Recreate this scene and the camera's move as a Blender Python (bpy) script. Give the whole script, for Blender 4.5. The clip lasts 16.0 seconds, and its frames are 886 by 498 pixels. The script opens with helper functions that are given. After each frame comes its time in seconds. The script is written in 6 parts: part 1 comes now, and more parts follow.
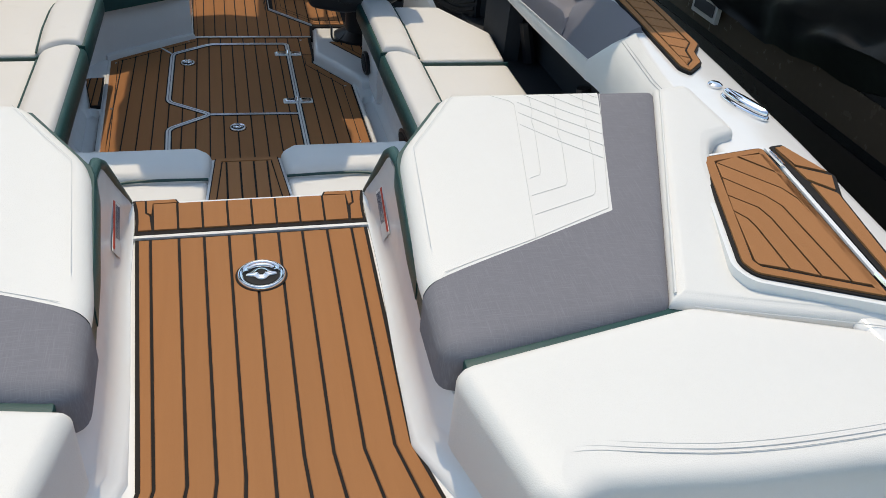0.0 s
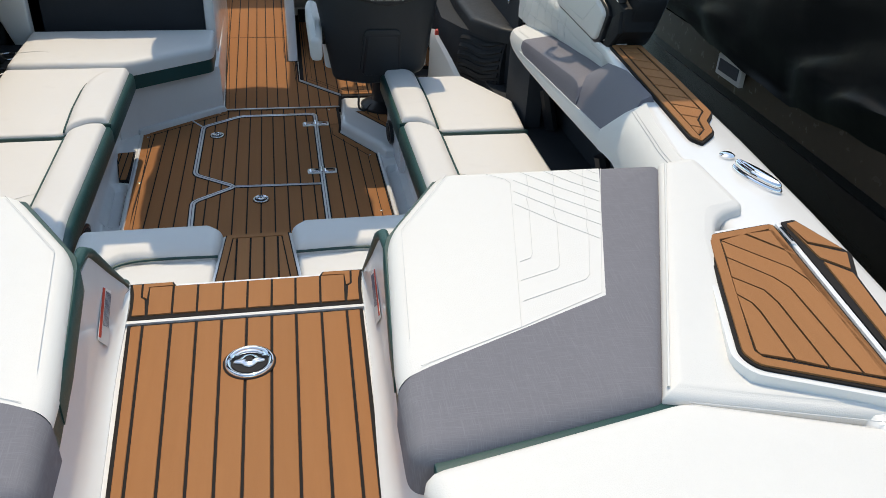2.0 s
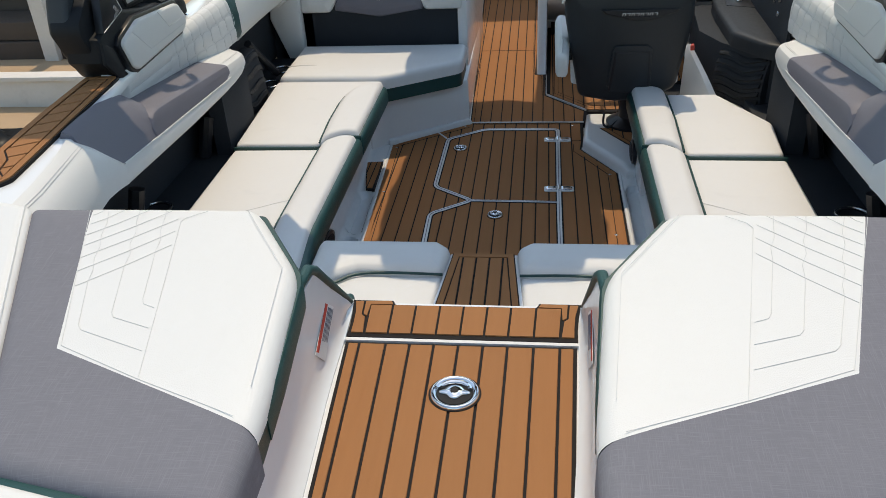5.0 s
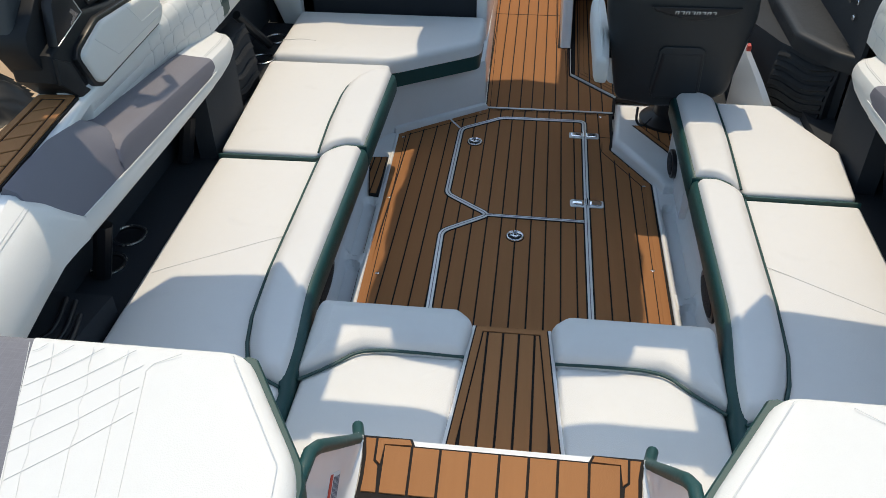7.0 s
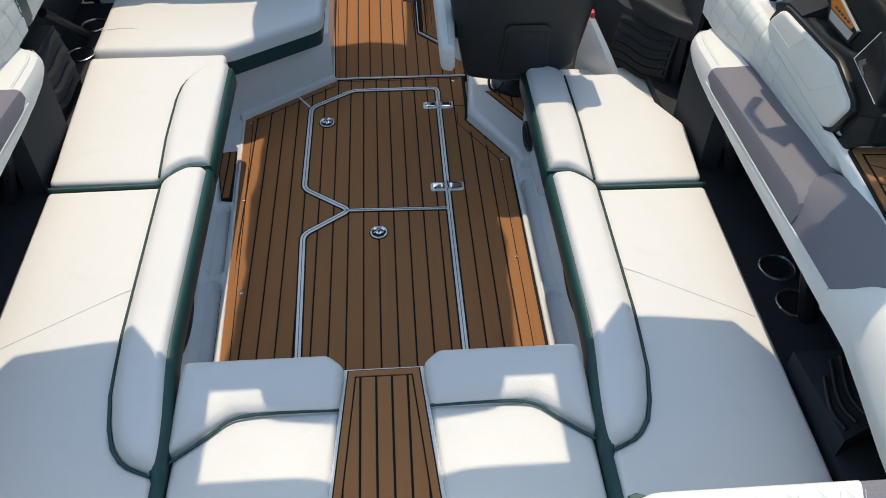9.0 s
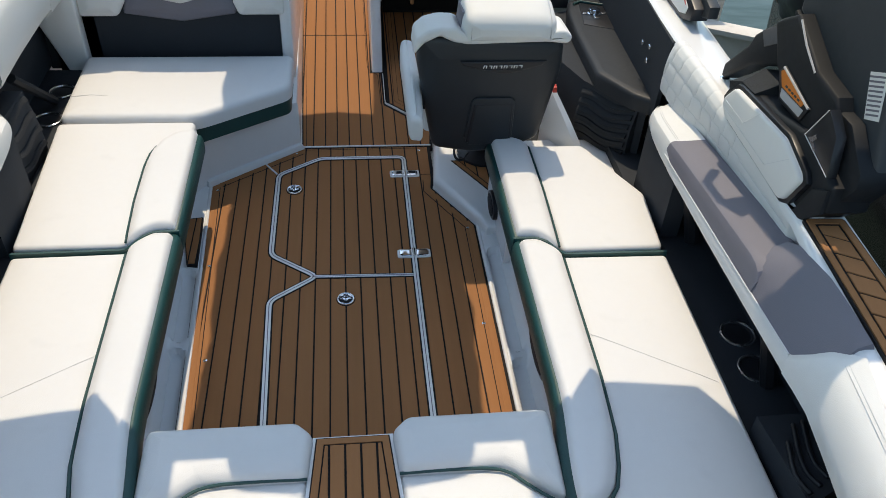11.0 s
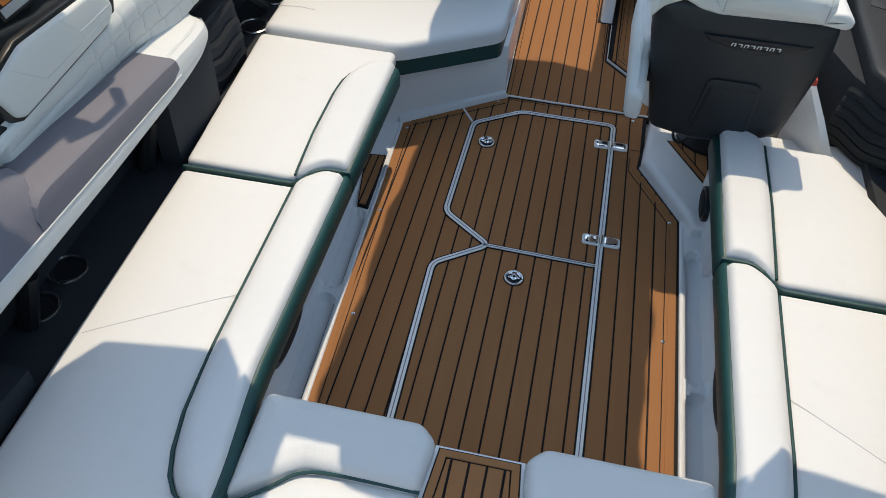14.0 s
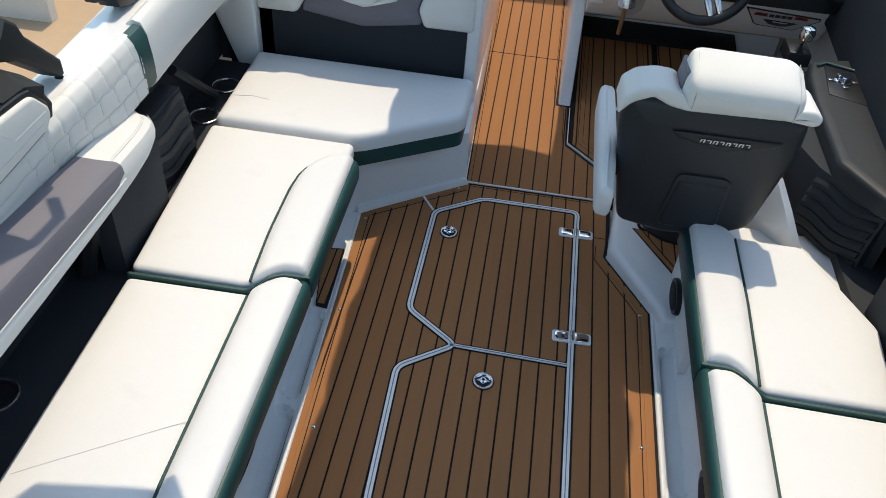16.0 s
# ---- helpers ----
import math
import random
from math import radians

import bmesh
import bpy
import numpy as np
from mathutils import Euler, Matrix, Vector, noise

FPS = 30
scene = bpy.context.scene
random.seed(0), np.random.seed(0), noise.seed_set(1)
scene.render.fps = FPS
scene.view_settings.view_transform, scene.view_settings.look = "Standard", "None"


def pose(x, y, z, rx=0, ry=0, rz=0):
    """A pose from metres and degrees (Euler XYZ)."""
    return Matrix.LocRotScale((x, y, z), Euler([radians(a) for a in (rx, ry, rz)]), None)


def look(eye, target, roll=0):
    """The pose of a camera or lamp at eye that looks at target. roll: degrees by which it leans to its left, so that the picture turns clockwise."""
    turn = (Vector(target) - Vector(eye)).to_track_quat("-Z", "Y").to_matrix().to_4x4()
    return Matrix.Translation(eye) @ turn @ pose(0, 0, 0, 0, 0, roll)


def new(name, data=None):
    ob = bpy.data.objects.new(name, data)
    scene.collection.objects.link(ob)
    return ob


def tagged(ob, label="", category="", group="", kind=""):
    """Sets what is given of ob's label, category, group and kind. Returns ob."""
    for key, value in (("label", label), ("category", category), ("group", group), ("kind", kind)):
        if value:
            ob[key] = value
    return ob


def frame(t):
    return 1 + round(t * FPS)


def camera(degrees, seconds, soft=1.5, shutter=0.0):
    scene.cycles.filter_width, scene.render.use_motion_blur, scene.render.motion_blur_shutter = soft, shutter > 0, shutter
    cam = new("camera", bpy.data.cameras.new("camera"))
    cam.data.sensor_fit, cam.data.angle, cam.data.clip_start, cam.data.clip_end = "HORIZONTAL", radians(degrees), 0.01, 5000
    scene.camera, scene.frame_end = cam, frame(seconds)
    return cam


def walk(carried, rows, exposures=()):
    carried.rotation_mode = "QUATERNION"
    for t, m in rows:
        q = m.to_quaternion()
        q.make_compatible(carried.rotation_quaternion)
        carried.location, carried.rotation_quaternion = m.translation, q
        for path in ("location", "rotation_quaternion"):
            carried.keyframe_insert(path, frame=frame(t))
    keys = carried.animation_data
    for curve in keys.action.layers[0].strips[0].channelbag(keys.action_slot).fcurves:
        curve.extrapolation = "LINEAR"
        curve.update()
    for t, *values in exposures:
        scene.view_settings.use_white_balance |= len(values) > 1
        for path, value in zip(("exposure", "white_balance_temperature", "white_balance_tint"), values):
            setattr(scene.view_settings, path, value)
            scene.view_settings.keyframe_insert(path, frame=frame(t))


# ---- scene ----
cam = camera(58.1, 16.0, 0.5)
PATH = [
    (0, (-0.025, -3.059, 1.639), (0.456, -1.495, 0.489), 6.0),
    (0.5, (0.053, -3.019, 1.656), (0.602, -1.481, 0.501), 5.1),
    (1, (0.102, -2.995, 1.663), (0.623, -1.42, 0.545), 3.6),
    (1.5, (0.121, -3.007, 1.675), (0.585, -1.373, 0.62), 2.9),
    (2, (0.116, -3.01, 1.668), (0.479, -1.342, 0.625), 2.8),
    (2.5, (0.106, -3.005, 1.673), (0.319, -1.322, 0.613), 2.1),
    (3, (0.11, -2.988, 1.671), (0.203, -1.297, 0.605), 1.4),
    (3.5, (0.128, -2.97, 1.67), (0.128, -1.275, 0.607), -0.1),
    (4, (0.159, -2.948, 1.675), (0.087, -1.24, 0.638), -1.9),
    (4.5, (0.178, -2.933, 1.674), (0.013, -1.227, 0.644), -3.3),
    (5, (0.175, -2.91, 1.679), (-0.064, -1.211, 0.652), -3.3),
    (5.2, (0.156, -2.892, 1.688), (-0.084, -1.193, 0.661), -2.3),
    (7.3, (0.015, -2.22, 1.921), (-0.19, -0.673, 0.67), -0.6),
    (7.5, (0.054, -2.141, 2.015), (-0.217, -0.623, 0.741), -1.7),
    (8, (0.096, -2.049, 2.104), (-0.188, -0.591, 0.764), -4.0),
    (8.5, (0.075, -2.045, 2.103), (0.027, -0.624, 0.698), -2.3),
    (8.7, (0.06, -2.044, 2.112), (0.105, -0.633, 0.695), -1.1),
    (10.8, (0.037, -2.054, 2.103), (0.265, -0.585, 0.765), 3.5),
    (11, (0.02, -2.061, 2.126), (0.241, -0.548, 0.837), 3.5),
    (11.5, (-0.005, -2.065, 2.153), (0.196, -0.455, 0.983), 3.2),
    (12, (-0.035, -2.058, 2.149), (0.163, -0.435, 0.997), 3.5),
    (12.5, (-0.026, -2.023, 2.126), (0.139, -0.431, 0.926), 3.6),
    (13, (0.085, -1.9, 2.114), (0.106, -0.343, 0.86), 2.4),
    (13.5, (0.114, -1.822, 2.078), (-0.01, -0.336, 0.744), 2.3),
    (14, (0.053, -1.707, 2.023), (-0.185, -0.332, 0.591), 3.0),
    (14.5, (-0.054, -1.596, 2.028), (-0.3, -0.238, 0.581), 4.3),
    (15, (-0.066, -1.568, 2.02), (-0.247, -0.171, 0.6), 6.0),
    (15.5, (-0.048, -1.547, 2.036), (-0.212, -0.096, 0.67), 5.5),
    (16, (-0.03, -1.523, 2.035), (-0.169, -0.031, 0.711), 5.0),
]
walk(cam, [(t, look(eye, target, roll)) for t, eye, target, roll in PATH], [(0, 0.02, 7350, 10.5), (1, 0.11, 7350, 10.5), (2, 0.16, 7350, 10.5), (3, 0.09, 7350, 10.5), (5, 0.07, 7400, 10.5), (7.5, 0.25, 7200, 9.5), (11, 0.34, 7250, 10.5), (12.5, 0.40, 7250, 10.5), (14, 0.28, 7150, 10), (15.5, 0.39, 7100, 10), (16, 0.40, 7100, 10)])

# ---- light ----
SUN_EL, SUN_AZ = 68.0, 0.0          # azimuth in degrees from the bow towards starboard
world = bpy.data.worlds.new("sky")
scene.world = world
world.use_nodes = True
wn = world.node_tree
sky = wn.nodes.new("ShaderNodeTexSky")
sky.sky_type, sky.sun_disc = "NISHITA", False
sky.sun_elevation, sky.sun_rotation = radians(SUN_EL), radians(SUN_AZ)
sky.air_density, sky.dust_density, sky.ozone_density = 1.15, 0.85, 0.40
haze = wn.nodes.new("ShaderNodeMix")
haze.data_type, haze.blend_type = "RGBA", "MULTIPLY"
haze.inputs[0].default_value = 1.0
haze.inputs[7].default_value = (0.925, 1.0, 0.982, 1)
wn.links.new(sky.outputs[0], haze.inputs[6])
wn.links.new(haze.outputs[2], wn.nodes["Background"].inputs[0])
wn.nodes["Background"].inputs[1].default_value = 0.216
sun = new("sun", bpy.data.lights.new("sun", "SUN"))
sun.data.energy, sun.data.angle, sun.data.color = 2.32, radians(0.53), (1.0, 0.89, 0.725)
SUN_DIR = Vector((math.sin(radians(SUN_AZ)) * math.cos(radians(SUN_EL)), math.cos(radians(SUN_AZ)) * math.cos(radians(SUN_EL)), math.sin(radians(SUN_EL))))
sun.matrix_world = look(SUN_DIR * 30, (0, 0, 0))


# ---- materials ----
def pbr(name, color, rough=0.5, var=0.06, scale=6.0, bump=0.0, bscale=300.0, metal=0.0, coat=0.0, rand=0.0, stretch=(1, 1, 1), spec=0.5, stain=0.0, rvar=0.08, voronoi=False):
    m = bpy.data.materials.new(name)
    m.use_nodes = True
    nt = m.node_tree
    b = nt.nodes["Principled BSDF"]
    b.inputs["Metallic"].default_value = metal
    b.inputs["Coat Weight"].default_value = coat
    b.inputs["Coat Roughness"].default_value = 0.06
    b.inputs["Specular IOR Level"].default_value = spec
    co = nt.nodes.new("ShaderNodeTexCoord")
    mp = nt.nodes.new("ShaderNodeMapping")
    mp.inputs["Scale"].default_value = stretch
    nt.links.new(co.outputs["Object"], mp.inputs[0])

    def noise_tex(s, detail=4):
        n = nt.nodes.new("ShaderNodeTexNoise")
        n.inputs["Scale"].default_value, n.inputs["Detail"].default_value = s, detail
        nt.links.new(mp.outputs[0], n.inputs["Vector"])
        return n.outputs["Fac"]

    def math_node(op, a, b2):
        n = nt.nodes.new("ShaderNodeMath")
        n.operation = op
        for i, v in enumerate((a, b2)):
            if isinstance(v, (int, float)):
                n.inputs[i].default_value = v
            else:
                nt.links.new(v, n.inputs[i])
        return n.outputs[0]

    large, fine = noise_tex(scale), noise_tex(scale * 14, 6)
    f = math_node("ADD", math_node("MULTIPLY", math_node("SUBTRACT", large, 0.5), 2.2 * var), math_node("MULTIPLY", math_node("SUBTRACT", fine, 0.5), 1.4 * var))
    f = math_node("ADD", f, 1.0)
    if rand:
        oi = nt.nodes.new("ShaderNodeObjectInfo")
        f = math_node("ADD", f, math_node("MULTIPLY", math_node("SUBTRACT", oi.outputs["Random"], 0.5), 2 * rand))
    if stain:
        spots = nt.nodes.new("ShaderNodeMapRange")
        spots.inputs["From Min"].default_value, spots.inputs["From Max"].default_value = 0.62, 0.75
        nt.links.new(noise_tex(scale * 3.1, 8), spots.inputs["Value"])
        f = math_node("SUBTRACT", f, math_node("MULTIPLY", spots.outputs[0], stain))
    mix = nt.nodes.new("ShaderNodeMix")
    mix.data_type, mix.blend_type = "RGBA", "MULTIPLY"
    mix.inputs[0].default_value = 1.0
    mix.inputs[6].default_value = (*color, 1)
    comb = nt.nodes.new("ShaderNodeCombineColor")
    for i in range(3):
        nt.links.new(f, comb.inputs[i])
    nt.links.new(comb.outputs[0], mix.inputs[7])
    nt.links.new(mix.outputs[2], b.inputs["Base Color"])
    r = math_node("ADD", math_node("MULTIPLY", math_node("SUBTRACT", fine, 0.5), 2 * rvar), rough)
    nt.links.new(r, b.inputs["Roughness"])
    if bump:
        bp = nt.nodes.new("ShaderNodeBump")
        bp.inputs["Strength"].default_value, bp.inputs["Distance"].default_value = bump, 0.002
        if voronoi:
            v = nt.nodes.new("ShaderNodeTexVoronoi")
            v.inputs["Scale"].default_value = bscale
            nt.links.new(mp.outputs[0], v.inputs["Vector"])
            nt.links.new(v.outputs["Distance"], bp.inputs["Height"])
        else:
            nt.links.new(noise_tex(bscale, 3), bp.inputs["Height"])
        nt.links.new(bp.outputs[0], b.inputs["Normal"])
    return m


def fabric(name, color, light):
    """Woven cloth: fine crossed threads, uneven in both directions."""
    m = pbr(name, color, 0.85, 0.05, 4, spec=0.25)
    nt = m.node_tree
    b = nt.nodes["Principled BSDF"]
    co = nt.nodes["Texture Coordinate"]
    fac = []
    for st in ((900, 28, 60), (28, 900, 60)):
        mp = nt.nodes.new("ShaderNodeMapping")
        mp.inputs["Scale"].default_value = st
        mp.inputs["Rotation"].default_value = (0, 0, radians(8))
        n = nt.nodes.new("ShaderNodeTexNoise")
        n.inputs["Scale"].default_value, n.inputs["Detail"].default_value = 0.9, 2
        nt.links.new(co.outputs["Object"], mp.inputs[0])
        nt.links.new(mp.outputs[0], n.inputs["Vector"])
        fac.append(n.outputs["Fac"])
    mx = nt.nodes.new("ShaderNodeMath")
    mx.operation = "MAXIMUM"
    nt.links.new(fac[0], mx.inputs[0]), nt.links.new(fac[1], mx.inputs[1])
    rng = nt.nodes.new("ShaderNodeMapRange")
    rng.inputs["From Min"].default_value, rng.inputs["From Max"].default_value = 0.5, 0.8
    nt.links.new(mx.outputs[0], rng.inputs["Value"])
    mix = nt.nodes.new("ShaderNodeMix")
    mix.data_type = "RGBA"
    mix.inputs[7].default_value = (*light, 1)
    old = b.inputs["Base Color"].links[0].from_socket
    nt.links.new(rng.outputs[0], mix.inputs[0])
    nt.links.new(old, mix.inputs[6])
    nt.links.new(mix.outputs[2], b.inputs["Base Color"])
    bp = nt.nodes.new("ShaderNodeBump")
    bp.inputs["Strength"].default_value, bp.inputs["Distance"].default_value = 0.25, 0.001
    nt.links.new(mx.outputs[0], bp.inputs["Height"])
    nt.links.new(bp.outputs[0], b.inputs["Normal"])
    return m


VINYL = pbr("white_vinyl", (0.700, 0.694, 0.672), 0.5, 0.02, 3, 0.16, 420, spec=0.35, stain=0.02, voronoi=True)
VINYL_WARM = pbr("seat_vinyl", (0.706, 0.703, 0.694), 0.52, 0.025, 3, 0.10, 420, spec=0.35, stain=0.03, voronoi=True)
GREEN = pbr("green_vinyl", (0.006, 0.054, 0.053), 0.45, 0.1, 5, 0.12, 420, voronoi=True)
GREY = fabric("grey_cloth", (0.178, 0.176, 0.197), (0.226, 0.224, 0.245))
GREY_VINYL = pbr("grey_vinyl", (0.155, 0.148, 0.175), 0.6, 0.06, 4, 0.14, 380, voronoi=True)
STITCH = pbr("thread", (0.62, 0.62, 0.61), 0.8, 0.05)
GEL = pbr("white_gelcoat", (0.755, 0.755, 0.745), 0.22, 0.02, 2, coat=0.4, rvar=0.04, stain=0.02)
GEL_IN = pbr("liner_gelcoat", (0.77, 0.77, 0.765), 0.22, 0.03, 2, coat=0.3, stain=0.03)
TEAK = pbr("foam_teak", (0.342, 0.154, 0.062), 0.88, 0.06, 2.2, 0.35, 160, rand=0.03, stretch=(22, 1.2, 1), stain=0.03, spec=0.25)
CAULK = pbr("black_foam", (0.014, 0.012, 0.012), 0.8, 0.1, 5, 0.1, 300, spec=0.25)
CHROME = pbr("chrome", (0.80, 0.81, 0.83), 0.08, 0.02, 5, metal=1.0, rvar=0.02)
STEEL = pbr("brushed_steel", (0.62, 0.63, 0.65), 0.25, 0.05, 5, metal=1.0)
STEEL_GREY = pbr("pale_grey_plastic", (0.42, 0.42, 0.43), 0.4, 0.04, 4, 0.06, 400)
SHELL = pbr("charcoal_plastic", (0.026, 0.030, 0.034), 0.42, 0.08, 3, 0.10, 500, spec=0.3)
BLACK = pbr("black_plastic", (0.014, 0.015, 0.018), 0.35, 0.1, 3, 0.06, 500, spec=0.35)
CARPET = pbr("black_lining", (0.028, 0.032, 0.038), 0.75, 0.15, 5, 0.2, 400, spec=0.2)
LEG_GREY = pbr("charcoal_grey_paint", (0.036, 0.043, 0.050), 0.5, 0.08, 3, 0.06, 400, spec=0.3)
SATIN = pbr("satin_black_paint", (0.012, 0.014, 0.017), 0.60, 0.10, 4, 0.10, 420, spec=0.22)
TEXTURED = pbr("textured_black", (0.020, 0.022, 0.025), 0.7, 0.2, 40, 0.5, 700, spec=0.25)
CONSOLE = pbr("console_grey", (0.019, 0.0225, 0.027), 0.5, 0.05, 4, 0.12, 500, spec=0.3)
COVER = pbr("black_tarpaulin", (0.0050, 0.0054, 0.0058), 0.42, 0.1, 2, 0.5, 11, spec=0.15)
HULL2 = pbr("bronze_gelcoat", (0.090, 0.060, 0.040), 0.25, 0.15, 2, coat=0.2, spec=0.25)
HULL2C = pbr("dark_brown_gelcoat", (0.034, 0.024, 0.019), 0.18, 0.15, 2, coat=0.2, spec=0.25)
HULL2B = pbr("black_gelcoat", (0.012, 0.011, 0.011), 0.12, 0.1, 2, coat=0.2, spec=0.25)
DOCK = pbr("painted_dock", (0.62, 0.58, 0.53), 0.7, 0.08, 3, 0.3, 60, stain=0.12)
WOOD = pbr("dark_timber", (0.075, 0.055, 0.042), 0.85, 0.2, 4, 0.5, 50, stretch=(1, 10, 1))
SAND = pbr("sandy_ground", (0.42, 0.29, 0.175), 0.95, 0.10, 0.9, 0.6, 40, stain=0.10)
RED = pbr("red_print", (0.55, 0.05, 0.03), 0.5, 0.05)
ORANGE = pbr("orange_print", (0.62, 0.18, 0.02), 0.5, 0.05)
PAPER = pbr("label_white", (0.72, 0.72, 0.70), 0.5, 0.02)
INK = pbr("label_ink", (0.04, 0.04, 0.045), 0.6, 0.02)
BRASS = pbr("tan_leather", (0.28, 0.14, 0.06), 0.6, 0.1)
SILVER = pbr("silver_print", (0.70, 0.71, 0.72), 0.35, 0.02, metal=0.4)

ROUGH_GREY = pbr("rough_grey_rubber", (0.105, 0.105, 0.112), 0.8, 0.2, 30, 0.5, 600, spec=0.25)

WATER = bpy.data.materials.new("lake_water")
WATER.use_nodes = True
_n = WATER.node_tree
_b = _n.nodes["Principled BSDF"]
_b.inputs["Base Color"].default_value = (0.042, 0.072, 0.062, 1)
_b.inputs["Roughness"].default_value = 0.06
_b.inputs["IOR"].default_value = 1.33
_b.inputs["Specular IOR Level"].default_value = 0.36
_c, _m, _w, _bp = (_n.nodes.new(k) for k in ("ShaderNodeTexCoord", "ShaderNodeMapping", "ShaderNodeTexNoise", "ShaderNodeBump"))
_m.inputs["Scale"].default_value = (0.8, 1.9, 1)
_m.inputs["Rotation"].default_value = (0, 0, radians(12))
_w.inputs["Scale"].default_value, _w.inputs["Detail"].default_value = 1.6, 3
_bp.inputs["Strength"].default_value, _bp.inputs["Distance"].default_value = 0.34, 0.05
for a, b2 in ((_c.outputs["Object"], _m.inputs[0]), (_m.outputs[0], _w.inputs["Vector"]), (_w.outputs["Fac"], _bp.inputs["Height"]), (_bp.outputs[0], _b.inputs["Normal"])):
    _n.links.new(a, b2)

GLASS = bpy.data.materials.new("windscreen_glass")
GLASS.use_nodes = True
_b = GLASS.node_tree.nodes["Principled BSDF"]
_b.inputs["Base Color"].default_value = (0.66, 0.72, 0.72, 1)
_b.inputs["Transmission Weight"].default_value = 1.0
_b.inputs["Roughness"].default_value = 0.01
_b.inputs["IOR"].default_value = 1.02
SCREEN = pbr("dark_screen", (0.006, 0.007, 0.009), 0.08, 0.02, coat=0.5)

# ---- building blocks ----
HOME = {}


def thing(name, at, label, category, group="", kind=""):
    ob = new(name)
    ob.empty_display_size = 0.05
    ob.location = at
    HOME[ob] = Vector(at)
    return tagged(ob, label, category, group, kind)


def finish(name, bm, material, smooth=40):
    me = bpy.data.meshes.new(name)
    bmesh.ops.recalc_face_normals(bm, faces=bm.faces)
    for f in bm.faces:
        f.smooth = smooth > 0
    bm.to_mesh(me)
    bm.free()
    if smooth:
        me.set_sharp_from_angle(angle=radians(smooth))
    me.materials.append(material)
    return me


PULLED_TO_CAMERA = set()          # things scaled towards the camera's stand to fit its view


def part(name, bm, material, parent, label="", smooth=40):
    """One mesh, given in world metres, as a part under a thing or under a part."""
    home = HOME[parent]
    if parent in PULLED_TO_CAMERA or parent.parent in PULLED_TO_CAMERA:
        pull_to_camera(bm, 1.3 if parent.name.startswith("side_cushion") else 9.0)
    bmesh.ops.translate(bm, vec=-home, verts=bm.verts)
    ob = new(name, finish(name, bm, material, smooth))
    ob.parent = parent
    HOME[ob] = home
    return tagged(ob, label)


def solid(name, bm, material, label="", category="", group="", kind="", smooth=40):
    """A thing or a piece of the setting that is one mesh."""
    lo = Vector([min(v.co[i] for v in bm.verts) for i in range(3)])
    hi = Vector([max(v.co[i] for v in bm.verts) for i in range(3)])
    home = Vector(((lo.x + hi.x) / 2, (lo.y + hi.y) / 2, lo.z))
    bmesh.ops.translate(bm, vec=-home, verts=bm.verts)
    ob = new(name, finish(name, bm, material, smooth))
    ob.location = home
    HOME[ob] = home
    return tagged(ob, label, category, group, kind)


def ccw(poly):
    a = sum(p[0] * q[1] - q[0] * p[1] for p, q in zip(poly, poly[1:] + poly[:1]))
    return list(poly) if a > 0 else list(poly)[::-1]


def mirror(poly, s):
    return ccw([(s * p[0], *p[1:]) for p in poly])


def inset(poly, d):
    out, n = [], len(poly)
    for i in range(n):
        p, q, r = Vector(poly[i - 1][:2]), Vector(poly[i][:2]), Vector(poly[(i + 1) % n][:2])
        e1, e2 = (q - p).normalized(), (r - q).normalized()
        n1, n2 = Vector((-e1.y, e1.x)), Vector((-e2.y, e2.x))
        k = (n1 + n2)
        k = k / max(0.25, k.dot(k)) * 2 * d
        out.append((q.x + k.x, q.y + k.y))
    for _ in range(4):          # edges that an inward move has turned over shrink to a point
        for i in range(n):
            j = (i + 1) % n
            e = (poly[j][0] - poly[i][0]) * (out[j][0] - out[i][0]) + (poly[j][1] - poly[i][1]) * (out[j][1] - out[i][1])
            if e < 0:
                out[i] = out[j] = ((out[i][0] + out[j][0]) / 2, (out[i][1] + out[j][1]) / 2)
    return out


def rounded(poly, r, n=4):
    out, m = [], len(poly)
    for i in range(m):
        p, q, s = Vector(poly[i - 1][:2]), Vector(poly[i][:2]), Vector(poly[(i + 1) % m][:2])
        rr = r[i] if isinstance(r, (list, tuple)) else r
        c1, c2 = min(rr, 0.47 * (p - q).length), min(rr, 0.47 * (s - q).length)
        a, b = q + (p - q).normalized() * max(c1, 1e-5), q + (s - q).normalized() * max(c2, 1e-5)
        for k in range(n + 1):
            t = k / n
            v = a * (1 - t) ** 2 + q * 2 * t * (1 - t) + b * t ** 2
            out.append((v.x, v.y))
    return out


def rings(bm, loops, cap=True, close=True):
    made = [[bm.verts.new(p) for p in lp] for lp in loops]
    for a, b in zip(made, made[1:]):
        n = len(a)
        for i in range(n if close else n - 1):
            j = (i + 1) % n
            bm.faces.new((a[i], a[j], b[j], b[i]))
    if cap:
        bm.faces.new(made[0][::-1])
        bm.faces.new(made[-1])
    return made


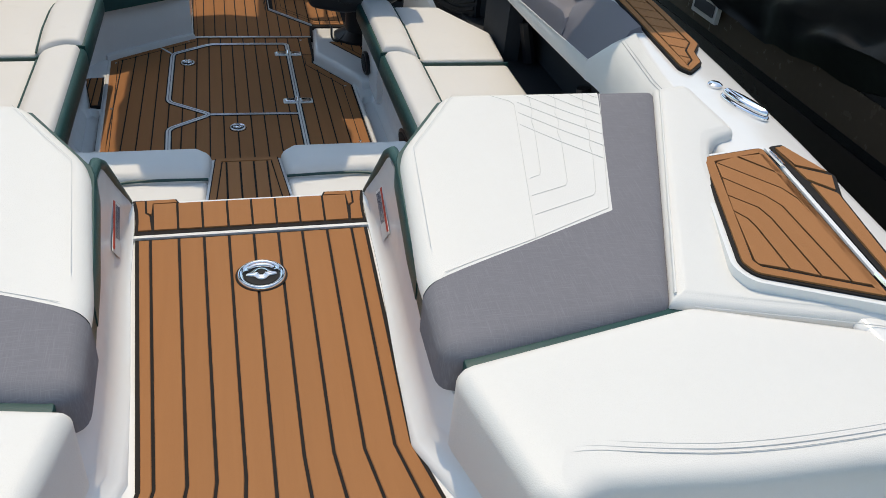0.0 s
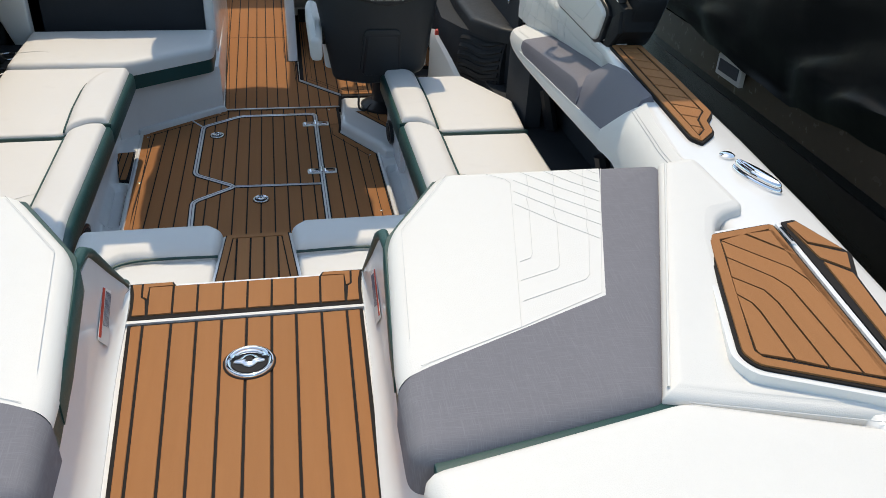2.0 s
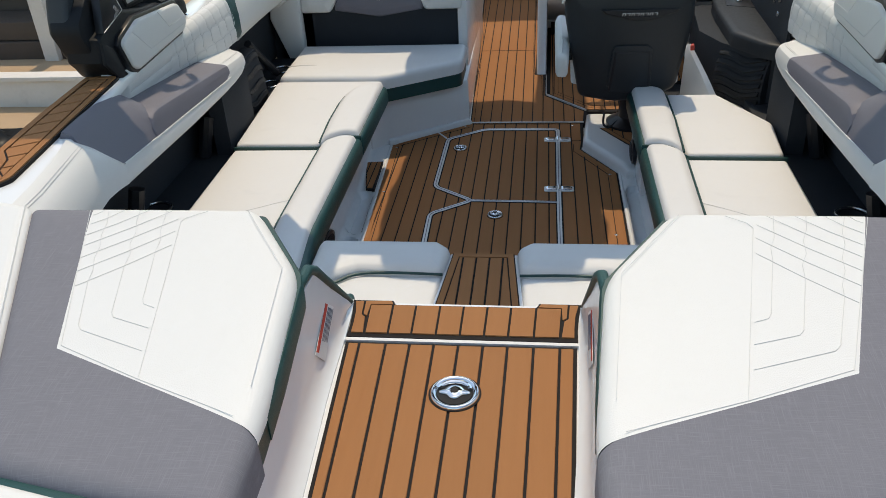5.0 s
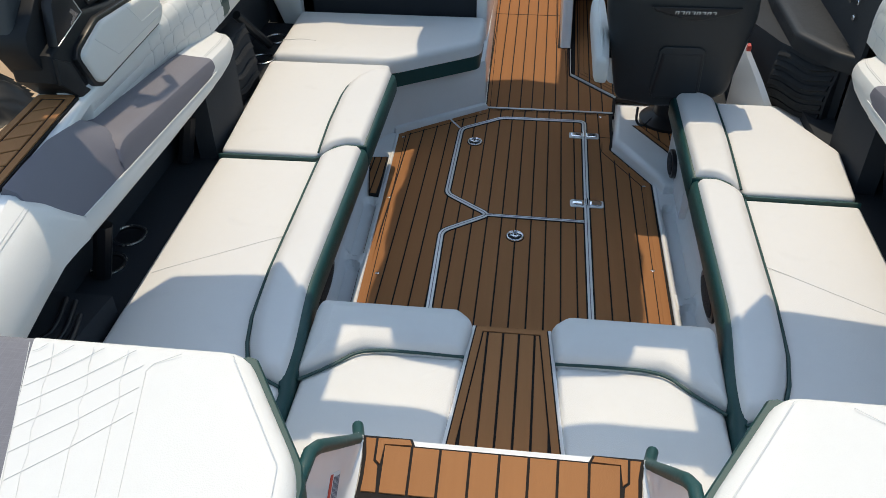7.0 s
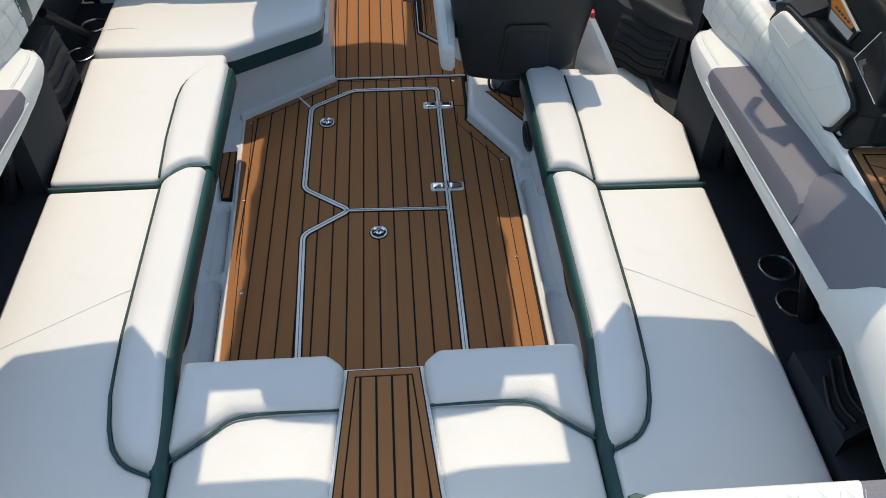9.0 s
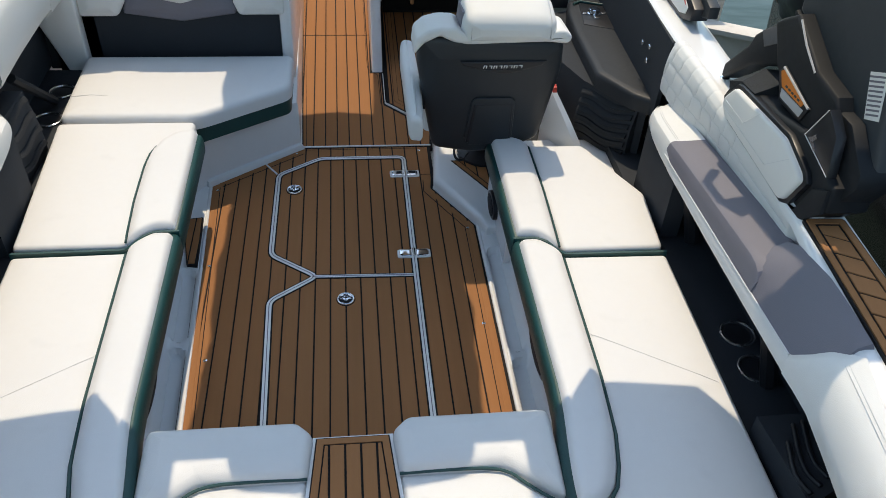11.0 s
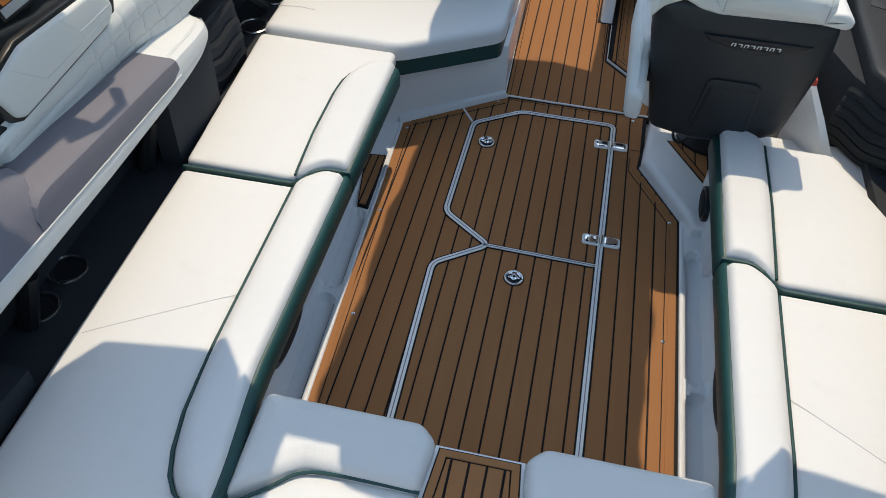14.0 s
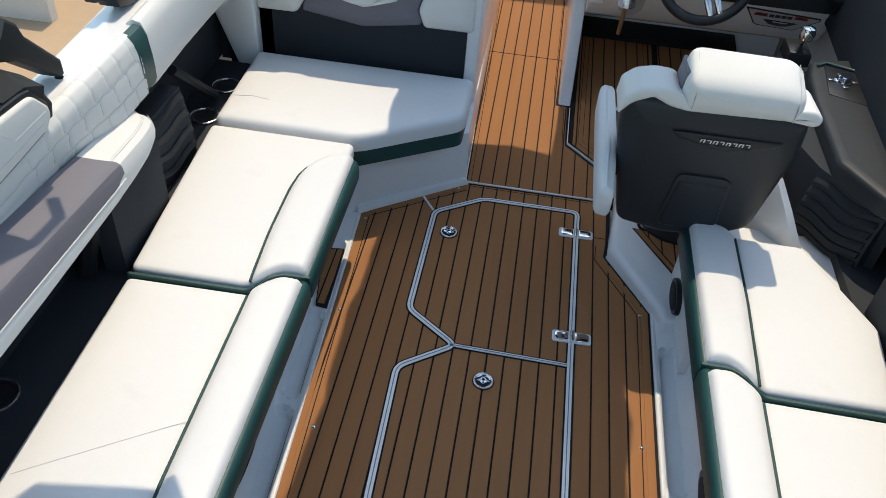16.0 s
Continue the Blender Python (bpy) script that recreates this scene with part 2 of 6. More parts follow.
def pad(poly, z0, z1, r=0.02, rc=0.03, crown=0.006, top=None, depth=0.06, bottom_r=0.0, steps=5, rh=0.0):
    """A stuffed cushion over a plan: straight sides, a rounded rim and a slightly domed top. top(x, y) lifts the upper face."""
    bm = bmesh.new()
    poly = ccw(poly)
    lift = top or (lambda x, y: 0.0)

    def ring(d, z, full=1.0):
        rr = [max(0.004, c - d) for c in rc] if isinstance(rc, (list, tuple)) else max(0.004, rc - d)
        return [(x, y, z + full * lift(x, y)) for x, y in rounded(inset(poly, d), rr)]
    loops = []
    if bottom_r:
        loops.append(ring(bottom_r, z0, 0))
        loops.append(ring(bottom_r * 0.3, z0 + bottom_r * 0.3, 0))
        loops.append(ring(0, z0 + bottom_r, 0))
    else:
        loops.append(ring(0, z0, 0))
    for k in range(steps + 1):
        a = k / steps * math.pi / 2
        loops.append(ring((rh or r) * (1 - math.cos(a)), z1 - r + r * math.sin(a)))
    loops.append(ring((rh or r) + depth * 0.4, z1 + crown * 0.65))
    loops.append(ring((rh or r) + depth, z1 + crown))
    rings(bm, loops)
    return bm


def prism(poly, z0, z1, bevel=0.0, lift=None, seg=2):
    bm = bmesh.new()
    poly = ccw(poly)
    f = lift or (lambda x, y: 0.0)
    if bevel:
        loops = [[(x, y, z0 + f(x, y)) for x, y in poly]]
        for k in range(seg + 1):
            a = k / seg * math.pi / 2
            loops.append([(x, y, z1 - bevel + bevel * math.sin(a) + f(x, y)) for x, y in inset(poly, bevel * (1 - math.cos(a)))])
        rings(bm, loops)
    else:
        rings(bm, [[(x, y, z0 + f(x, y)) for x, y in poly], [(x, y, z1 + f(x, y)) for x, y in poly]])
    return bm


def side_prism(profile, x0, x1, bevel=0.0, seg=2):
    """A profile in y and z, extruded along x, with softened edges."""
    bm = bmesh.new()
    profile = ccw(profile)
    loops = []
    w = x1 - x0
    if bevel:
        for k in range(seg + 1):
            a = k / seg * math.pi / 2
            loops.append((bevel * (1 - math.sin(a)), x0 + bevel * (1 - math.cos(a))))
        loops += [(d, x0 + x1 - x) for d, x in loops[::-1]]
    else:
        loops = [(0, x0), (0, x1)]
    rings(bm, [[(x, y, z) for y, z in inset(profile, d)] for d, x in loops])
    return bm


def front_prism(profile, y0, y1, bevel=0.0, seg=2, lean=0.0):
    """A profile in x and z, extruded along y; lean moves it in y as z grows."""
    bm = side_prism([(x, z) for x, z in profile], y0, y1, bevel, seg)
    for v in bm.verts:
        y, x, z = v.co
        v.co = (x, y + lean * z, z)
    return bm


def box(x0, x1, y0, y1, z0, z1, bevel=0.004, rc=0.0):
    p = [(x0, y0), (x1, y0), (x1, y1), (x0, y1)]
    return prism(rounded(p, rc) if rc else p, z0, z1, bevel)


def tube(pts, r, n=8, close=False):
    bm = bmesh.new()
    P = [Vector(p) for p in pts]
    m, loops = len(P), []
    for i, p in enumerate(P):
        a, b = (P[i - 1] if (i or close) else p), (P[(i + 1) % m] if (i < m - 1 or close) else p)
        d = (b - a).normalized()
        u = d.cross(Vector((0, 0, 1)))
        u = u.normalized() if u.length > 0.05 else Vector((1, 0, 0))
        w = u.cross(d)
        loops.append([p + (u * math.cos(2 * math.pi * k / n) + w * math.sin(2 * math.pi * k / n)) * r for k in range(n)])
    if close:
        loops.append(loops[0])
    rings(bm, loops, cap=not close)
    if close:
        bmesh.ops.remove_doubles(bm, verts=bm.verts, dist=1e-6)
    return bm


def lathe(profile, at, n=24, axis="z"):
    """Turned body: profile of radius and height."""
    bm = bmesh.new()
    loops = []
    for r, h in profile:
        lp = []
        for k in range(n):
            c, s = math.cos(2 * math.pi * k / n) * max(r, 1e-4), math.sin(2 * math.pi * k / n) * max(r, 1e-4)
            v = {"z": (c, s, h), "y": (c, h, s), "x": (h, c, s)}[axis]
            lp.append((at[0] + v[0], at[1] + v[1], at[2] + v[2]))
        loops.append(lp)
    rings(bm, loops)
    return bm


def along(stations, cap=True):
    """A body drawn through profiles, each given as points in space."""
    bm = bmesh.new()
    rings(bm, stations, cap)
    return bm


def torus(at, R, r, n=24, m=8):
    return tube([(at[0] + R * math.cos(2 * math.pi * k / n), at[1] + R * math.sin(2 * math.pi * k / n), at[2]) for k in range(n)], r, m, True)


def stripe(pts, width, z0, z1, lift=None, close=False):
    """A flat band of that width along a line on the floor, with mitred bends."""
    P, m = [Vector(p[:2]) for p in pts], len(pts)
    f = lift or (lambda x, y: 0.0)
    left, right = [], []
    for i, p in enumerate(P):
        a, b = P[max(i - 1, 0)], P[min(i + 1, m - 1)]
        e1, e2 = (p - a), (b - p)
        e1 = e1.normalized() if e1.length > 0 else e2.normalized()
        e2 = e2.normalized() if e2.length > 0 else e1
        k = Vector((-e1.y - e2.y, e1.x + e2.x))
        k = k / max(0.4, k.dot(k)) * width
        left.append(p + k), right.append(p - k)
    bm = bmesh.new()
    loops = [[(l.x, l.y, z0 + f(*l)), (r.x, r.y, z0 + f(*r)), (r.x, r.y, z1 + f(*r)), (l.x, l.y, z1 + f(*l))] for l, r in zip(left, right)]
    rings(bm, loops)
    return bm


def clip(poly, a, b, c):
    out = []
    for p, q in zip(poly, poly[1:] + poly[:1]):
        dp, dq = a * p[0] + b * p[1] - c, a * q[0] + b * q[1] - c
        if dp <= 0:
            out.append(p)
        if dp * dq < 0:
            t = dp / (dp - dq)
            out.append((p[0] + t * (q[0] - p[0]), p[1] + t * (q[1] - p[1])))
    return out


def area(poly):
    return abs(sum(p[0] * q[1] - q[0] * p[1] for p, q in zip(poly, poly[1:] + poly[:1]))) / 2


def boards(parent, poly, z, pitch, phase=0.0, angle=0.0, gap=0.006, thick=0.0035, lift=None, edge=0.0):
    """Foam planks laid over a plan, each one a piece of its own, in the direction of angle (0: fore and aft)."""
    poly = ccw(poly)
    inner = inset(poly, edge) if edge else poly
    ca, sa = math.cos(radians(angle)), math.sin(radians(angle))
    us = [p[0] * ca + p[1] * sa for p in inner]
    k = math.floor((min(us) - phase) / pitch)
    while phase + k * pitch < max(us):
        lo, hi = phase + k * pitch + gap / 2, phase + (k + 1) * pitch - gap / 2
        strip = clip(clip(inner, -ca, -sa, -lo), ca, sa, hi)
        if len(strip) > 2 and area(strip) > 2e-5:
            part("plank", prism(strip, z, z + thick, 0.0012, lift, 1), TEAK, parent, smooth=0)
        k += 1


def teak_border(parent, poly, z, width, thick=0.0035, lift=None):
    """The frame plank round a foam panel."""
    poly = ccw(poly)
    bm = bmesh.new()
    f = lift or (lambda x, y: 0.0)
    a, b = poly, inset(poly, width)
    rings(bm, [[(x, y, h + f(x, y)) for x, y in q] for q, h in ((a, z), (a, z + thick), (b, z + thick), (b, z))], cap=False)
    part("border_plank", bm, TEAK, parent, smooth=0)


def cut(bm, lines, keep):
    """Splits a body along upright planes through lines in plan, and keeps the faces for which keep(x, y) holds."""
    b = bm.copy()
    for (x0, y0), (x1, y1) in lines:
        n = Vector((y1 - y0, x0 - x1, 0)).normalized()
        bmesh.ops.bisect_plane(b, geom=b.verts[:] + b.edges[:] + b.faces[:], dist=1e-6, plane_co=(x0, y0, 0), plane_no=n)
    gone = [f for f in b.faces if not keep(*f.calc_center_median()[:2])]
    bmesh.ops.delete(b, geom=gone, context="FACES")
    return b


def quilt(surface, us, vs, seams, puff=0.008, soft=0.016, back=0.02):
    """Stuffed quilting: surface(u, v) gives a point and its outward direction; seams are lines in u and v (metres) where the stuffing is drawn in."""
    uu, vv = np.meshgrid(us, vs, indexing="ij")
    near = np.full(uu.shape, 9.0)
    for line in seams:
        for (ax, ay), (bx, by) in zip(line, line[1:]):
            ex, ey = bx - ax, by - ay
            t = np.clip(((uu - ax) * ex + (vv - ay) * ey) / (ex * ex + ey * ey), 0, 1)
            near = np.minimum(near, np.hypot(uu - ax - ex * t, vv - ay - ey * t))
    high = puff * (1 - np.exp(-(near / soft) ** 1.2))
    bm = bmesh.new()
    rows, feet = [], {}
    for i, u in enumerate(us):
        row = []
        for j, v in enumerate(vs):
            p, n = surface(u, v)
            p, n = Vector(p), Vector(n)
            vert = bm.verts.new(p + n * float(high[i, j]))
            if i in (0, len(us) - 1) or j in (0, len(vs) - 1):
                feet[vert] = p - n * back
            row.append(vert)
        rows.append(row)
    for a, b in zip(rows, rows[1:]):
        for k in range(len(vs) - 1):
            bm.faces.new((a[k], a[k + 1], b[k + 1], b[k]))
    rim = rows[0] + [r[-1] for r in rows[1:-1]] + rows[-1][::-1] + [r[0] for r in rows[-2:0:-1]]
    low = [bm.verts.new(feet[vert]) for vert in rim]
    for k in range(len(rim)):
        bm.faces.new((rim[k], rim[(k + 1) % len(rim)], low[(k + 1) % len(rim)], low[k]))
    return bm

# ---- the boat: hull, decks and liner ----
rise = lambda x, y: 0.08 * max(0.0, y - 1.215)          # the bow walkway climbs a little
FLOOR = [(-0.520, -1.35), (-0.607, 0.921), (-0.207, 1.205), (0.390, 1.205), (0.385, 0.94), (0.376, 0.86), (0.537, 0.585), (0.530, -1.35)]
AISLE = [(-0.212, 1.205), (0.405, 1.205), (0.418, 1.352), (0.200, 1.560), (0.196, 1.86), (0.140, 1.86), (0.190, 3.9), (-0.290, 3.9), (-0.235, 2.3)]

# underbody and liner
hull = solid("hull_bottom", prism([(-1.28, -2.6), (1.28, -2.6), (1.34, 0.5), (1.25, 2.4), (0.8, 4.4), (0, 5.2), (-0.8, 4.4), (-1.25, 2.4), (-1.34, 0.5)], -0.62, -0.02), GEL, "white moulded hull bottom under the cockpit", "hull", kind="structure")
floor = solid("floor", prism(inset(ccw(FLOOR), -0.012), -0.02, 0.0), CAULK, "cockpit sole of brown foam teak with black seams", "floor", kind="structure", smooth=0)
walkway = solid("floor_bow", prism(inset(ccw(AISLE), -0.010), -0.03, 0.0, 0, rise), CAULK, "bow walkway of brown foam teak with black seams", "floor", kind="structure", smooth=0)


def liner(side):
    """The coved white base under a side lounge, with two long rounded drain recesses beside the sole."""
    s = side
    prof = [(0.541, -0.02), (0.541, 0.009), (0.544, 0.012), (0.551, 0.012), (0.555, 0.009)] + [(0.557 + 0.0058 * k, 0.010 + 0.0009 * k) for k in range(1, 12)] + [(0.632, 0.028), (0.638, 0.045), (0.637, 0.13), (0.628, 0.285), (1.10, 0.285), (1.10, -0.02)]
    runs = ((-1.30, -0.075), (-0.040, 0.345)) if s < 0 else ((-1.30, -0.195), (-0.160, 0.42))
    ys = [-1.32 + 0.01 * k for k in range(223 if s < 0 else 213)]
    bm = bmesh.new()
    loops = []
    for y in ys:
        shift = 0.019 + 0.039 * y if s < 0 else 0.0
        loop = []
        for x, z in prof:
            for a, b in runs:
                d = math.hypot(x - 0.592, y - min(max(y, a + 0.030), b - 0.030))
                k = max(0.0, min(1.0, (0.032 - d) / 0.008))
                z -= 0.030 * k * k * (3 - 2 * k) * (z < 0.025 and x > 0.556)
            loop.append((s * (x + shift), y, z))
        loops.append(loop)
    rings(bm, loops)
    return bm


for s, nm in ((-1, "wall_port"), (1, "wall_starboard")):
    solid(nm, liner(s), GEL_IN, "glossy white moulded seat base beside the sole", "seat base", kind="structure", smooth=50)

# white base under the forward port seat and the angled one ahead of the starboard lounge
solid("wall_fore_port", prism([(-0.616, 0.922), (-0.216, 1.212), (-0.232, 2.30), (-1.15, 2.30), (-1.15, 0.80), (-0.68, 0.80)], 0.0, 0.255, 0.02), GEL_IN, "glossy white moulded base under the forward seat", "seat base", kind="structure")
solid("ledge_fore_port", prism([(-0.608, 0.900), (-0.200, 1.200), (-0.222, 1.228), (-0.640, 0.935)], -0.01, 0.035, 0.02), GEL_IN, "rounded white foot of the seat base", "trim", kind="structure")
solid("wall_fore_starboard", prism([(0.395, 0.98), (0.386, 0.855), (0.547, 0.575), (0.575, 0.50), (0.72, 0.50), (0.72, 1.21), (0.418, 1.21)], -0.02, 0.062, 0.028, None, 4), GEL_IN, "rounded white moulded ledge beside the sole", "trim", kind="structure")
solid("wall_aisle_port", side_prism([(1.44, 0.10), (1.44, 0.93), (1.60, 0.985), (2.6, 0.99), (2.6, 0.0), (1.30, 0.0), (1.30, 0.10)], -0.285, -0.232, 0.012), GEL_IN, "white moulded bulkhead beside the bow walkway", "bulkhead", kind="structure")
solid("wall_aisle_starboard", side_prism([(1.86, 0.04), (1.90, 0.10), (2.30, 0.62), (2.36, 0.99), (3.1, 0.99), (3.1, 0.04)], 0.145, 0.205, 0.012), GEL_IN, "white moulded bulkhead beside the helm", "bulkhead", kind="structure")
solid("wall_bow_port", prism([(-0.245, 2.6), (-0.30, 3.9), (-1.0, 3.9), (-1.2, 2.62)], 0.02, 0.42, 0.03), GEL, "white moulded bow seat base", "seat base", kind="structure")
solid("wall_bow_starboard", prism([(0.150, 3.1), (0.20, 3.9), (1.0, 3.9), (1.2, 3.1)], 0.02, 0.42, 0.03), GEL, "white moulded bow seat base", "seat base", kind="structure")


def pull_to_camera(bm, fore=9.0):
    """Scales the side fittings up to 3% towards the camera's stand to fit its view, growing from the stern quarter
    forwards; ahead of fore it fades out again.
    """
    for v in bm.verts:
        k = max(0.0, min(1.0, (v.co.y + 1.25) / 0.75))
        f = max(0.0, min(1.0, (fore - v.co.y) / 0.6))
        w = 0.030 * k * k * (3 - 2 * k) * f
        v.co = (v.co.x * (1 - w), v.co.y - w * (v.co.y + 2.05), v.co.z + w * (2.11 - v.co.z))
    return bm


def gunwale(s):
    """Deck edge and topside along one side, drawn through stations."""
    bm = bmesh.new()
    st = [(-2.6, 1.02, 1.21, 0.745), (-2.05, 1.02, 1.27, 0.80), (-1.6, 1.05, 1.30, 0.825), (-1.2, 1.10, 1.34, 0.825), (-0.45, 1.225, 1.385, 0.83), (0.4, 1.245, 1.415, 0.835), (0.8, 1.245, 1.43, 0.838), (1.2, 1.262, 1.445, 0.845), (2.0, 1.295, 1.465, 0.86), (2.8, 1.25, 1.42, 0.88), (3.7, 1.00, 1.20, 0.90), (4.6, 0.50, 0.72, 0.92)]
    loops = []
    for y, xi, xo, z in st:
        loops.append([(s * x, y, zz) for x, zz in ((xi, z - 0.035), (xi, z - 0.015), (xi + 0.010, z - 0.003), (xi + 0.025, z), (xo - 0.03, z - 0.002), (xo - 0.008, z - 0.012), (xo, z - 0.04), (xo + 0.02, z - 0.2), (xo - 0.05, -0.05), (xo - 0.22, -0.5), (xo - 0.25, -0.5), (xo - 0.08, -0.04), (xo - 0.02, z - 0.2), (xo - 0.04, z - 0.035))])
    rings(bm, loops)
    return pull_to_camera(bm)


for s, nm in ((-1, "gunwale_port"), (1, "gunwale_starboard")):
    solid(nm, gunwale(s), GEL, "glossy white gelcoat gunwale and topside", "gunwale", kind="structure", smooth=45)

# planks of the sole and of the bow walkway
boards(floor, FLOOR, 0.0, 0.0585, -0.0175, edge=0.004, gap=0.0058)
boards(walkway, AISLE, 0.0, 0.0575, -0.044, edge=0.006, gap=0.0055, lift=rise)



def fillet(pts, r=0.03):
    """Rounds the bends of an open line."""
    P = [Vector(p) for p in pts]
    out = [P[0]]
    for a, b, c in zip(P, P[1:], P[2:]):
        k1, k2 = min(r, 0.45 * (b - a).length), min(r, 0.45 * (c - b).length)
        u, v = b + (a - b).normalized() * k1, b + (c - b).normalized() * k2
        out += [u * (1 - t) ** 2 + b * 2 * t * (1 - t) + v * t * t for t in (0, 0.25, 0.5, 0.75, 1)]
    return [tuple(p) for p in out + [P[-1]]]


# border planks along the edge of the sole
for nm, line in (("port", [(-0.499, -1.34), (-0.585, 0.90)]), ("starboard", [(0.509, -1.34), (0.516, 0.578), (0.362, 0.845), (0.366, 0.93)]), ("fore", [(-0.565, 0.925), (-0.215, 1.176)])):
    solid("border_" + nm, stripe(line, 0.0185, 0.0010, 0.0052), TEAK, "brown foam teak border plank of the sole", "floor trim", kind="structure")
    inner = [(x * (1 - 0.0225 / abs(x)) if nm != "fore" else x + 0.013, y - (0.010 if nm == "starboard" and y > 0.5 else 0.0) - (0.018 if nm == "fore" else 0)) for x, y in line]
    solid("seam_border_" + nm, stripe(inner, 0.003, 0.0010, 0.0046), CAULK, "black seam beside the border plank", "floor trim", kind="structure")

# white channels round the floor hatches
W = lambda nm, pts, w: (solid(nm + "_seal", stripe(fillet(pts), w / 2 + 0.011, 0.0042, 0.0056, lift=rise), CAULK, "black rubber seal of a hatch channel", "hatch seal", kind="structure"),
                        solid(nm, stripe(fillet(pts), w / 2, 0.0056, 0.0078, lift=rise), GEL, "white drain channel round a floor hatch", "hatch trim", kind="structure"),
                        solid(nm + "_groove", stripe(fillet(pts), 0.0028, 0.0078, 0.0085, lift=rise), GREY_VINYL, "grey groove in a hatch channel", "hatch trim", kind="structure"))
W("trim_hatch_top", [(0.262, -1.34), (0.261, 0.276), (0.264, 0.97), (0.266, 1.112), (-0.124, 1.112), (-0.310, 0.985), (-0.314, 0.425), (-0.130, 0.287), (-0.305, 0.158), (-0.270, -1.34)], 0.039)
W("trim_hatch_cross", [(-0.148, 0.2865), (0.250, 0.277)], 0.026)
solid("trim_hatch_corner", stripe([(-0.318, 0.992), (-0.376, 1.078)], 0.008, 0.0042, 0.0074), GEL, "thin white hatch joint", "hatch trim", kind="structure")
solid("trim_sole_front", stripe([(-0.215, 1.212), (0.405, 1.212)], 0.0075, 0.0042, 0.009), GEL, "white joint across the sole", "floor trim", kind="structure")
solid("seam_hatch_front", stripe([(0.278, 0.968), (0.384, 0.968)], 0.003, 0.0036, 0.0044), CAULK, "black seam in the sole", "floor trim", kind="structure")
solid("seam_aisle", stripe([(-0.232, 2.25), (0.142, 2.25)], 0.004, 0.0036, 0.0046, lift=rise), CAULK, "black cross seam in the bow walkway", "floor trim", kind="structure")
solid("trim_aisle_port", stripe([(-0.214, 1.22), (-0.240, 2.3), (-0.29, 3.8)], 0.004, 0.0, 0.009, lift=rise), GEL, "thin white edge beside the walkway", "floor trim", kind="structure")
solid("trim_sole_starboard", stripe([(0.5445, 0.50), (0.545, 0.585), (0.384, 0.86)], 0.005, -0.004, 0.0115), GEL, "white edge of the sole", "floor trim", kind="structure")

for nm, line in (("port", [(-0.191, 1.222), (-0.216, 2.3), (-0.268, 3.8)]), ("starboard", [(0.123, 3.6), (0.121, 2.0), (0.124, 1.90), (0.136, 1.865), (0.176, 1.845), (0.180, 1.57)]), ("fore", [(-0.195, 1.190), (0.372, 1.190)])):
    solid("seam_walkway_" + nm, stripe(fillet([(a, b, 0) for a, b in line], 0.03), 0.0022, 0.0030, 0.0042, lift=rise), CAULK, "black seam of the border plank", "floor trim", kind="structure")

# helm sole
HELM = [(0.215, 1.575), (0.43, 1.365), (0.62, 1.365), (0.62, 2.70), (0.225, 2.70)]
helm_floor = solid("floor_helm", prism(inset(HELM, -0.012), -0.02, 0.0, 0, rise), CAULK, "helm sole of brown foam teak", "floor", kind="structure", smooth=0)
boards(helm_floor, HELM, 0.0, 0.0575, -0.044, edge=0.012, lift=rise)
for d in (0.036, 0.058):
    ring = inset(ccw(HELM), d)
    solid("seam_helm", stripe(ring + ring[:1], 0.0020, 0.0030, 0.0042, lift=rise), CAULK, "black inner border seam of the helm sole", "floor trim", kind="structure")
HELM2 = [(0.632, 1.75), (1.06, 1.75), (1.06, 2.70), (0.632, 2.70)]
helm_floor2 = solid("floor_helm_outer", prism(HELM2, -0.02, 0.0, 0, rise), CAULK, "outer helm sole of brown foam teak", "floor", kind="structure", smooth=0)
boards(helm_floor2, HELM2, 0.0, 0.0575, -0.044, edge=0.006, lift=rise)
solid("floor_footwell", prism([(0.725, 0.70), (1.06, 0.70), (1.06, 1.745), (0.632, 1.745), (0.632, 1.22), (0.725, 1.22)], -0.02, 0.026), CARPET, "flat black sheet beside the helm chair", "floor", kind="structure")
HELM3 = [(0.476, 0.988), (0.625, 0.735), (0.71, 0.735), (0.71, 0.992)]
helm_floor3 = solid("floor_chair", prism(HELM3, 0.05, 0.064), CAULK, "teak foam panel below the helm chair", "floor", kind="structure", smooth=0)
boards(helm_floor3, [(0.515, 0.980), (0.636, 0.772), (0.705, 0.772), (0.705, 0.984)], 0.064, 0.048, 0.010, edge=0.002)
part("border_plank", prism([(0.484, 0.982), (0.508, 0.982), (0.632, 0.766), (0.705, 0.766), (0.705, 0.742), (0.628, 0.742)], 0.064, 0.0675), TEAK, helm_floor3, smooth=0)
WING = [(0.725, 0.60), (0.90, 0.60), (0.86, 1.30), (0.725, 1.30)]
wing_floor = solid("floor_chair_outer", prism(WING, -0.02, 0.032), CAULK, "teak foam panel between the chair and the white wing", "floor", kind="structure", smooth=0)
boards(wing_floor, WING, 0.032, 0.052, 0.0, edge=0.006)
solid("trim_helm_edge", stripe([(0.203, 1.84), (0.203, 1.572), (0.425, 1.362)], 0.004, 0.0, 0.010, lift=rise), GEL, "thin white edge round the helm sole", "floor trim", kind="structure")

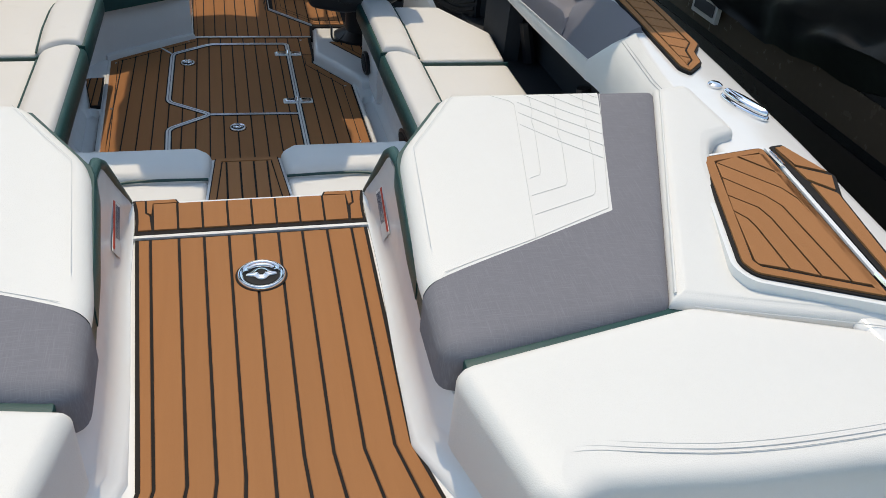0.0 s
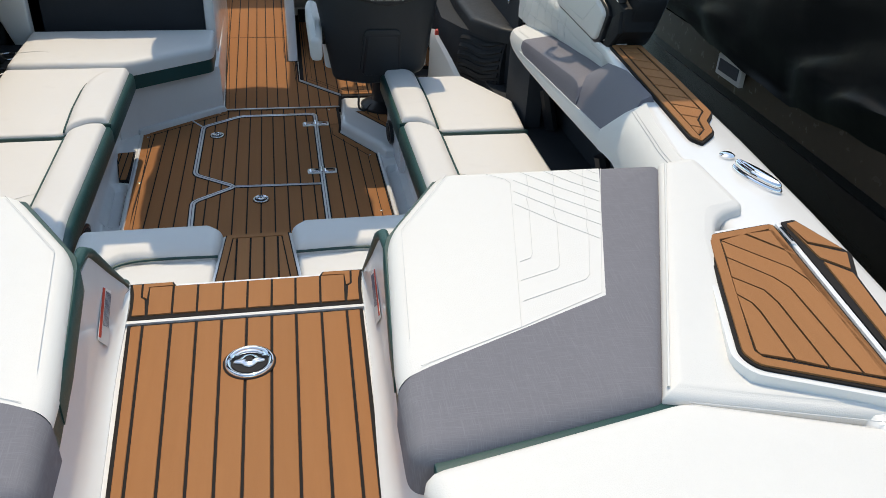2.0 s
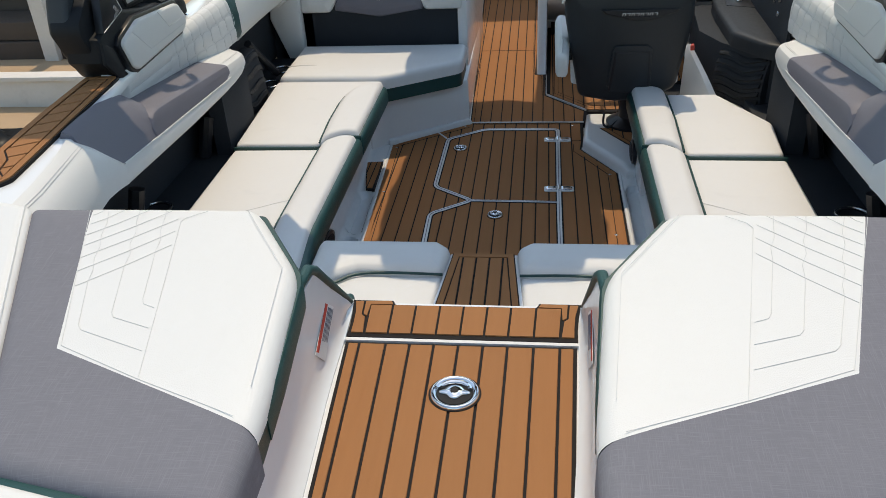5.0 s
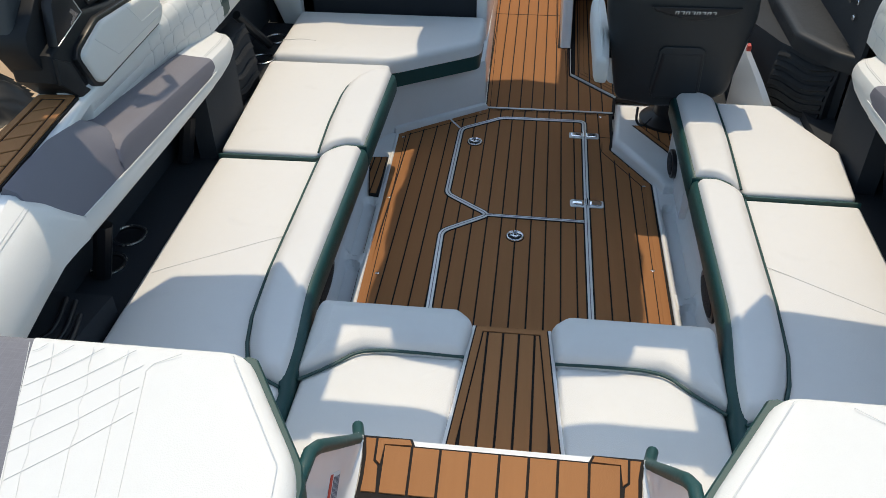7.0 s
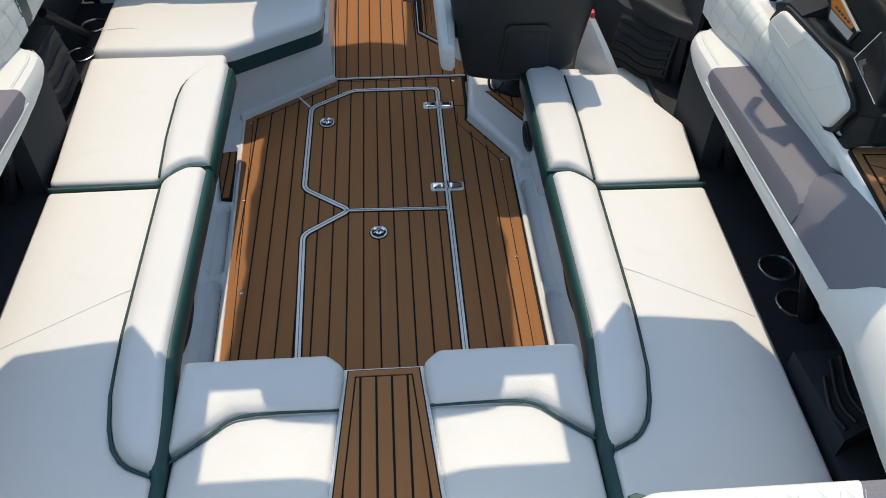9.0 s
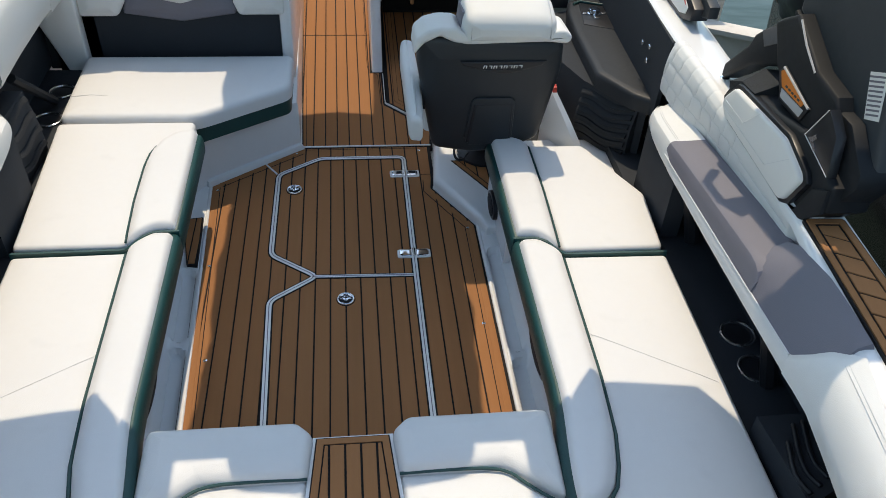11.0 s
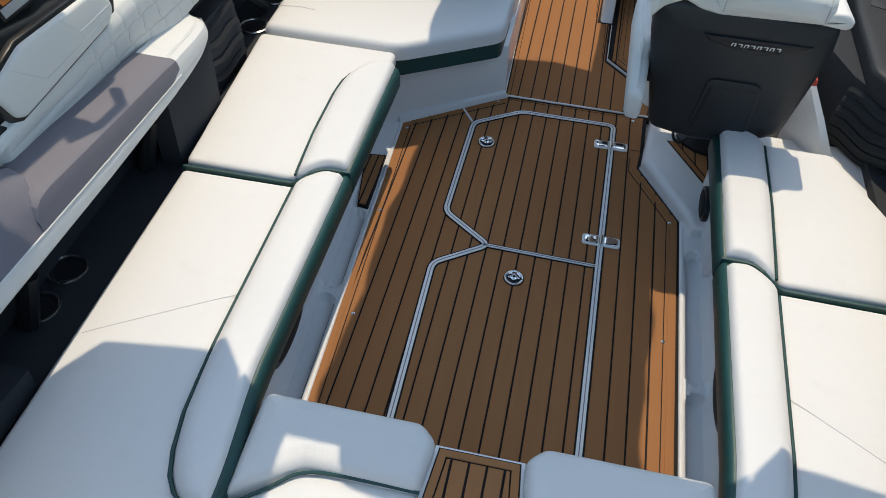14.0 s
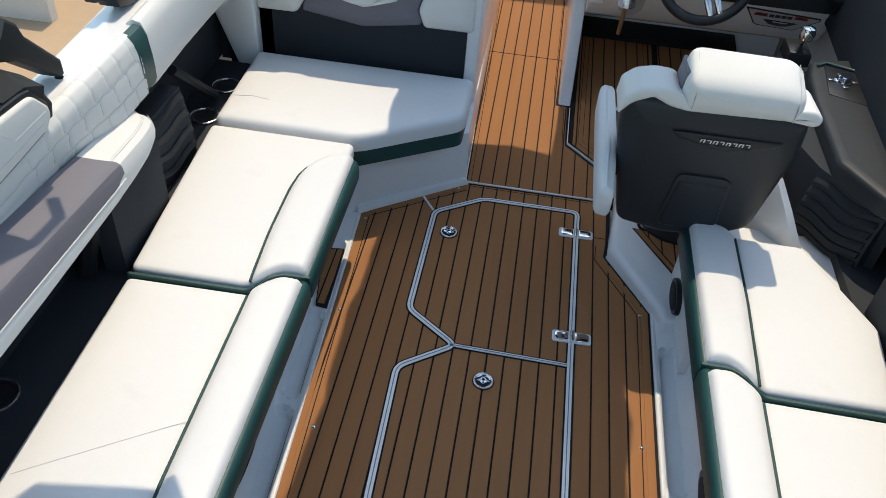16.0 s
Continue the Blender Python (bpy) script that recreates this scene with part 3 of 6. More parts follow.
# ---- raised stern walkway ----
ZW = 0.567
WALK = [(-0.258, -1.492), (0.258, -1.492), (0.233, -2.16), (0.335, -2.62), (-0.315, -2.62), (-0.214, -2.19)]
solid("stern_deck", prism([(-0.30, -1.50), (0.30, -1.50), (0.62, -2.75), (-0.62, -2.75)], 0.10, ZW - 0.002), GEL_IN, "white moulded stern deck", "deck", kind="structure")
stern = solid("floor_stern", prism(inset(ccw(WALK), -0.004), ZW - 0.03, ZW), CAULK, "stern walkway of brown foam teak with black seams", "floor", kind="structure", smooth=0)
SEAMS = [-0.2565, -0.229, -0.168, -0.113, -0.058, -0.0025, 0.053, 0.108, 0.166, 0.224, 0.2565]
for a, b in zip(SEAMS, SEAMS[1:]):
    k = lambda x, y: x * float(np.interp(y, (-2.61, -2.19, -1.495), (1.22, 0.83, 1.0)) if x < 0 else np.interp(y, (-2.61, -2.16, -1.495), (1.30, 0.902, 1.0)))
    fan = [(k(x, y) + d, y) for x, d, ys in ((a, 0.003, (-1.495, -2.16, -2.19, -2.61)), (b, -0.003, (-2.61, -2.19, -2.16, -1.495))) for y in ys]
    part("plank", prism(fan, ZW, ZW + 0.0035, 0.0014, None, 1), TEAK, stern, smooth=0)
LIP = [(-0.262, -1.466), (0.262, -1.466), (0.263, -1.42), (0.267, -1.37), (0.276, -1.325), (0.18, -1.325), (0.172, -1.342), (-0.172, -1.342), (-0.18, -1.325), (-0.276, -1.325), (-0.267, -1.37), (-0.263, -1.42)]
solid("stern_sill", prism([(-0.30, -1.505), (0.30, -1.505), (0.33, -1.318), (-0.33, -1.318)], 0.05, ZW - 0.006, 0.006), GEL_IN, "white moulded sill above the cockpit", "sill", kind="structure")
lip = solid("floor_sill", prism(inset(ccw(LIP), -0.003), ZW - 0.02, ZW + 0.001), CAULK, "teak foam sill ahead of the stern walkway", "floor", kind="structure", smooth=0)
CUTS = [-0.225, -0.170, -0.115, -0.058, -0.0025, 0.053, 0.108, 0.166, 0.225]
for a, b in zip(CUTS, CUTS[1:]):
    part("plank", prism([(a * 1.0 + 0.0028, -1.455), (b - 0.0028, -1.455), (b * 1.03 - 0.0028, -1.345), (a * 1.03 + 0.0028, -1.345)], ZW + 0.001, ZW + 0.0045), TEAK, lip, smooth=0)
for s in (-1, 1):
    part("end_plank", prism(mirror([(0.229, -1.455), (0.257, -1.455), (0.258, -1.42), (0.262, -1.37), (0.270, -1.330), (0.250, -1.330), (0.246, -1.385), (0.236, -1.395)], s), ZW + 0.001, ZW + 0.0045), TEAK, lip, smooth=0)
    part("end_plank", prism(mirror([(0.182, -1.327), (0.245, -1.329), (0.241, -1.382), (0.232, -1.390), (0.231, -1.342), (0.176, -1.340)], s), ZW + 0.001, ZW + 0.0045), TEAK, lip, smooth=0)
solid("trim_sill", stripe([(-0.275, -1.479), (0.275, -1.479)], 0.010, ZW - 0.01, ZW + 0.003), GEL, "flush white joint across the stern walkway", "floor trim", kind="structure")


def stern_side(s):
    """White moulded side of the stern walkway, from the planks up to the sun pad."""
    bm = bmesh.new()
    rows = [(-1.325, 0.277, 0.279, 0.281), (-1.38, 0.270, 0.279, 0.284), (-1.46, 0.266, 0.283, 0.288), (-1.545, 0.264, 0.286, 0.293), (-1.62, 0.262, 0.287, 0.297), (-1.70, 0.258, 0.285, 0.298), (-1.97, 0.240, 0.270, 0.285), (-2.17, 0.230, 0.262, 0.285), (-2.30, 0.285, 0.33, 0.36), (-2.62, 0.41, 0.47, 0.50)]
    loops = []
    for y, a, b, c in rows:
        top = min(0.79, 0.560 + 1.12 * (-1.335 - y) + 0.012) if y > -1.75 else (0.70 if y > -2.25 else 0.64)
        lip_z = min(0.06, 0.8 * (top - ZW))
        loops.append([(s * x, y, z) for x, z in ((a, ZW - 0.03), (a, ZW + 0.004), (a + 0.010, ZW + 0.012), (b - 0.005, ZW + 0.5 * lip_z), (b, ZW + lip_z), (c, top), (c + 0.012, top), (c + 0.012, ZW - 0.03))])
    rings(bm, loops)
    return bm


for s, nm in ((-1, "stern_side_port"), (1, "stern_side_starboard")):
    solid(nm, stern_side(s), GEL_IN, "glossy white moulded side of the stern walkway", "bulwark", kind="structure", smooth=50)

# ---- step between the aft seats ----
STEP = [(-0.098, -0.742), (0.098, -0.742), (0.150, -1.34), (-0.150, -1.34)]
solid("step_base", prism(inset(ccw(STEP), -0.012), 0.0, 0.345, 0.008), GEL_IN, "white moulded step between the aft seats", "step", kind="structure")
step = solid("floor_step", prism(STEP, 0.34, 0.352), CAULK, "teak foam tread on the aft step", "step", kind="structure", smooth=0)
teak_border(step, inset(ccw(STEP), 0.004), 0.352, 0.018)
boards(step, inset(ccw(STEP), 0.026), 0.352, 0.042, 0.021)


# ---- cushions ----
def seam(parent, pts, r=0.0016, material=STITCH, name="seam", label=""):
    part(name, tube(pts, r, 5), material, parent, label)


def dense(pts, n=6):
    """Rounds a polyline by corner cutting."""
    P = [Vector(p) for p in pts]
    for _ in range(3):
        Q = [P[0]]
        for a, b in zip(P, P[1:]):
            Q += [a * 0.75 + b * 0.25, a * 0.25 + b * 0.75]
        P = Q + [P[-1]]
    return P


def bolster(s, inner, outer, after, fore, z0, height, r_in, r_out, n=34, m=18):
    """A long padded roll: inner is its edge beside the sole, outer(y) the edge at the seat, after(u) and fore(u) its ends across the width."""
    bm = bmesh.new()
    grid = []
    for i in range(n + 1):
        v = 0.5 - 0.5 * math.cos(math.pi * i / n)
        v = 0.5 * v + 0.5 * i / n
        row = []
        for j in range(m + 1):
            u = 0.5 - 0.5 * math.cos(math.pi * j / m)
            y = after(u) + (fore(u) - after(u)) * v
            wide = outer(y) - inner
            x = inner + wide * u
            d_in, d_out = wide * u, wide * (1 - u)
            d_end = min(y - after(u), fore(u) - y)
            h = 1.0
            for d, r in ((d_in, min(r_in, 0.49 * wide)), (d_out, min(r_out, 0.49 * wide)), (d_end, 0.022)):
                q = 1 - min(1.0, max(0.0, d / max(r, 1e-4)))
                h *= math.sqrt(max(0.0, 1 - q * q))
            h *= min(1.0, (wide + 0.010) / 0.075)
            row.append(bm.verts.new((s * x, y, z0 + height * h + 0.003 * math.sin(math.pi * u) * h)))
        grid.append(row)
    for a, b in zip(grid, grid[1:]):
        for k in range(m):
            bm.faces.new((a[k], a[k + 1], b[k + 1], b[k]))
    rim = grid[0] + [r[-1] for r in grid[1:-1]] + grid[-1][::-1] + [r[0] for r in grid[-2:0:-1]]
    low = [bm.verts.new((p.co.x, p.co.y, z0 - 0.03)) for p in rim]
    for k in range(len(rim)):
        bm.faces.new((rim[k], rim[(k + 1) % len(rim)], low[(k + 1) % len(rim)], low[k]))
    return bm


ease = lambda u: u * u * (3 - 2 * u)
ZS = 0.372


def lounge(s, y_joint, y_front, front_poly, front_outer):
    zs = ZS
    # aft cushion
    rear = thing("lounge_cushion", (s * 0.85, -0.55, 0.27), "long cream vinyl lounge cushion with green piping and side", "cushion", "side lounge cushions")
    body = mirror([(0.600, y_joint - 0.012), (0.605, -1.31), (1.075, -1.31), (1.092, y_joint - 0.020)], s)
    part("base", prism(rounded(inset(body, 0.005), 0.03), 0.286, 0.34), GREEN, rear, "dark green vinyl side")
    part("cushion", pad(mirror([(0.712, y_joint - 0.014), (0.705, -0.60), (0.69, -0.80), (0.66, -0.96), (0.562, -1.02), (0.562, -1.31), (1.075, -1.31), (1.092, y_joint - 0.020)], s), 0.335, zs, 0.018, 0.02, 0.004), VINYL_WARM, rear)
    joint = lambda u: y_joint + 0.050 - 0.058 * ease(max(0.0, min(1.0, (u - 0.35) / 0.65)))
    outer = lambda y: float(np.interp(y, (-1.03, -1.015, -0.995, -0.96, -0.90, -0.80, -0.60, y_joint), (0.604, 0.632, 0.652, 0.672, 0.688, 0.703, 0.714, 0.722)))

    def drawn_in(bm):
        """The after corner of the roll and its skirt curve in towards the aft seats."""
        for v in bm.verts:
            v.co.x -= s * 0.030 * ease(max(0.0, min(1.0, (-0.62 - v.co.y) / 0.38))) * max(0.0, min(1.0, (0.72 - abs(v.co.x)) / 0.12))
        return bm
    part("bolster", drawn_in(bolster(s, 0.579, outer, lambda u: -1.03, joint, zs, 0.038, 0.020, 0.040)), VINYL_WARM, rear, smooth=75)
    skirt_profile = [(0.595, 0.300), (0.568, 0.302), (0.562, 0.315), (0.561, 0.350), (0.563, 0.372), (0.569, 0.386), (0.580, 0.390), (0.595, 0.385), (0.595, 0.302)]
    part("skirt", drawn_in(along([[(s * (x - q), y, z + q - (0.030 if y < -1.03 else 0.0)) for x, z in skirt_profile] for y, q in ((-1.30, -0.004), (-1.29, 0.0), (-1.05, 0.0), (-1.02, 0.0), (-0.92, 0.0), (-0.85, 0.0), (-0.78, 0.0), (-0.70, 0.0), (-0.62, 0.0), (y_joint + 0.046, 0.0), (y_joint + 0.056, -0.004))])), GREEN, rear, "dark green vinyl skirt", smooth=60)
    path = [(s * 0.592, -1.040, zs + 0.001)] + [(s * (outer(y) + 0.004), y - 0.004, zs + 0.006) for y in (-1.025, -1.012, -0.995, -0.96, -0.90, -0.80, -0.70, -0.60, -0.4, -0.2, y_joint - 0.03)]
    part("piping", drawn_in(tube(path, 0.0046)), GREEN, rear, "dark green piping")
    seam(rear, [(s * 0.722, -0.425, zs + 0.0032), (s * 0.76, -0.449, zs + 0.0046), (s * 1.02, -0.617, zs + 0.0046), (s * 1.060, -0.642, zs + 0.0018)], 0.0008)
    # forward cushion, standing a little higher, its after face green
    fwd = thing("lounge_cushion", (s * 0.85, 0.4, 0.27), "cream vinyl lounge cushion with green piping and side", "cushion", "side lounge cushions")
    poly = mirror(front_poly, s)
    part("base", prism(rounded(inset(poly, 0.006), 0.03), 0.286, 0.34), GREEN, fwd, "dark green vinyl side")
    part("cushion", pad(poly, 0.335, zs + 0.008, 0.018, 0.025, 0.004), VINYL_WARM, fwd)
    part("bolster", bolster(s, 0.579, front_outer, lambda u: joint(u) + 0.022, lambda u: y_front - 0.030 * ease(max(0.0, (u - 0.5) / 0.5)), zs + 0.004, 0.038, 0.020, 0.040), VINYL_WARM, fwd, smooth=75)
    part("skirt", along([[(s * (x - q), y, z + q) for x, z in skirt_profile] for y, q in ((y_joint + 0.062, -0.003), (y_joint + 0.070, 0.0), (y_front - 0.012, 0.0), (y_front, -0.006))]), GREEN, fwd, "dark green vinyl skirt", smooth=60)
    line = [(0.566, y_joint + 0.060), (0.640, y_joint + 0.060), (0.668, y_joint + 0.048), (0.700, y_joint + 0.016), (0.722, y_joint - 0.002), (0.745, y_joint - 0.008), (1.095, y_joint - 0.012)]
    part("joint", stripe([(s * p[0], p[1]) for p in fillet([(a, b, 0) for a, b in line], 0.02)], 0.0085, 0.30, zs + 0.005, lift=lambda x, y: 0.020 * max(0.0, min(1.0, (0.735 - abs(x)) / 0.05))), GREEN, fwd, "dark green vinyl face at the joint")
    ys = [y_joint + 0.02 + (y_front - 0.045 - y_joint - 0.02) * k / 14 for k in range(15)]
    part("piping", tube([(s * (front_outer(y) + 0.004), y, zs + 0.0125) for y in ys], 0.0040), GREEN, fwd, "dark green piping")


lounge(-1, 0.050, 0.735, [(0.740, 0.060), (1.098, 0.060), (1.145, 0.845), (0.605, 0.845), (0.600, 0.12), (0.69, 0.12)], lambda y: float(np.interp(y, (0.0, 0.10, 0.30, 0.52, 0.60, 0.66, 0.70, 0.735), (0.724, 0.734, 0.746, 0.748, 0.741, 0.722, 0.692, 0.636))))
lounge(1, -0.045, 0.645, [(0.728, -0.035), (1.090, -0.035), (1.118, 0.275), (0.955, 0.620), (0.728, 0.620)], lambda y: float(np.interp(y, (-0.05, 0.05, 0.30, 0.645), (0.716, 0.721, 0.729, 0.727))))

# forward port seat and its back
seat = thing("forward_seat", (-0.7, 1.15, 0.255), "cream vinyl bench cushion with dark green side, against the bulkhead", "seat")
SEAT = [(-1.145, 0.868), (-0.608, 0.862), (-0.232, 1.105), (-0.232, 1.405), (-1.155, 1.405)]
part("base", prism(rounded(inset(SEAT, 0.008), 0.03), 0.255, 0.335), GREEN, seat, "dark green vinyl side")
part("cushion", pad(SEAT, 0.325, 0.395, 0.03, [0.03, 0.05, 0.05, 0.03, 0.03], 0.006), VINYL_WARM, seat)
seam(seat, [(-1.135, 1.02, 0.399), (-1.05, 1.03, 0.402), (-0.98, 1.02, 0.401)], 0.0012)


def upright(poly, y0, thick, lean, bulge=0.008, r=0.014, rc=0.02):
    """A stuffed panel standing in x and z, its soft face towards the stern."""
    bm = pad(poly, 0, thick, r, rc, bulge, depth=0.03)
    for v in bm.verts:
        x, z, d = v.co
        v.co = (x, y0 - d + lean * (z - 0.5), z)
    return bm


LEAN_B = 0.05
back = thing("seat_back", (-0.7, 1.5, 0.4), "white and grey vinyl backrest with quilted centre", "backrest")
part("kick_panel", front_prism([(-1.30, 0.25), (-0.262, 0.25), (-0.262, 0.62), (-1.30, 0.62)], 1.462, 1.482), CARPET, back, "black lining under the backrest")
part("backing", upright([(-1.15, 0.575), (-0.26, 0.575), (-0.262, 0.965), (-1.13, 0.965)], 1.510, 0.04, LEAN_B), GREY_VINYL, back)
part("side_cushion", upright([(-1.150, 0.565), (-0.985, 0.567), (-0.946, 0.634), (-0.995, 0.90), (-1.008, 0.955), (-1.15, 0.955)], 1.478, 0.062, LEAN_B, 0.010, 0.02), VINYL, back)
part("side_cushion", upright([(-0.258, 0.574), (-0.460, 0.572), (-0.486, 0.641), (-0.388, 0.900), (-0.370, 0.955), (-0.262, 0.96)], 1.478, 0.062, LEAN_B, 0.010, 0.02), VINYL, back)
part("grey_panel", upright([(-0.965, 0.572), (-0.713, 0.535), (-0.475, 0.572), (-0.470, 0.60), (-0.488, 0.64), (-0.365, 0.962), (-1.012, 0.962), (-0.944, 0.64), (-0.962, 0.60)], 1.474, 0.036, LEAN_B, rc=0.01), GREY_VINYL, back)
edge_l = lambda z: float(np.interp(z, (0.628, 0.664, 0.86, 0.905, 0.945), (-0.707, -0.86, -0.915, -0.922, -0.895)))
edge_r = lambda z: float(np.interp(z, (0.628, 0.668, 0.86, 0.905, 0.945), (-0.707, -0.572, -0.478, -0.462, -0.488)))


def centre_face(u, z):
    k = (u + 0.692) / 0.23 * 0.5 + 0.5
    x = edge_l(z) + (edge_r(z) - edge_l(z)) * max(0.0, min(1.0, k))
    rim = min(k, 1 - k) * 0.4
    top = min(z - 0.628, 0.945 - z)
    round_off = 0.018 * (1 - min(1.0, max(0.0, min(rim, top + 0.004) / 0.022)) ** 0.5)
    return (x, 1.424 + LEAN_B * (z - 0.5) + round_off, z), (0, -1, 0)


fold = []
for sx in (-1, 1):
    c = lambda x: -0.692 + sx * x
    fold += [[(c(0.145), 0.945), (c(0.085), 0.792), (c(0.0), 0.756)], [(c(0.185), 0.945), (c(0.118), 0.775), (c(0.0), 0.722)], [(c(0.205), 0.86), (c(0.150), 0.70), (c(0.130), 0.66)]]
    for k in range(6):
        z = 0.905 - 0.036 * k
        fold.append([(c(0.228 - 0.006 * k), z + 0.022), (c(0.180 - 0.013 * k), z), (c(0.128 - 0.014 * k), z - 0.010)])
    fold.append([(c(0.15), 0.705), (c(0.06), 0.690), (c(0.0), 0.672)])
us = [-0.922 + 0.004 * k for k in range(116)]
part("quilted_centre", quilt(centre_face, us, [0.628 + 0.004 * k for k in range(80)], fold, 0.011, 0.0075, 0.04), VINYL, back, smooth=60)
for line in fold:
    pts = []
    for (x0, z0), (x1, z1) in zip(line, line[1:]):
        pts += [(x0 + (x1 - x0) * k / 5, z0 + (z1 - z0) * k / 5) for k in range(5)]
    part("stitch_row", tube([Vector(centre_face(x, z)[0]) + Vector((0, -0.0012, 0)) for x, z in pts + [line[-1]]], 0.0010, 5), STITCH, back)
part("vent", front_prism([(-0.712, 0.822), (-0.680, 0.822), (-0.680, 0.862), (-0.712, 0.862)], 1.428, 1.455, 0.002), BLACK, back, "small black square vent")

# dash top and console behind the seat back
solid("console_port", prism([(-1.24, 1.56), (-0.28, 1.56), (-0.28, 2.55), (-1.05, 2.55)], 0.26, 0.965, 0.03), GEL, "white moulded console behind the seat back", "console", kind="structure")


# ---- aft seats ----
def aft_seat(s):
    t = thing("aft_seat", (s * 0.33, -1.0, 0.2), "white vinyl aft seat with rolled front edge and green piping", "seat", "aft seats")
    P = mirror([(0.120, -0.86), (0.395, -0.86), (0.53, -0.98), (0.53, -1.31), (0.150, -1.31)], s)
    R = mirror([(0.105, -0.735), (0.148, -0.692), (0.535, -0.692), (0.545, -0.72), (0.540, -0.975), (0.39, -0.868), (0.118, -0.868)], s)
    part("base", prism(mirror([(0.112, -0.73), (0.525, -0.72), (0.53, -1.31), (0.150, -1.31)], s), 0.0, 0.30), GREEN, t, "dark green vinyl side")
    part("seat", pad(P, 0.27, 0.346, 0.02, 0.015, 0.012, depth=0.08), VINYL, t)
    part("front_roll", pad(R, 0.27, 0.379, 0.034, 0.022, 0.004, depth=0.02), VINYL, t)
    part("piping", tube(dense([(s * 0.118, -0.866, 0.352), (s * 0.25, -0.866, 0.356), (s * 0.39, -0.870, 0.356), (s * 0.45, -0.93, 0.352), (s * 0.53, -0.99, 0.350)]), 0.0045), GREEN, t, "dark green piping")


aft_seat(-1), aft_seat(1)


# ---- sun pads ----
def pad_top(y):
    return 0.790 + 0.082 * max(0.0, min(1.05, (y + 2.10) / 0.70))


PADF = [(0.445, -1.400), (0.300, -1.615), (0.268, -1.97), (0.264, -2.165), (0.30, -2.18), (0.705, -2.105), (0.995, -1.400)]


def sun_pad(s):
    lift = lambda x, y: pad_top(y) - 0.80
    t = thing("sun_pad", (s * 0.6, -1.75, 0.6), "white sun pad with grey woven band and diamond stitching", "sun pad", "sun pads")
    P = mirror(PADF, s)
    rad = [0.04, 0.05, 0.03, 0.03, 0.02, 0.02, 0.03]
    rad = rad if P[0] == (s * PADF[0][0], PADF[0][1]) else rad[::-1]
    part("base", prism(rounded(inset(P, 0.003), 0.03), 0.715, 0.770, 0, lift), GREEN, t, "dark green vinyl side")
    foot = [(s * 0.10, -2.0886), (s * 0.700, -1.838)]        # upper edge of the grey cloth
    edge = [(s * 0.685, -1.858), (s * 0.832, -1.401)]
    ga, gb = (1.977 - 1.858) / (0.685 - 0.377), (0.832 - 0.685) / 0.457
    foot = [(s * 0.377, -1.977), (s * 0.685, -1.858)]
    grey = lambda x, y: (y < -1.858 + ga * (s * x - 0.685) and s * x < 0.686) or (s * x > 0.685 + gb * (y + 1.858) and s * x > 0.67)
    whole = pad(P, 0.768, 0.80, 0.030, rad, 0.004, lift)
    part("cushion", cut(whole, (foot, edge), lambda x, y: not grey(x, y)), VINYL, t)
    whole.free()
    whole = pad(P, 0.700, 0.80, 0.034, rad, 0.004, lift)
    part("grey_band", cut(whole, (foot, edge), grey), GREY, t, "grey woven cloth band")
    whole.free()
    zt = lambda x, y: pad_top(y) + 0.0045
    ln = lambda pts: seam(t, [(s * x, y, zt(x, y) + 0.0001) for x, y in pts], 0.0006)
    ln([(0.31, -1.995), (0.377, -1.970), (0.501, -1.925), (0.680, -1.851), (0.826, -1.43)])
    ln([(0.502, -1.925), (0.598, -1.470), (0.590, -1.455), (0.55, -1.43)])
    ln([(0.547, -1.745), (0.572, -1.735), (0.579, -1.722), (0.614, -1.571), (0.618, -1.535), (0.632, -1.50), (0.645, -1.43)])
    ln([(0.535, -1.800), (0.615, -1.774), (0.624, -1.762), (0.660, -1.624), (0.664, -1.585), (0.680, -1.55), (0.684, -1.51), (0.70, -1.47), (0.708, -1.43)])
    ln([(0.523, -1.858), (0.662, -1.810), (0.674, -1.796), (0.714, -1.675), (0.720, -1.64), (0.736, -1.60), (0.742, -1.56), (0.758, -1.52), (0.764, -1.48), (0.782, -1.43)])
    for a, b in (((0.587, -1.552), (0.734, -1.688)), ((0.597, -1.504), (0.752, -1.642)), ((0.607, -1.460), (0.766, -1.599)), ((0.632, -1.430), (0.778, -1.558)), ((0.688, -1.430), (0.790, -1.521)), ((0.745, -1.430), (0.801, -1.483)), ((0.792, -1.430), (0.812, -1.449))):
        ln([a, (a[0] * 0.5 + b[0] * 0.5, a[1] * 0.5 + b[1] * 0.5 - 0.004), b])
    ln([(0.460, -1.426), (0.330, -1.620), (0.300, -1.93)])
    wall = [(0.480, -1.412, 0.0, 1.0), (0.448, -1.400, -0.4, 1.0), (0.436, -1.402, -0.8, 0.6), (0.306, -1.598, -0.9, 0.4), (0.298, -1.628, -1.0, 0.15), (0.280, -1.86, -1.0, 0.1), (0.276, -1.96, -1.0, 0.0)]
    part("piping", along([[(s * (x + dx * o), y + dy * o, pad_top(y) + h) for o, h in ((0.003, -0.028), (0.007, -0.034), (0.006, -0.085), (-0.02, -0.090), (-0.02, -0.03))] for x, y, dx, dy in wall]), GREEN, t, "dark green vinyl edge under the pad", smooth=60)
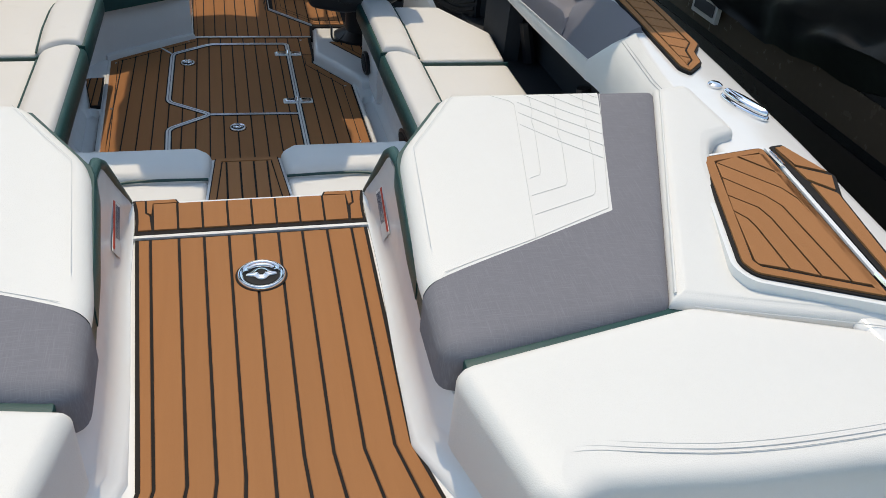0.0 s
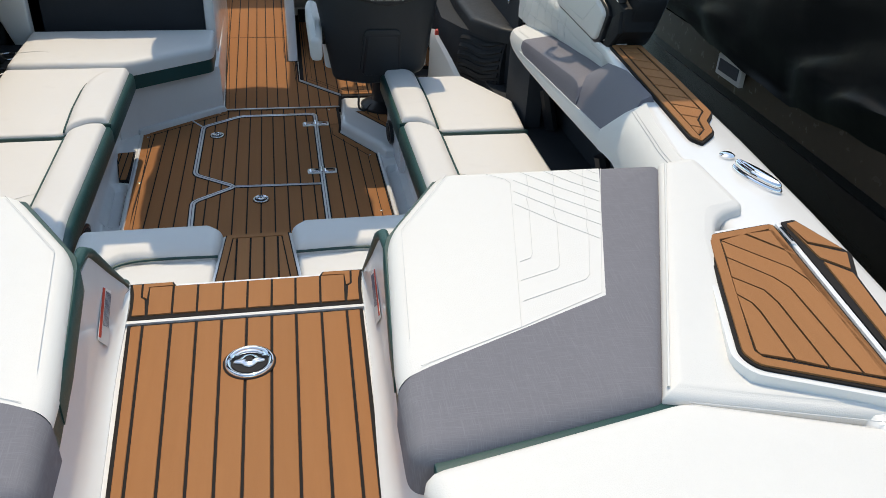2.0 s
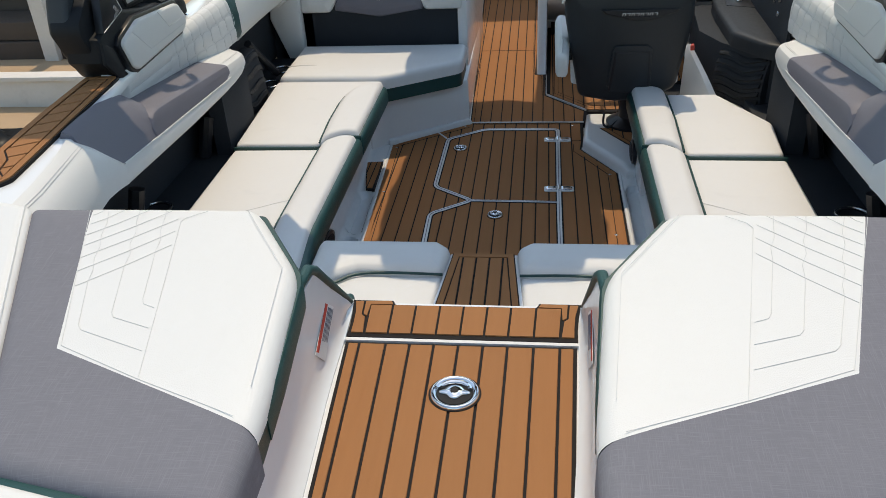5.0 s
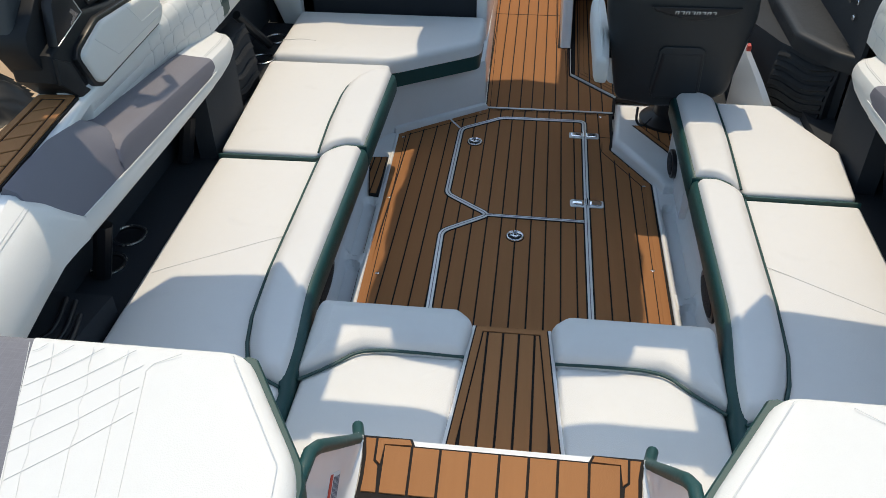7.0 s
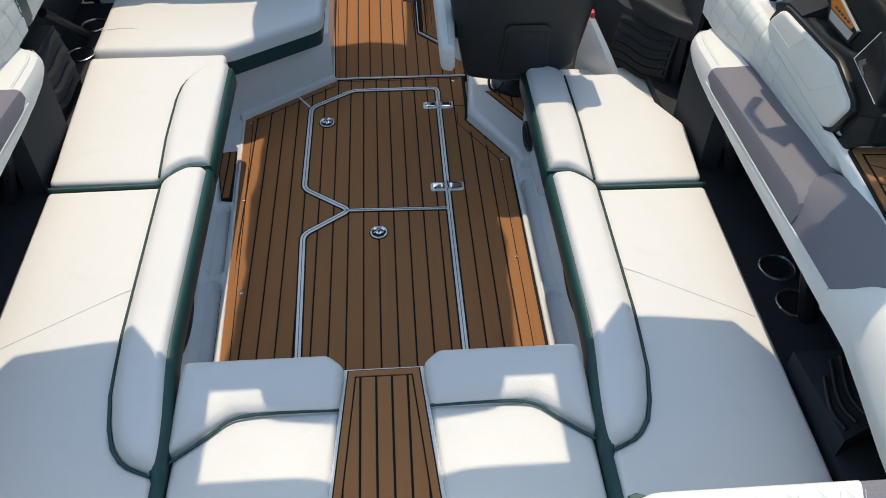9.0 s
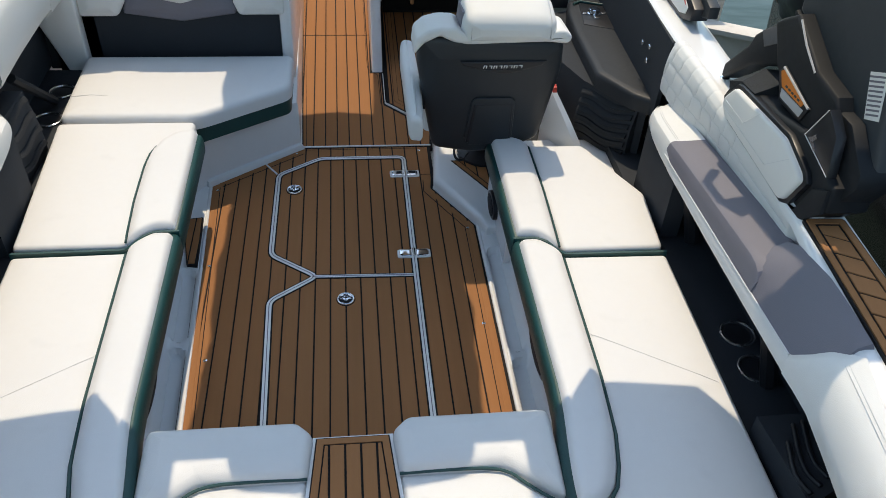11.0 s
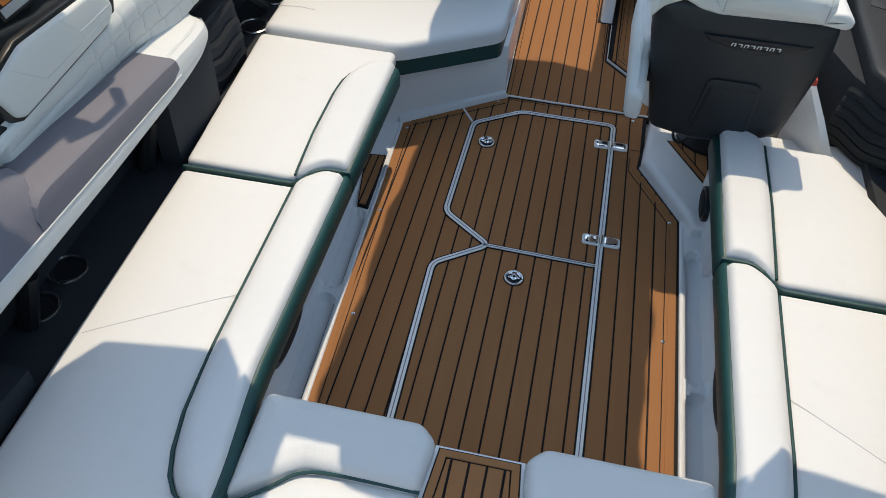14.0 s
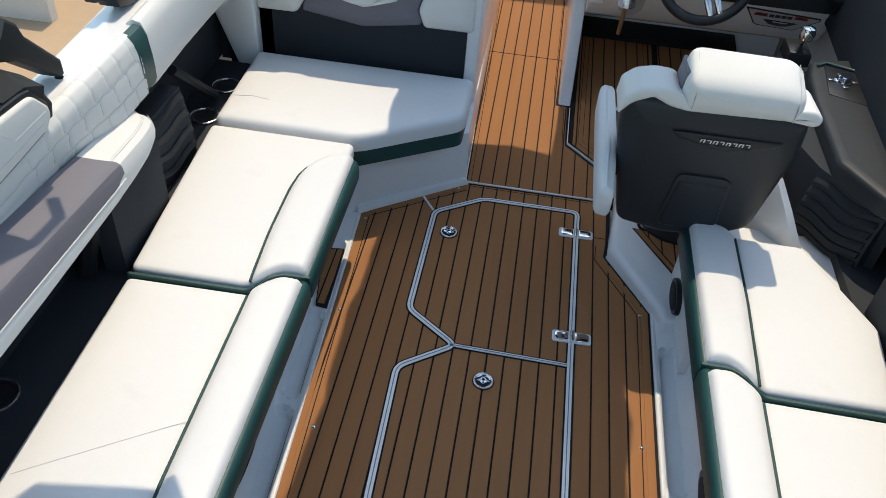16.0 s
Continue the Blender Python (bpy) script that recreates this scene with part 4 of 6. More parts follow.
    part("corner_edge", tube([(s * 0.305, -1.62, 0.805), (s * 0.300, -1.560, 0.808), (s * 0.296, -1.530, 0.786), (s * 0.291, -1.42, 0.664), (s * 0.287, -1.345, 0.580), (s * 0.290, -1.315, 0.555), (s * 0.30, -1.28, 0.545)], 0.012, 10), GREEN, t, "dark green padded edge")
    # outer white pad between the band and the deck edge
    o = thing("side_pad", (s * 1.0, -1.7, 0.6), "white vinyl side pad beside the teak deck panel", "pad", "side pads")
    Q = mirror([(0.984, -1.402), (0.700, -2.102), (1.10, -2.218), (1.115, -2.185), (0.885, -2.085), (0.985, -1.71), (1.03, -1.62), (1.115, -1.60), (1.085, -1.38)], s)
    part("cushion", pad(Q, 0.66, 0.800, 0.018, [0.004, 0.004, 0.01, 0.01, 0.03, 0.05, 0.05, 0.03, 0.03], 0.003, lift, depth=0.01), VINYL, o)
    part("piping", tube([(s * (1.000 - 0.0041 * k - 0.003), -1.412 - 0.0098 * k, pad_top(-1.412 - 0.0098 * k) + 0.0005) for k in range(0, 70, 3)], 0.0028, 6), VINYL, o, "white piping")
    # aft cushion
    a = thing("stern_cushion", (s * 0.7, -2.3, 0.55), "white textured vinyl stern cushion with double seam", "cushion", "stern cushions")
    A = mirror([(0.270, -2.196), (0.735, -2.106), (1.10, -2.225), (1.16, -2.60), (0.90, -2.47), (0.67, -2.465), (0.43, -2.44), (0.375, -2.47), (0.335, -2.44)], s)
    rise_up = lambda x, y: 0.020 * max(0.0, min(1.0, (y + 2.36) / 0.18))
    part("cushion", pad(A, 0.62, 0.765, 0.030, [0.02, 0.02, 0.03, 0.03, 0.05, 0.05, 0.04, 0.03, 0.04], 0.004, rise_up), VINYL, a)
    for d in (0.0, 0.008, 0.018):
        seam(a, dense([(s * (0.335 + d), -2.458, 0.71), (s * (0.338 + d), -2.425 + d * 0.5, 0.752), (s * (0.375 + d), -2.385 + d, 0.7670), (s * 0.43, -2.380 + d, 0.7680), (s * 0.52, -2.402 + d, 0.7680), (s * 0.668, -2.428 + d, 0.7680), (s * 0.902, -2.430 + d, 0.7680), (s * 1.05, -2.42 + d, 0.7680)]), 0.0009)
    part("trim", prism(mirror([(0.300, -2.165), (0.300, -2.215), (0.735, -2.122), (0.755, -2.112), (0.70, -2.085)], s), 0.60, 0.768, 0.004), GREEN, a, "dark green vinyl between the pads")
    seam(a, [(s * 0.735, -2.124, 0.787), (s * 1.08, -2.228, 0.787)], 0.0010)


sun_pad(-1), sun_pad(1)
for s, nm in ((-1, "stern_moulding_port"), (1, "stern_moulding_starboard")):
    solid(nm, prism(mirror([(0.42, -1.44), (0.47, -1.36), (1.08, -1.36), (1.12, -1.6), (1.0, -2.2), (1.1, -2.6), (0.55, -2.6), (0.31, -2.15), (0.31, -1.62)], s), -0.1, 0.64), GEL_IN, "white moulded box under the sun pad", "stern box", kind="structure")
    solid(nm.replace("moulding", "backrest"), prism(mirror([(0.47, -1.42), (0.49, -1.32), (1.07, -1.32), (1.07, -1.42)], s), 0.25, 0.58, 0.03), GREEN, "dark green vinyl back of the side lounge", "backrest", kind="structure")


# ---- teak panels on the gunwales ----
def deck_panel(s):
    t = thing("deck_teak_panel", (s * 1.0, -1.9, 0.8), "brown foam teak hatch panel on the stern deck", "deck panel", "stern deck panels")
    zf = lambda x, y: 0.012 * (y + 1.65) / 0.35
    P = mirror([(0.972, -1.685), (1.148, -1.655), (1.092, -2.190), (0.868, -2.092), (0.853, -2.055)], s)
    part("base", prism(rounded(inset(P, -0.012), 0.02), 0.70, 0.829, 0, zf), GEL, t, "white moulded recess")
    part("foam", prism(rounded(P, 0.02), 0.82, 0.833, 0, zf), CAULK, t)
    B = mirror([(0.998, -1.697), (1.130, -1.684), (1.090, -2.160), (0.884, -2.066)], s)
    teak_border(t, rounded(inset(P, 0.007), 0.012), 0.833, 0.020, 0.004, zf)
    seams = [[(1.000, -1.697), (1.000, -1.698), (1.001, -1.699), (1.055, -1.693)], [(1.055, -1.693), (1.08, -1.724), (1.10, -1.749), (1.129, -1.785)], [(0.992, -1.713), (1.089, -1.827), (1.102, -1.869), (1.088, -2.154)], [(0.974, -1.773), (1.035, -1.852), (1.050, -1.890), (1.041, -2.134)], [(0.950, -1.840), (0.994, -1.890), (1.000, -1.930), (0.991, -2.112)], [(0.932, -1.894), (0.949, -1.925), (0.951, -1.953), (0.942, -2.086)], [(0.886, -2.05), (0.886, -2.055), (0.886, -2.058), (0.888, -2.064)]]
    for a, b in zip(seams[1:], seams[2:]):
        poly = ccw(mirror(a + b[::-1], s))
        part("plank", prism(inset(poly, 0.0022), 0.833, 0.837, 0, zf), TEAK, t, smooth=0)
    part("plank", prism(inset(mirror([(1.060, -1.693), (1.130, -1.686), (1.129, -1.782)], s), 0.002), 0.833, 0.837, 0, zf), TEAK, t, smooth=0)
    part("hinge", prism(mirror([(1.151, -1.66), (1.163, -1.66), (1.107, -2.19), (1.095, -2.19)], s), 0.82, 0.836, 0.003, zf), GEL, t, "white hinge strip")
    for y, x in ((-1.715, 1.150), (-2.15, 1.104)):
        part("hinge_knuckle", tube([(s * x, y + 0.03, 0.838 + zf(0, y)), (s * (x - 0.006), y - 0.03, 0.838 + zf(0, y))], 0.006), CHROME, t, "chrome hinge knuckle")
    Q = mirror([(1.166, -1.655), (1.204, -1.648), (1.252, -1.790), (1.213, -1.868), (1.165, -2.123), (1.112, -2.19)], s)
    part("foam", prism(rounded(Q, 0.006), 0.815, 0.834, 0, zf), CAULK, t)
    for poly in ([(1.172, -1.664), (1.202, -1.657), (1.244, -1.780), (1.176, -1.742)], [(1.172, -1.672), (1.176, -1.748), (1.243, -1.790), (1.212, -1.850), (1.168, -1.80)], [(1.168, -1.808), (1.210, -1.858), (1.160, -2.115), (1.122, -2.17)]):
        part("plank", prism(inset(mirror(poly, s), 0.003), 0.834, 0.838, 0, zf), TEAK, t, smooth=0)
    c = thing("cleat", (s * 1.235, -1.435, 0.825), "chrome fold-down mooring cleat on the gunwale", "cleat", "cleats")
    body = pad([(s * 1.235 + 0.026 * math.cos(a) - s * 0.25 * 0.078 * math.sin(a), -1.435 + 0.078 * math.sin(a)) for a in [k * math.pi / 10 for k in range(20)]], 0.824, 0.836, 0.008, 0.004, 0.002, depth=0.008)
    part("plate", body, CHROME, c)
    oval = lambda k, m: [(s * 1.235 + k * 0.026 * math.cos(a) - s * 0.25 * 0.085 * k * math.sin(a), -1.435 + m * 0.085 * math.sin(a)) for a in [q * math.pi / 10 for q in range(20)]]
    part("horn", pad(oval(0.80, 0.90), 0.838, 0.850, 0.010, 0.004, 0.002, depth=0.004), CHROME, c)
    r = thing("rope_fitting", (s * 1.225, -1.30, 0.825), "small round chrome deck fitting", "deck fitting", "deck fittings")
    part("cap", lathe([(0.020, 0), (0.020, 0.006), (0.014, 0.010), (0.0, 0.011)], (s * 1.228, -1.30, 0.825)), CHROME, r)
    # long panel beside the cockpit
    g = thing("gunwale_teak_panel", (s * 1.3, -0.8, 0.82), "long brown foam teak panel on the gunwale", "deck panel", "gunwale panels")
    gunwale_lift = lambda x, y: float(np.interp(y, (-1.25, -0.9, -0.5), (0.0, 0.022, 0.043)))
    G = mirror([(1.198, -0.515), (1.312, -0.522), (1.314, -0.80), (1.308, -1.06), (1.268, -1.112), (1.256, -1.175), (1.192, -1.232), (1.172, -1.195)], s)
    part("foam", prism(rounded(G, 0.010), 0.805, 0.832, 0, gunwale_lift), CAULK, g)
    teak_border(g, rounded(inset(G, 0.006), 0.008), 0.832, 0.020, 0.004, gunwale_lift)
    boards(g, inset(G, 0.031), 0.832, 0.062, 0.0, angle=62 if s > 0 else 118, lift=gunwale_lift)


deck_panel(-1), deck_panel(1)


# ---- cockpit sides ----
def smooth_side(prof, ys, s, shape):
    """Profile points (x, z) carried along y; shape(y) gives a shift in x and z."""
    loops = []
    for y in ys:
        dx, dz = shape(y)
        loops.append([(s * (x + dx), y, z + dz) for x, z in prof])
    return along(loops)


def cockpit_side(s):
    port = s < 0
    tray = thing("side_locker", (s * 1.17, 0.0, 0.0), "black side locker behind the lounge cushions", "locker", "side lockers")
    part("body", box(*sorted((s * 1.095, s * (1.345 if port else 1.30))), -1.32, 1.40 if port else 0.75, 0.0, 0.325, 0.004), CARPET, tray)
    part("back_wall", box(*sorted((s * 1.285, s * 1.305)), -1.32, 0.60 if port else 0.75, 0.32, 0.70, 0.004), CARPET, tray)
    if port:
        part("back_wall", box(-1.355, -1.335, 0.60, 1.46, 0.32, 0.66, 0.004), CARPET, tray)
        part("end_wall", box(-1.34, -1.10, 1.462, 1.475, 0.30, 0.66, 0.002), CARPET, tray)
    ys = (-0.415, -0.562) + ((0.955, 1.19) if port else ())
    for y in ys:
        cx = 1.243 if port and y < 0 else 1.222
        cup = part("cup_holder", torus((s * cx, y, 0.330), 0.054, 0.0045, 28), STEEL, tray, "steel ring of a drink holder")
        part("well", lathe([(0.052, 0.0), (0.051, 0.0025), (0.045, 0.003), (0.041, -0.0), (0.0, -0.001)], (s * cx, y, 0.3265)), BLACK, cup, "black inside of the drink holder")
    # dark strut that carries the armrest
    for y in (-0.62, 0.05):
        part("strut", tube([(s * 1.235, y, 0.33), (s * 1.20, y + 0.03, 0.50)], 0.028), BLACK, tray)
    part("end_panel", box(*sorted((s * 1.122, s * 1.19)), 0.08, 0.40, 0.0, 0.625, 0.01), CARPET, tray)
    # black ribbed panel at the after end of the locker, with nested angled ribs
    ramp = lambda x, y, h: (s * x, y, 0.440 - 0.12 * (y + 1.0) + h)
    part("after_panel", along([[ramp(x, ya, 0), ramp(x, -0.80, 0), ramp(x, -0.80, -0.08), ramp(x, ya, -0.10)] for x, ya in ((1.096, -1.095), (1.17, -1.062), (1.28, -1.012))]), CARPET, tray)
    part("after_shelf", box(*sorted((s * 1.094, s * 1.28)), -1.32, -1.0, 0.33, 0.385, 0.01), CARPET, tray)
    for rib in ([(1.212, -0.83), (1.165, -0.966), (1.182, -1.020)], [(1.180, -0.84), (1.128, -0.990), (1.148, -1.045)], [(1.135, -0.90), (1.098, -1.010), (1.112, -1.066)]):
        part("chevron", tube(dense([ramp(x, y, 0.002) for x, y in rib]), 0.0075, 8), BLACK, tray, smooth=70)
    # armrest: a white slab below a grey padded top that climbs towards the stern, with a white nose
    arm = thing("armrest", (s * 1.15, 0.0, 0.60), "white and grey vinyl armrest along the cockpit side", "armrest", "armrests")
    tab = lambda y, *p: float(np.interp(y, [a for a, _ in p], [b for _, b in p]))
    mz = lambda y: tab(y, (-0.97, 0.726), (-0.843, 0.715), (0.09, 0.650), (0.22, 0.642), (0.45, 0.632))
    mx = lambda y: tab(y, (-0.97, 1.064), (-0.843, 1.066), (0.09, 1.088), (0.30, 1.098), (0.37, 1.108), (0.41, 1.124), (0.44, 1.158))
    lz = lambda y: tab(y, (-0.97, 0.650), (-0.84, 0.640), (-0.30, 0.612), (0.20, 0.596), (0.33, 0.602), (0.40, 0.618), (0.44, 0.640))
    cz = lambda y: tab(y, (-0.605, 0.735), (-0.59, 0.757), (-0.565, 0.769), (-0.53, 0.771), (0.11, 0.700), (0.36, 0.676), (0.42, 0.668), (0.44, 0.655))
    nose = [0.10, 0.15, 0.20, 0.25, 0.30, 0.34, 0.37, 0.40, 0.42, 0.435, 0.44]
    part("nose", along([[(s * x, y, z) for x, z in ((mx(y) + 0.03, lz(y)), (mx(y) + 0.006, lz(y) + 0.007), (mx(y), lz(y) + 0.02), (mx(y), mz(y)), (mx(y) + 0.003, cz(y) - 0.020), (mx(y) + 0.010, cz(y) - 0.007), (mx(y) + 0.022, cz(y)), (mx(y) + 0.040, cz(y) + 0.004), (1.205, cz(y) + 0.020), (1.205, lz(y)))] for y in nose]), VINYL, arm, "white vinyl armrest nose", smooth=28)
    for d in (0.030, 0.037):
        part("seam", tube([(s * (mx(y) + d), y, cz(y) + 0.0035) for y in (0.145, 0.22, 0.30, 0.36, 0.40)], 0.0009, 5), STITCH, arm)
    slab = [-0.85, -0.7, -0.5, -0.3, -0.1, 0.05, 0.101]
    part("slab", along([[(s * x, y, z) for x, z in ((mx(y) + 0.04, lz(y)), (mx(y) + 0.006, lz(y) + 0.005), (mx(y), lz(y) + 0.016), (mx(y), mz(y) - 0.004), (mx(y) + 0.004, mz(y) + 0.001), (mx(y) + 0.04, mz(y) + 0.002))] for y in slab]), VINYL, arm, "white vinyl armrest face", smooth=60)
    top = [-0.605, -0.59, -0.565, -0.53, -0.45, -0.3, -0.15, 0.0, 0.07, 0.11, 0.132, 0.140]
    rnd = lambda y: max(0.0, y - 0.07) / 0.07 * 0.004
    part("grey_top", along([[(s * x, y, z - rnd(y)) for x, z in ((mx(y) - 0.0015 + rnd(y), mz(y) + rnd(y)), (mx(y) + 0.001, mz(y) + 0.5 * (cz(y) - mz(y))), (mx(y) + 0.004, cz(y) - 0.010), (mx(y) + 0.008, cz(y) - 0.002), (mx(y) + 0.016, cz(y) + 0.0030), (mx(y) + 0.034, cz(y) + 0.0065), (1.205, cz(y) + 0.0225), (1.205, mz(y)))] for y in top]), GREY_VINYL, arm, "grey vinyl armrest top", smooth=24)
    part("piping", tube([(s * (mx(y) - 0.001), y, mz(y) - 0.001) for y in (0.138, 0.05, -0.1, -0.3, -0.5, -0.7, -0.843)], 0.0026, 6), VINYL, arm, "white piping")
    # grey hollow between the armrest and the corner bolster
    bm = along([[(s * x, y, z) for x, z in p + [(1.20, 0.80), (1.20, 0.62)]] for y, p in (
        (-0.52, [(1.078, 0.693), (1.082, 0.730), (1.092, 0.752), (1.13, 0.775), (1.180, 0.80)]),
        (-0.58, [(1.0725, 0.697), (1.080, 0.738), (1.094, 0.765), (1.132, 0.80), (1.176, 0.835)]),
        (-0.64, [(1.0715, 0.701), (1.084, 0.742), (1.106, 0.780), (1.142, 0.820), (1.172, 0.848)]),
        (-0.74, [(1.069, 0.708), (1.084, 0.742), (1.108, 0.782), (1.144, 0.834), (1.172, 0.864)]),
        (-0.843, [(1.067, 0.716), (1.082, 0.745), (1.106, 0.785), (1.140, 0.842), (1.170, 0.864)]),
        (-0.95, [(1.090, 0.772), (1.100, 0.786), (1.116, 0.806), (1.134, 0.846), (1.166, 0.860)]))])
    part("grey_tray", bm, GREY_VINYL, arm, "grey vinyl hollow behind the armrest", smooth=50)
    w = thing("side_bolster", (s * 1.10, -1.05, 0.62), "white vinyl corner bolster joining the armrest", "bolster", "corner bolsters")
    bm = along([[(s * x, y, z) for x, z in p] for y, p in (
        (-1.42, [(1.04, 0.620), (1.014, 0.635), (1.012, 0.70), (1.025, 0.775), (1.055, 0.812), (1.09, 0.828), (1.13, 0.80), (1.13, 0.62)]),
        (-1.246, [(1.05, 0.640), (1.024, 0.655), (1.022, 0.71), (1.035, 0.778), (1.062, 0.814), (1.10, 0.832), (1.14, 0.80), (1.14, 0.64)]),
        (-1.10, [(1.07, 0.650), (1.042, 0.665), (1.039, 0.72), (1.052, 0.787), (1.078, 0.820), (1.115, 0.838), (1.15, 0.80), (1.15, 0.65)]),
        (-0.985, [(1.085, 0.655), (1.057, 0.668), (1.054, 0.725), (1.068, 0.792), (1.089, 0.825), (1.135, 0.852), (1.17, 0.80), (1.17, 0.66)]),
        (-0.91, [(1.087, 0.648), (1.061, 0.661), (1.057, 0.705), (1.064, 0.748), (1.078, 0.772), (1.12, 0.80), (1.17, 0.77), (1.17, 0.65)]),
        (-0.845, [(1.09, 0.640), (1.067, 0.648), (1.063, 0.680), (1.064, 0.700), (1.067, 0.715), (1.10, 0.735), (1.17, 0.74), (1.17, 0.65)]))])
    part("cushion", bm, VINYL, w, smooth=60)
    for d in (0.0, 0.008):
        part("seam", tube([(s * (1.060 + d), -1.40, 0.8165 + d * 0.4), (s * (1.066 + d), -1.246, 0.8185 + d * 0.4), (s * (1.082 + d), -1.10, 0.8245 + d * 0.4), (s * (1.094 + d), -0.985, 0.829 + d * 0.4)], 0.0011, 5), STITCH, w)
    # quilted bolster on the gunwale side
    q = thing("coaming_bolster", (s * 1.23, 0.1, 0.64), "white quilted vinyl bolster along the gunwale", "bolster", "gunwale bolsters")
    PULLED_TO_CAMERA.add(q)
    prof = [(1.235, 0.64), (1.222, 0.66), (1.222, 0.74), (1.230, 0.81), (1.245, 0.838), (1.268, 0.842), (1.285, 0.83), (1.285, 0.64)]
    face = [Vector((x, z)) for x, z in ((1.222, 0.645), (1.219, 0.70), (1.221, 0.745), (1.226, 0.785), (1.234, 0.818), (1.246, 0.837), (1.262, 0.843), (1.278, 0.838))]
    run = [0.0]
    for a, b in zip(face, face[1:]):
        run.append(run[-1] + (b - a).length)

    def coaming(y, a):
        x, z = float(np.interp(a, run, [f.x for f in face])), float(np.interp(a, run, [f.y for f in face]))
        x2, z2 = float(np.interp(a + 0.004, run, [f.x for f in face])), float(np.interp(a + 0.004, run, [f.y for f in face]))
        x1, z1 = float(np.interp(a - 0.004, run, [f.x for f in face])), float(np.interp(a - 0.004, run, [f.y for f in face]))
        n = Vector((-(z2 - z1), 0, x2 - x1)).normalized()
        end = 0.02 * max(0.0, -0.435 - y) / 0.035
        w = max(0.0, min(1.0, (0.45 - y) / 0.30))
        end += 0.042 * w * w * (3 - 2 * w) * max(0.0, 1 - (z - 0.645) / 0.16)
        return (s * (x + end), y, z), (s * n.x, 0, n.z)
    folds = []
    for k in range(8):
        y = 0.60 - 0.083 * k
        folds.append([(y + 0.016, 0.0), (y + 0.004, 0.055), (y - 0.018, 0.072), (y - 0.022, 0.120), (y - 0.040, 0.134), (y - 0.046, 0.225)])
        folds.append([(y + 0.004, 0.055), (y - 0.060, 0.060), (y - 0.083 + 0.004, 0.055)])
        folds.append([(y - 0.022, 0.120), (y - 0.085, 0.128), (y - 0.105, 0.120)])
    folds += [[(-0.09, 0.085), (-0.36, 0.085), (-0.385, 0.04)], [(-0.09, 0.12), (-0.42, 0.12)]]
    n_y = 250
    part("cushion", quilt(coaming, [-0.47 + 1.065 * k / n_y for k in range(n_y + 1)], [run[-1] * k / 44 for k in range(45)], folds, 0.0030, 0.0060, 0.02), VINYL, q, smooth=70)
    for line in folds:
        pts = []
        for (y0, a0), (y1, a1) in zip(line, line[1:]):
            pts += [(y0 + (y1 - y0) * k / 4, a0 + (a1 - a0) * k / 4) for k in range(4)]
        pts = [(y, a) for y, a in pts + [line[-1]] if -0.46 < y < 0.59 and a < 0.19]
        if len(pts) > 1:
            part("quilt_seam", tube([Vector(coaming(y, a)[0]) + Vector(coaming(y, a)[1]) * 0.0008 for y, a in pts], 0.0009, 5), STITCH, q)
    if port:
        part("band", smooth_side([(x - 0.004, z + 0.002) for x, z in prof], [0.585, 0.60, 0.655, 0.665], s, lambda y: (0, 0)), GREEN, q, "dark green vinyl band")
        f = thing("side_cushion", (-1.22, 1.0, 0.5), "tall white vinyl side backrest with grey corner", "backrest")
        PULLED_TO_CAMERA.add(f)
        tall = [(1.245, 0.52), (1.225, 0.54), (1.218, 0.70), (1.226, 0.81), (1.242, 0.850), (1.268, 0.856), (1.29, 0.84), (1.29, 0.52)]

        def rise_fwd(y):
            k = (y - 0.66) / 0.8
            return -0.055 * k * k, 0.055 * k
        part("cushion", smooth_side([(x, z if i not in (0, 1, 7) else z + 0.10) for i, (x, z) in enumerate(tall)], [0.668, 0.68, 0.72, 0.9, 1.1, 1.25], -1, rise_fwd), VINYL, f, smooth=60)
        part("cushion", smooth_side([(x, z if i not in (0, 1, 7) else z + 0.085) for i, (x, z) in enumerate(tall)], [1.25, 1.32, 1.40, 1.46], -1, rise_fwd), VINYL, f, smooth=60)
        part("grey_corner", smooth_side([(x - 0.005, z + 0.001) for x, z in tall if z > 0.6], [1.27, 1.36, 1.475], -1, rise_fwd), GREY_VINYL, f, "grey vinyl corner")
        part("post", front_prism([(-1.148, 0.27), (-1.225, 0.27), (-1.325, 0.545), (-1.30, 0.72), (-1.148, 0.67)], 1.395, 1.46, 0.012, 3), VINYL, f)
        part("rail", tube([(-1.272, 0.86, 0.57), (-1.225, 1.083, 0.345)], 0.020), CONSOLE, tray, "dark grey slanted rail")
    # moulded speaker grille in the locker, its face bowed outwards
    g = thing("speaker_grille", (s * 1.16, 0.72, 0.05), "black ribbed speaker grille beside the lounge", "speaker", "speaker grilles")
    if not port:
        PULLED_TO_CAMERA.add(g)
    A, B, z0, z1 = ((-1.172, 0.735), (-1.185, 0.435), 0.14, 0.585) if port else ((1.015, 0.945), (1.185, 0.700), 0.16, 0.475)
    e = (Vector(B) - Vector(A)).normalized()
    out = Vector((-e.y, e.x)) if (-e.y * s) < 0 else Vector((e.y, -e.x))
    length = (Vector(B) - Vector(A)).length

    def on_face(t, z, d):
        v = Vector(A) + e * (t * length) + out * (d + 0.028 * math.sin(math.pi * (z - z0) / (z1 - z0)) - 0.02)
        return (v.x, v.y, z)
    part("panel", along([[on_face(t, z, d) for z, d in [(z0 + (z1 - z0) * k / 6, 0.0) for k in range(7)] + [(z1, -0.07), (z0, -0.07)]] for t in (0, 0.5, 1)]), CARPET, g, smooth=60)
